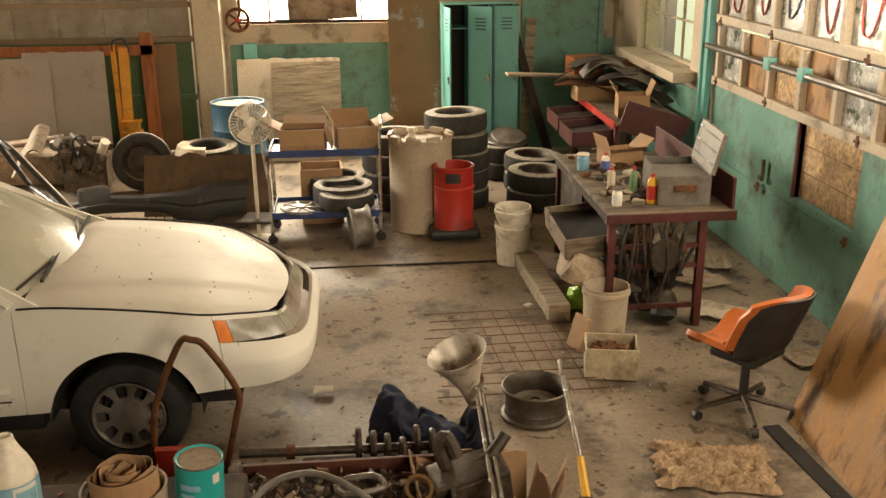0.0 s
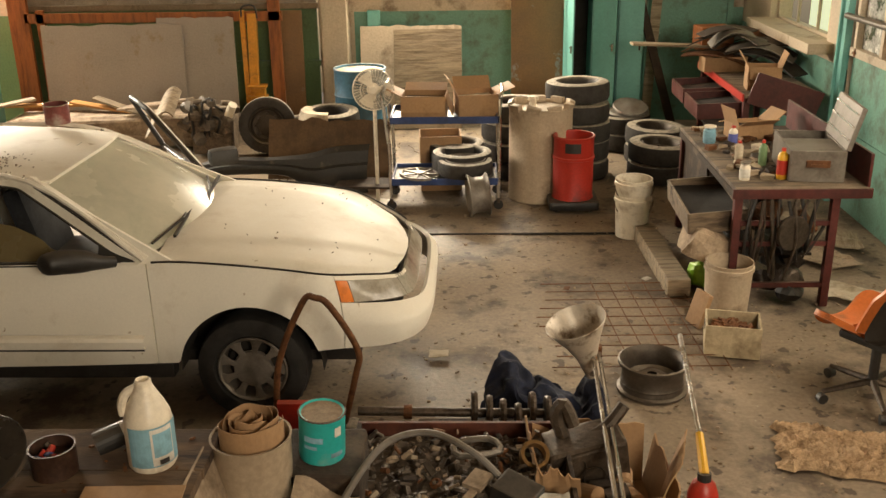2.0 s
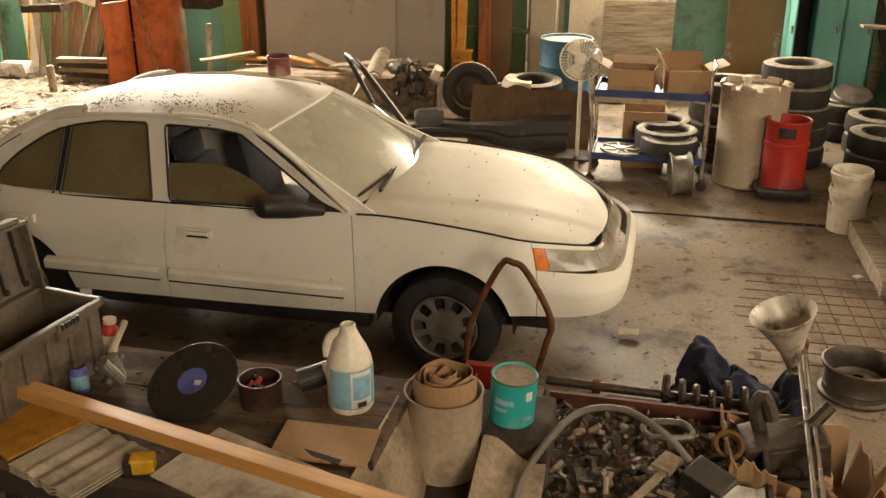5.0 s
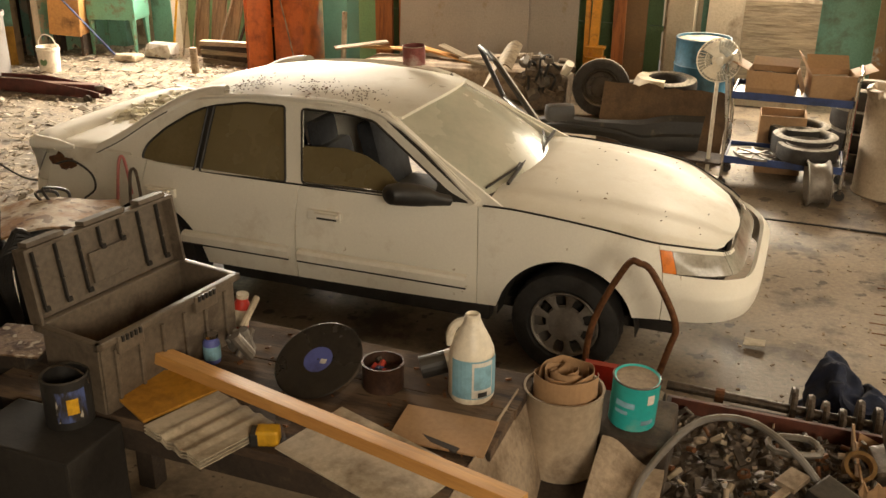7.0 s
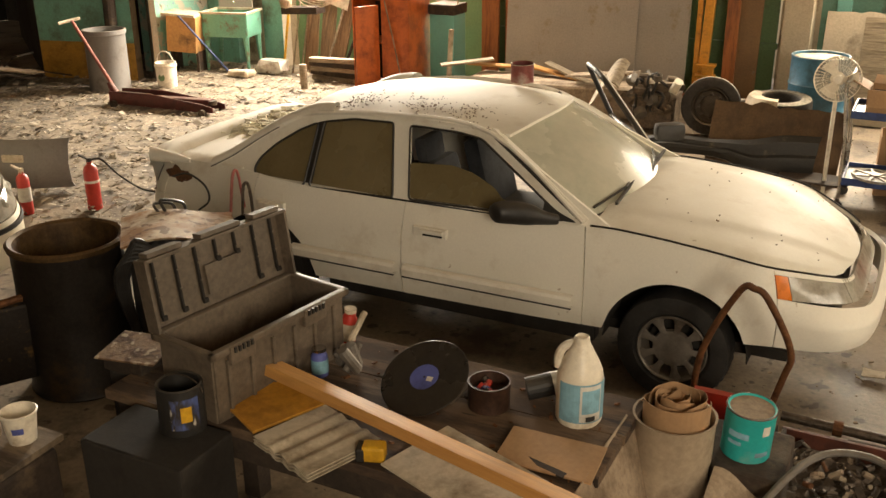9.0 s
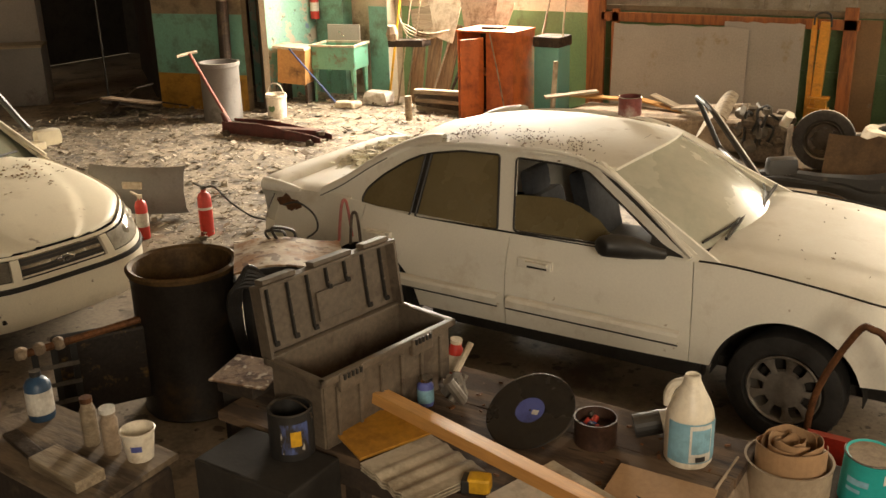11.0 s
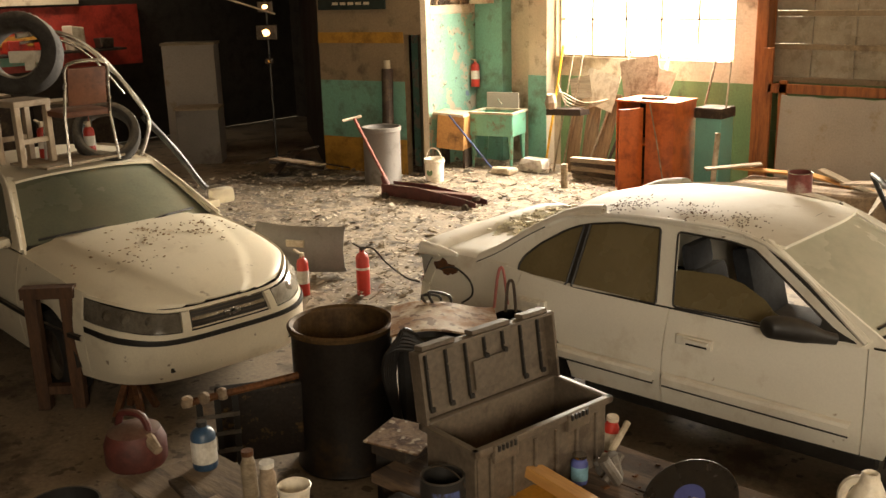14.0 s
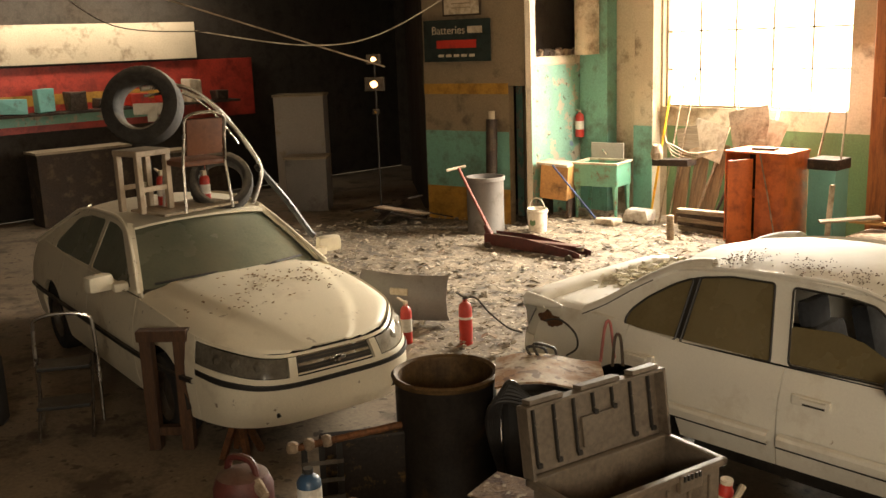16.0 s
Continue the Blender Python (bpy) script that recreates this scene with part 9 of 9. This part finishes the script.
for i in range(17):
    row = []
    for j in range(13):
        u, v = i / 16, j / 12
        row.append(Vector((-1.045 + 0.12 * u + 0.02 * math.sin(v * 9) * u, 3.02 - 0.9 * v, 0.905 - 0.34 * u ** 1.3 + 0.04 * math.sin(v * 11 + u * 4) * u)))
    g.append(row)
tagged(part("canvas_sheet", crumple(sheet(B(), g, 0.006), 0.012, 4), CANVAS, None, smooth=True), "dirty canvas draped over the table's end", "canvas")
g = [[Vector((-0.72 + 0.24 * i / 12, 3.05 - 0.42 * j / 10, 0.76 - 0.10 * (i / 12) - 0.16 * (j / 10) + 0.018 * math.sin(i * 0.55 + j * 0.5))) for j in range(11)] for i in range(13)]
tagged(part("canvas_sheet", crumple(sheet(B(), g, 0.006), 0.014, 4, 3), CANVAS, None, smooth=True), "stiff brown canvas beside the teal can", "canvas")

# rusty sack barrow behind the cans
hb = thing("sack_barrow", pose(-0.86, 4.28, 0), "sack barrow with a rusty orange tube handle", "sack barrow")
part("hoop", tube(B(), smooth_path([(-0.20, 0.05, 0.10), (-0.17, 0.03, 0.55), (-0.02, 0.0, 0.92), (0.05, 0.0, 0.95), (0.12, 0.0, 0.90), (0.24, 0.02, 0.66), (0.22, 0.03, 0.50), (0.12, 0.05, 0.10)], 7), 0.017, 10), RUST, hb, smooth=True)
part("plate", box(B(), -0.04, -0.02, 0.30, 0.26, 0.03, 0.22, (18, 0, 0)), RED, hb, "red steel plate")
part("axle", cyl(B(), (-0.26, 0.05, 0.12), (0.20, 0.05, 0.12), 0.012, seg=10), STEEL, hb)
for x in (-0.25, 0.19):
    part("wheel", lathe(B(), [(0.03, -0.03), (0.11, -0.03), (0.12, 0.0), (0.11, 0.03), (0.03, 0.03)], 24, pose(x, 0.05, 0.12, 0, 90, 0), close=True), RUBBER, hb, smooth=True)
part("toe_plate", box(B(), -0.03, -0.12, 0.012, 0.40, 0.22, 0.012), RUST, hb)

# tray of parts, torn carton, jacket, lamp
pt = thing("parts_tray", pose(-0.10, 3.22, 0), "wooden tray heaped with greasy engine parts", "tray")
part("base", box(B(), 0, 0, 0.49, 0.92, 1.02, 0.02), DARK_WOOD, pt)
for x, y, sx, sy in ((0, 0.50, 0.92, 0.02), (0, -0.50, 0.92, 0.02), (-0.45, 0, 0.02, 1.0), (0.45, 0, 0.02, 1.0)):
    part("side", box(B(), x, y, 0.54, sx, sy, 0.10, bevel=0.003), pbr("red_brown_edge", (0.10, 0.028, 0.014), 0.6, var=0.3) if y > 0 else DARK_WOOD, pt)
for x in (-0.38, 0.38):
    for y in (-0.42, 0.42):
        part("leg", box(B(), x, y, 0.24, 0.05, 0.05, 0.48), DARK_WOOD, pt)
for k in range(300):
    x, y = RNG.uniform(-0.52, 0.32), RNG.uniform(2.76, 3.68)
    z = 0.515 + RNG.uniform(0, 0.07)
    s = RNG.uniform(0.009, 0.034)
    t = RNG.random()
    bm = B()
    if t < 0.4:
        cyl(bm, (0, 0, 0), (s * RNG.uniform(0.5, 2.5), s * RNG.uniform(-0.5, 0.5), s * RNG.uniform(0, 0.8)), s * 0.4, seg=9)
    elif t < 0.65:
        lathe(bm, [(s * 0.55, 0.0), (s * 0.9, 0.0), (s * 0.9, s * 0.5), (s * 0.55, s * 0.5)], 12, close=True)
    else:
        box(bm, 0, 0, 0, s * 2.2, s, s * 0.6, bevel=s * 0.1)
    if t > 0.5:
        crumple(bm, s * 0.12, 22, k)
    o = tagged(part(("bolt", "bearing_ring", "bracket")[0 if t < 0.4 else 1 if t < 0.65 else 2], bm, RNG.choice((STEEL, STEEL, RUST, DARK_WOOD, TOOLBOX_GREY, GREY_WOOD, CANVAS))), "greasy small engine part heaped in the tray", "engine part", "heaped parts")
    o.matrix_world = pose(x, y, z, RNG.uniform(-50, 50), RNG.uniform(-50, 50), RNG.uniform(0, 360))
tagged(part("parts_bed", crumple(sheet(B(), [[Vector((-0.54 + 0.88 * i / 40, 2.74 + 0.96 * j / 40, 0.525 + 0.03 * noise.noise(Vector((i * 0.5, j * 0.5, 4))))) for j in range(41)] for i in range(41)]), 0.02, 30), STEEL), "bed of small greasy metal bits", "metal bits", "", "stuff")
tagged(part("hose", tube(B(), smooth_path([(-0.56, 2.78, 0.58), (-0.54, 2.95, 0.68), (-0.40, 3.22, 0.78), (-0.22, 3.30, 0.79), (-0.05, 3.24, 0.74), (0.06, 3.18, 0.66), (0.12, 3.14, 0.60)], 7), 0.014, 9), GREY_PLASTIC, None, smooth=True), "stiff grey hose arching over the parts", "hose")
tagged(part("ignition_box", box(B(), 0, 0, 0, 0.17, 0.13, 0.08, bevel=0.008), BLACK), "black plastic box lying on the parts", "box").matrix_world = pose(0.12, 3.12, 0.63, 6, 10, -32)
tagged(part("scraper", box(box(B(), 0, 0, 0, 0.26, 0.03, 0.012), 0.15, 0.01, 0.01, 0.10, 0.08, 0.02), CANVAS), "flat wooden scraper lying on the parts", "scraper").matrix_world = pose(-0.10, 3.05, 0.62, 0, -8, 58)
tagged(part("rag", crumple(box(B(), 0.22, 3.05, 0.60, 0.20, 0.18, 0.07, bevel=0.03), 0.03, 16), LABEL_WHITE), "grey-white rag among the parts", "rag")
tagged(part("brass_ring", lathe(B(), [(0.045, 0), (0.06, 0), (0.06, 0.05), (0.045, 0.05)], 24, close=True), pbr("tarnished_brass", (0.22, 0.13, 0.05), 0.4, 0.7, var=0.3)), "tarnished brass collar on the parts", "collar").matrix_world = pose(0.20, 3.42, 0.60, 40, 10, 0)
tagged(part("frame_casting", tube(B(), smooth_path([(-0.12, 3.48, 0.63), (0.02, 3.50, 0.64), (0.06, 3.42, 0.63), (-0.10, 3.40, 0.62)], 3, True), 0.014, 7, closed=True), TOOLBOX_GREY), "alloy gasket frame lying on the parts", "casting")
cs = thing("crankshaft", pose(0.02, 4.06, 0.44, 0, 2, 2), "greasy crankshaft lying behind the tray", "crankshaft")
part("shaft", cyl(B(), (-0.62, 0, 0), (0.30, 0, 0), 0.022, seg=14), STEEL, cs)
for k in range(6):
    part("web", lathe(B(), [(0.0, -0.014), (0.075, -0.014), (0.08, 0.0), (0.075, 0.014), (0.0, 0.014)], 18, pose(-0.06 + 0.07 * k, 0.02 * (-1) ** k, 0.02 * (-1) ** (k // 2), 0, 90, 0)), STEEL, cs)
part("flange", cyl(B(), (-0.40, 0, 0), (-0.36, 0, 0), 0.035, seg=14), RUST, cs)
tagged(part("shaft_stand", box(B(), 0.08, 4.06, 0.175, 0.8, 0.22, 0.35, bevel=0.02), DARK_WOOD), "dark beam under the crankshaft", "beam")
g = []
for i in range(61):
    row = []
    for j in range(41):
        u, v = i / 60, j / 40
        e = ease(min(u, 1 - u), 0, 0.12) * ease(min(v, 1 - v), 0, 0.18)
        h = 0.34 * math.exp(-((u - 0.22) / 0.16) ** 2) + 0.25 * math.exp(-((u - 0.55) / 0.2) ** 2) + 0.26 * math.exp(-((u - 0.88) / 0.10) ** 2)
        row.append(Vector((-0.04 + 0.74 * u, 4.24 + 0.48 * v + 0.05 * math.sin(u * 7), 0.02 + e * (0.10 + h * (0.75 + 0.25 * math.sin(v * 3.1))) + 0.03 * e * noise.noise(Vector((u * 9, v * 7, 1))))))
    g.append(row)
tagged(part("jacket", crumple(crumple(sheet(B(), g), 0.05, 7), 0.025, 17), NAVY, None, smooth=True), "crumpled navy work jacket thrown on parts", "jacket")
bx2 = thing("cardboard_box", pose(0.48, 3.50, 0.28, 0, 0, 4), "torn cardboard box holding an engine block", "box")
for x, y, sx, sy, h, rx, ry in ((0, -0.20, 0.50, 0.008, 0.26, 18, 0), (0, 0.21, 0.50, 0.008, 0.30, -4, 0), (-0.25, 0, 0.008, 0.42, 0.36, 0, -6), (0.25, 0, 0.008, 0.42, 0.24, 0, 10)):
    g = []
    n = 12
    for i in range(n + 1):
        u = i / n - 0.5
        top = h + 0.05 * noise.noise(Vector((u * 6, x * 9 + y * 7, 2)))
        g.append([Vector((u * sx if sx > 0.1 else 0, u * sy if sy > 0.1 else 0, top * j / 3)) for j in range(4)])
    s_ = part("side", sheet(B(), g, 0.008), CARDBOARD, bx2)
    s_.matrix_local = pose(x, y, 0, rx, ry, 0)
part("bottom", box(B(), 0, 0, 0.005, 0.5, 0.42, 0.01), CARDBOARD, bx2)
for x0, x1, dx, dy, hh in ((-0.27, -0.10, -0.04, -0.10, 0.42), (-0.16, 0.14, 0.03, -0.17, 0.27), (0.20, 0.31, 0.10, 0.02, 0.36)):
    g = []
    for i in range(13):
        u = i / 12
        edge = hh * (0.72 + 0.28 * math.sin(math.pi * (0.25 + 0.6 * u))) + 0.05 * noise.noise(Vector((u * 7, hh * 9, 5)))
        g.append([Vector((x0 + (x1 - x0) * u + dx * v * v, -0.20 + dy * v * v + 0.28 * (x0 > 0.1) * u, edge * v)) for v in (0.0, 0.25, 0.5, 0.75, 1.0)])
    part("torn_flap", crumple(sheet(B(), g, 0.006), 0.012, 9), CARDBOARD, bx2, "torn curling flap", smooth=True)
tagged(part("box_stand", box(B(), 0.52, 3.52, 0.14, 0.56, 0.46, 0.278, bevel=0.02), DARK_WOOD), "dark crate under the torn box", "crate")
eb = thing("cylinder_head", pose(0.44, 3.58, 0.30, 0, 0, 8), "greasy cylinder block standing in the torn box", "engine part")
part("block", crumple(box(B(), 0, 0, 0.16, 0.34, 0.20, 0.32, (8, -10, 0), bevel=0.02), 0.02, 9), STEEL, eb)
for k in range(3):
    part("bore", lathe(B(), [(0.048, -0.01), (0.055, 0.0), (0.05, 0.012), (0.042, 0.0)], 20, pose(-0.08 + 0.09 * k, -0.11, 0.22 - 0.05 * k, 78, 0, 0), close=True), STEEL, eb)
part("horn", tube(B(), smooth_path([(-0.10, 0.02, 0.30), (-0.13, 0.03, 0.40), (-0.10, 0.03, 0.45), (-0.06, 0.0, 0.36)], 4), 0.03, 8), STEEL, eb)
part("arm", tube(B(), smooth_path([(0.02, 0, 0.30), (0.10, 0.02, 0.34), (0.17, 0.04, 0.42)], 4), 0.028, 8), STEEL, eb)
for k in range(7):
    o = tagged(part("filter_can", cyl(B(), (0, 0, 0), (0, 0, 0.10), 0.038, seg=16), RNG.choice((CHROME, RIM_GREY, DARK_WOOD, CARDBOARD))), "loose can lying in the torn box", "can", "loose cans")
    o.matrix_world = pose(0.36 + 0.045 * k, 3.36 + 0.05 * (k % 3), 0.42 + 0.02 * (k % 2), 70, 20 * k, 30 * k)
lampm = thing("desk_lamp", pose(0, 0, 0), "jointed desk lamp with a dusty grey funnel shade", "lamp")
d_ = Vector((-0.09, -0.03, 0.27)).normalized()
sm = Matrix.Translation((0.545, 4.27, 0.56)) @ d_.to_track_quat("Z", "Y").to_matrix().to_4x4()
shade = part("shade", lathe(B(), [(0.0, -0.03), (0.035, -0.03), (0.045, 0.02), (0.055, 0.09), (0.09, 0.18), (0.152, 0.295), (0.149, 0.298), (0.085, 0.185), (0.050, 0.095), (0.0, 0.05)], 36), SHADE_GREY, lampm, "dusty grey funnel shade", smooth=True)
shade.matrix_local = sm
for dx in (-0.014, 0.016):
    part("arm", tube(B(), [(0.56 + dx, 4.30, 0.66), (0.535 + dx, 3.75, 0.65), (0.50 + dx, 2.95, 0.62)], 0.010, 7), CHROME, lampm)
part("joint", crumple(box(B(), 0.56, 4.28, 0.65, 0.06, 0.05, 0.08, bevel=0.01), 0.006, 20), RUST, lampm)
part("bracket", tube(B(), [(0.56, 4.27, 0.64), (0.54, 4.22, 0.55)], 0.014, 8), STEEL, lampm)
part("clamp", box(B(), 0.50, 2.94, 0.60, 0.06, 0.06, 0.12, bevel=0.008), STEEL, lampm)
sv = thing("spray_bottle", pose(0.95, 3.56, 0.16, 0, 0, 0), "red bottle with a yellow neck and long steel spout", "bottle")
part("body", lathe(B(), [(0.0, 0.0), (0.062, 0.0), (0.066, 0.02), (0.066, 0.17), (0.05, 0.22), (0.028, 0.24), (0.0, 0.24)], 24), RED, sv, smooth=True)
part("collar", cyl(B(), (0, 0, 0.235), (0, 0.005, 0.27), 0.03, seg=14), BLACK, sv)
part("neck", tube(B(), [(0, 0.005, 0.26), (0.01, 0.18, 0.36)], [0.022, 0.018], 10), YELLOW, sv)
part("spout", tube(B(), [(0.01, 0.17, 0.355), (0.10, 1.06, 0.42)], 0.013, 9), CHROME, sv)
tagged(part("bottle_stand", box(B(), 0.95, 3.56, 0.08, 0.2, 0.2, 0.155), DARK_WOOD), "dark block under the red bottle", "block")
for k in range(9):
    o = tagged(part("pipe_fitting", cyl(B(), (0, 0, 0), (0.05, 0.02, 0.0), RNG.uniform(0.012, 0.03), seg=10), RNG.choice((CHROME, STEEL, RIM_GREY))), "loose steel fitting beside the torn box", "fitting", "loose fittings")
    o.matrix_world = pose(0.80 + RNG.uniform(0, 0.16), 3.85 + RNG.uniform(-0.2, 0.25), 0.03, 0, 0, RNG.uniform(0, 360))
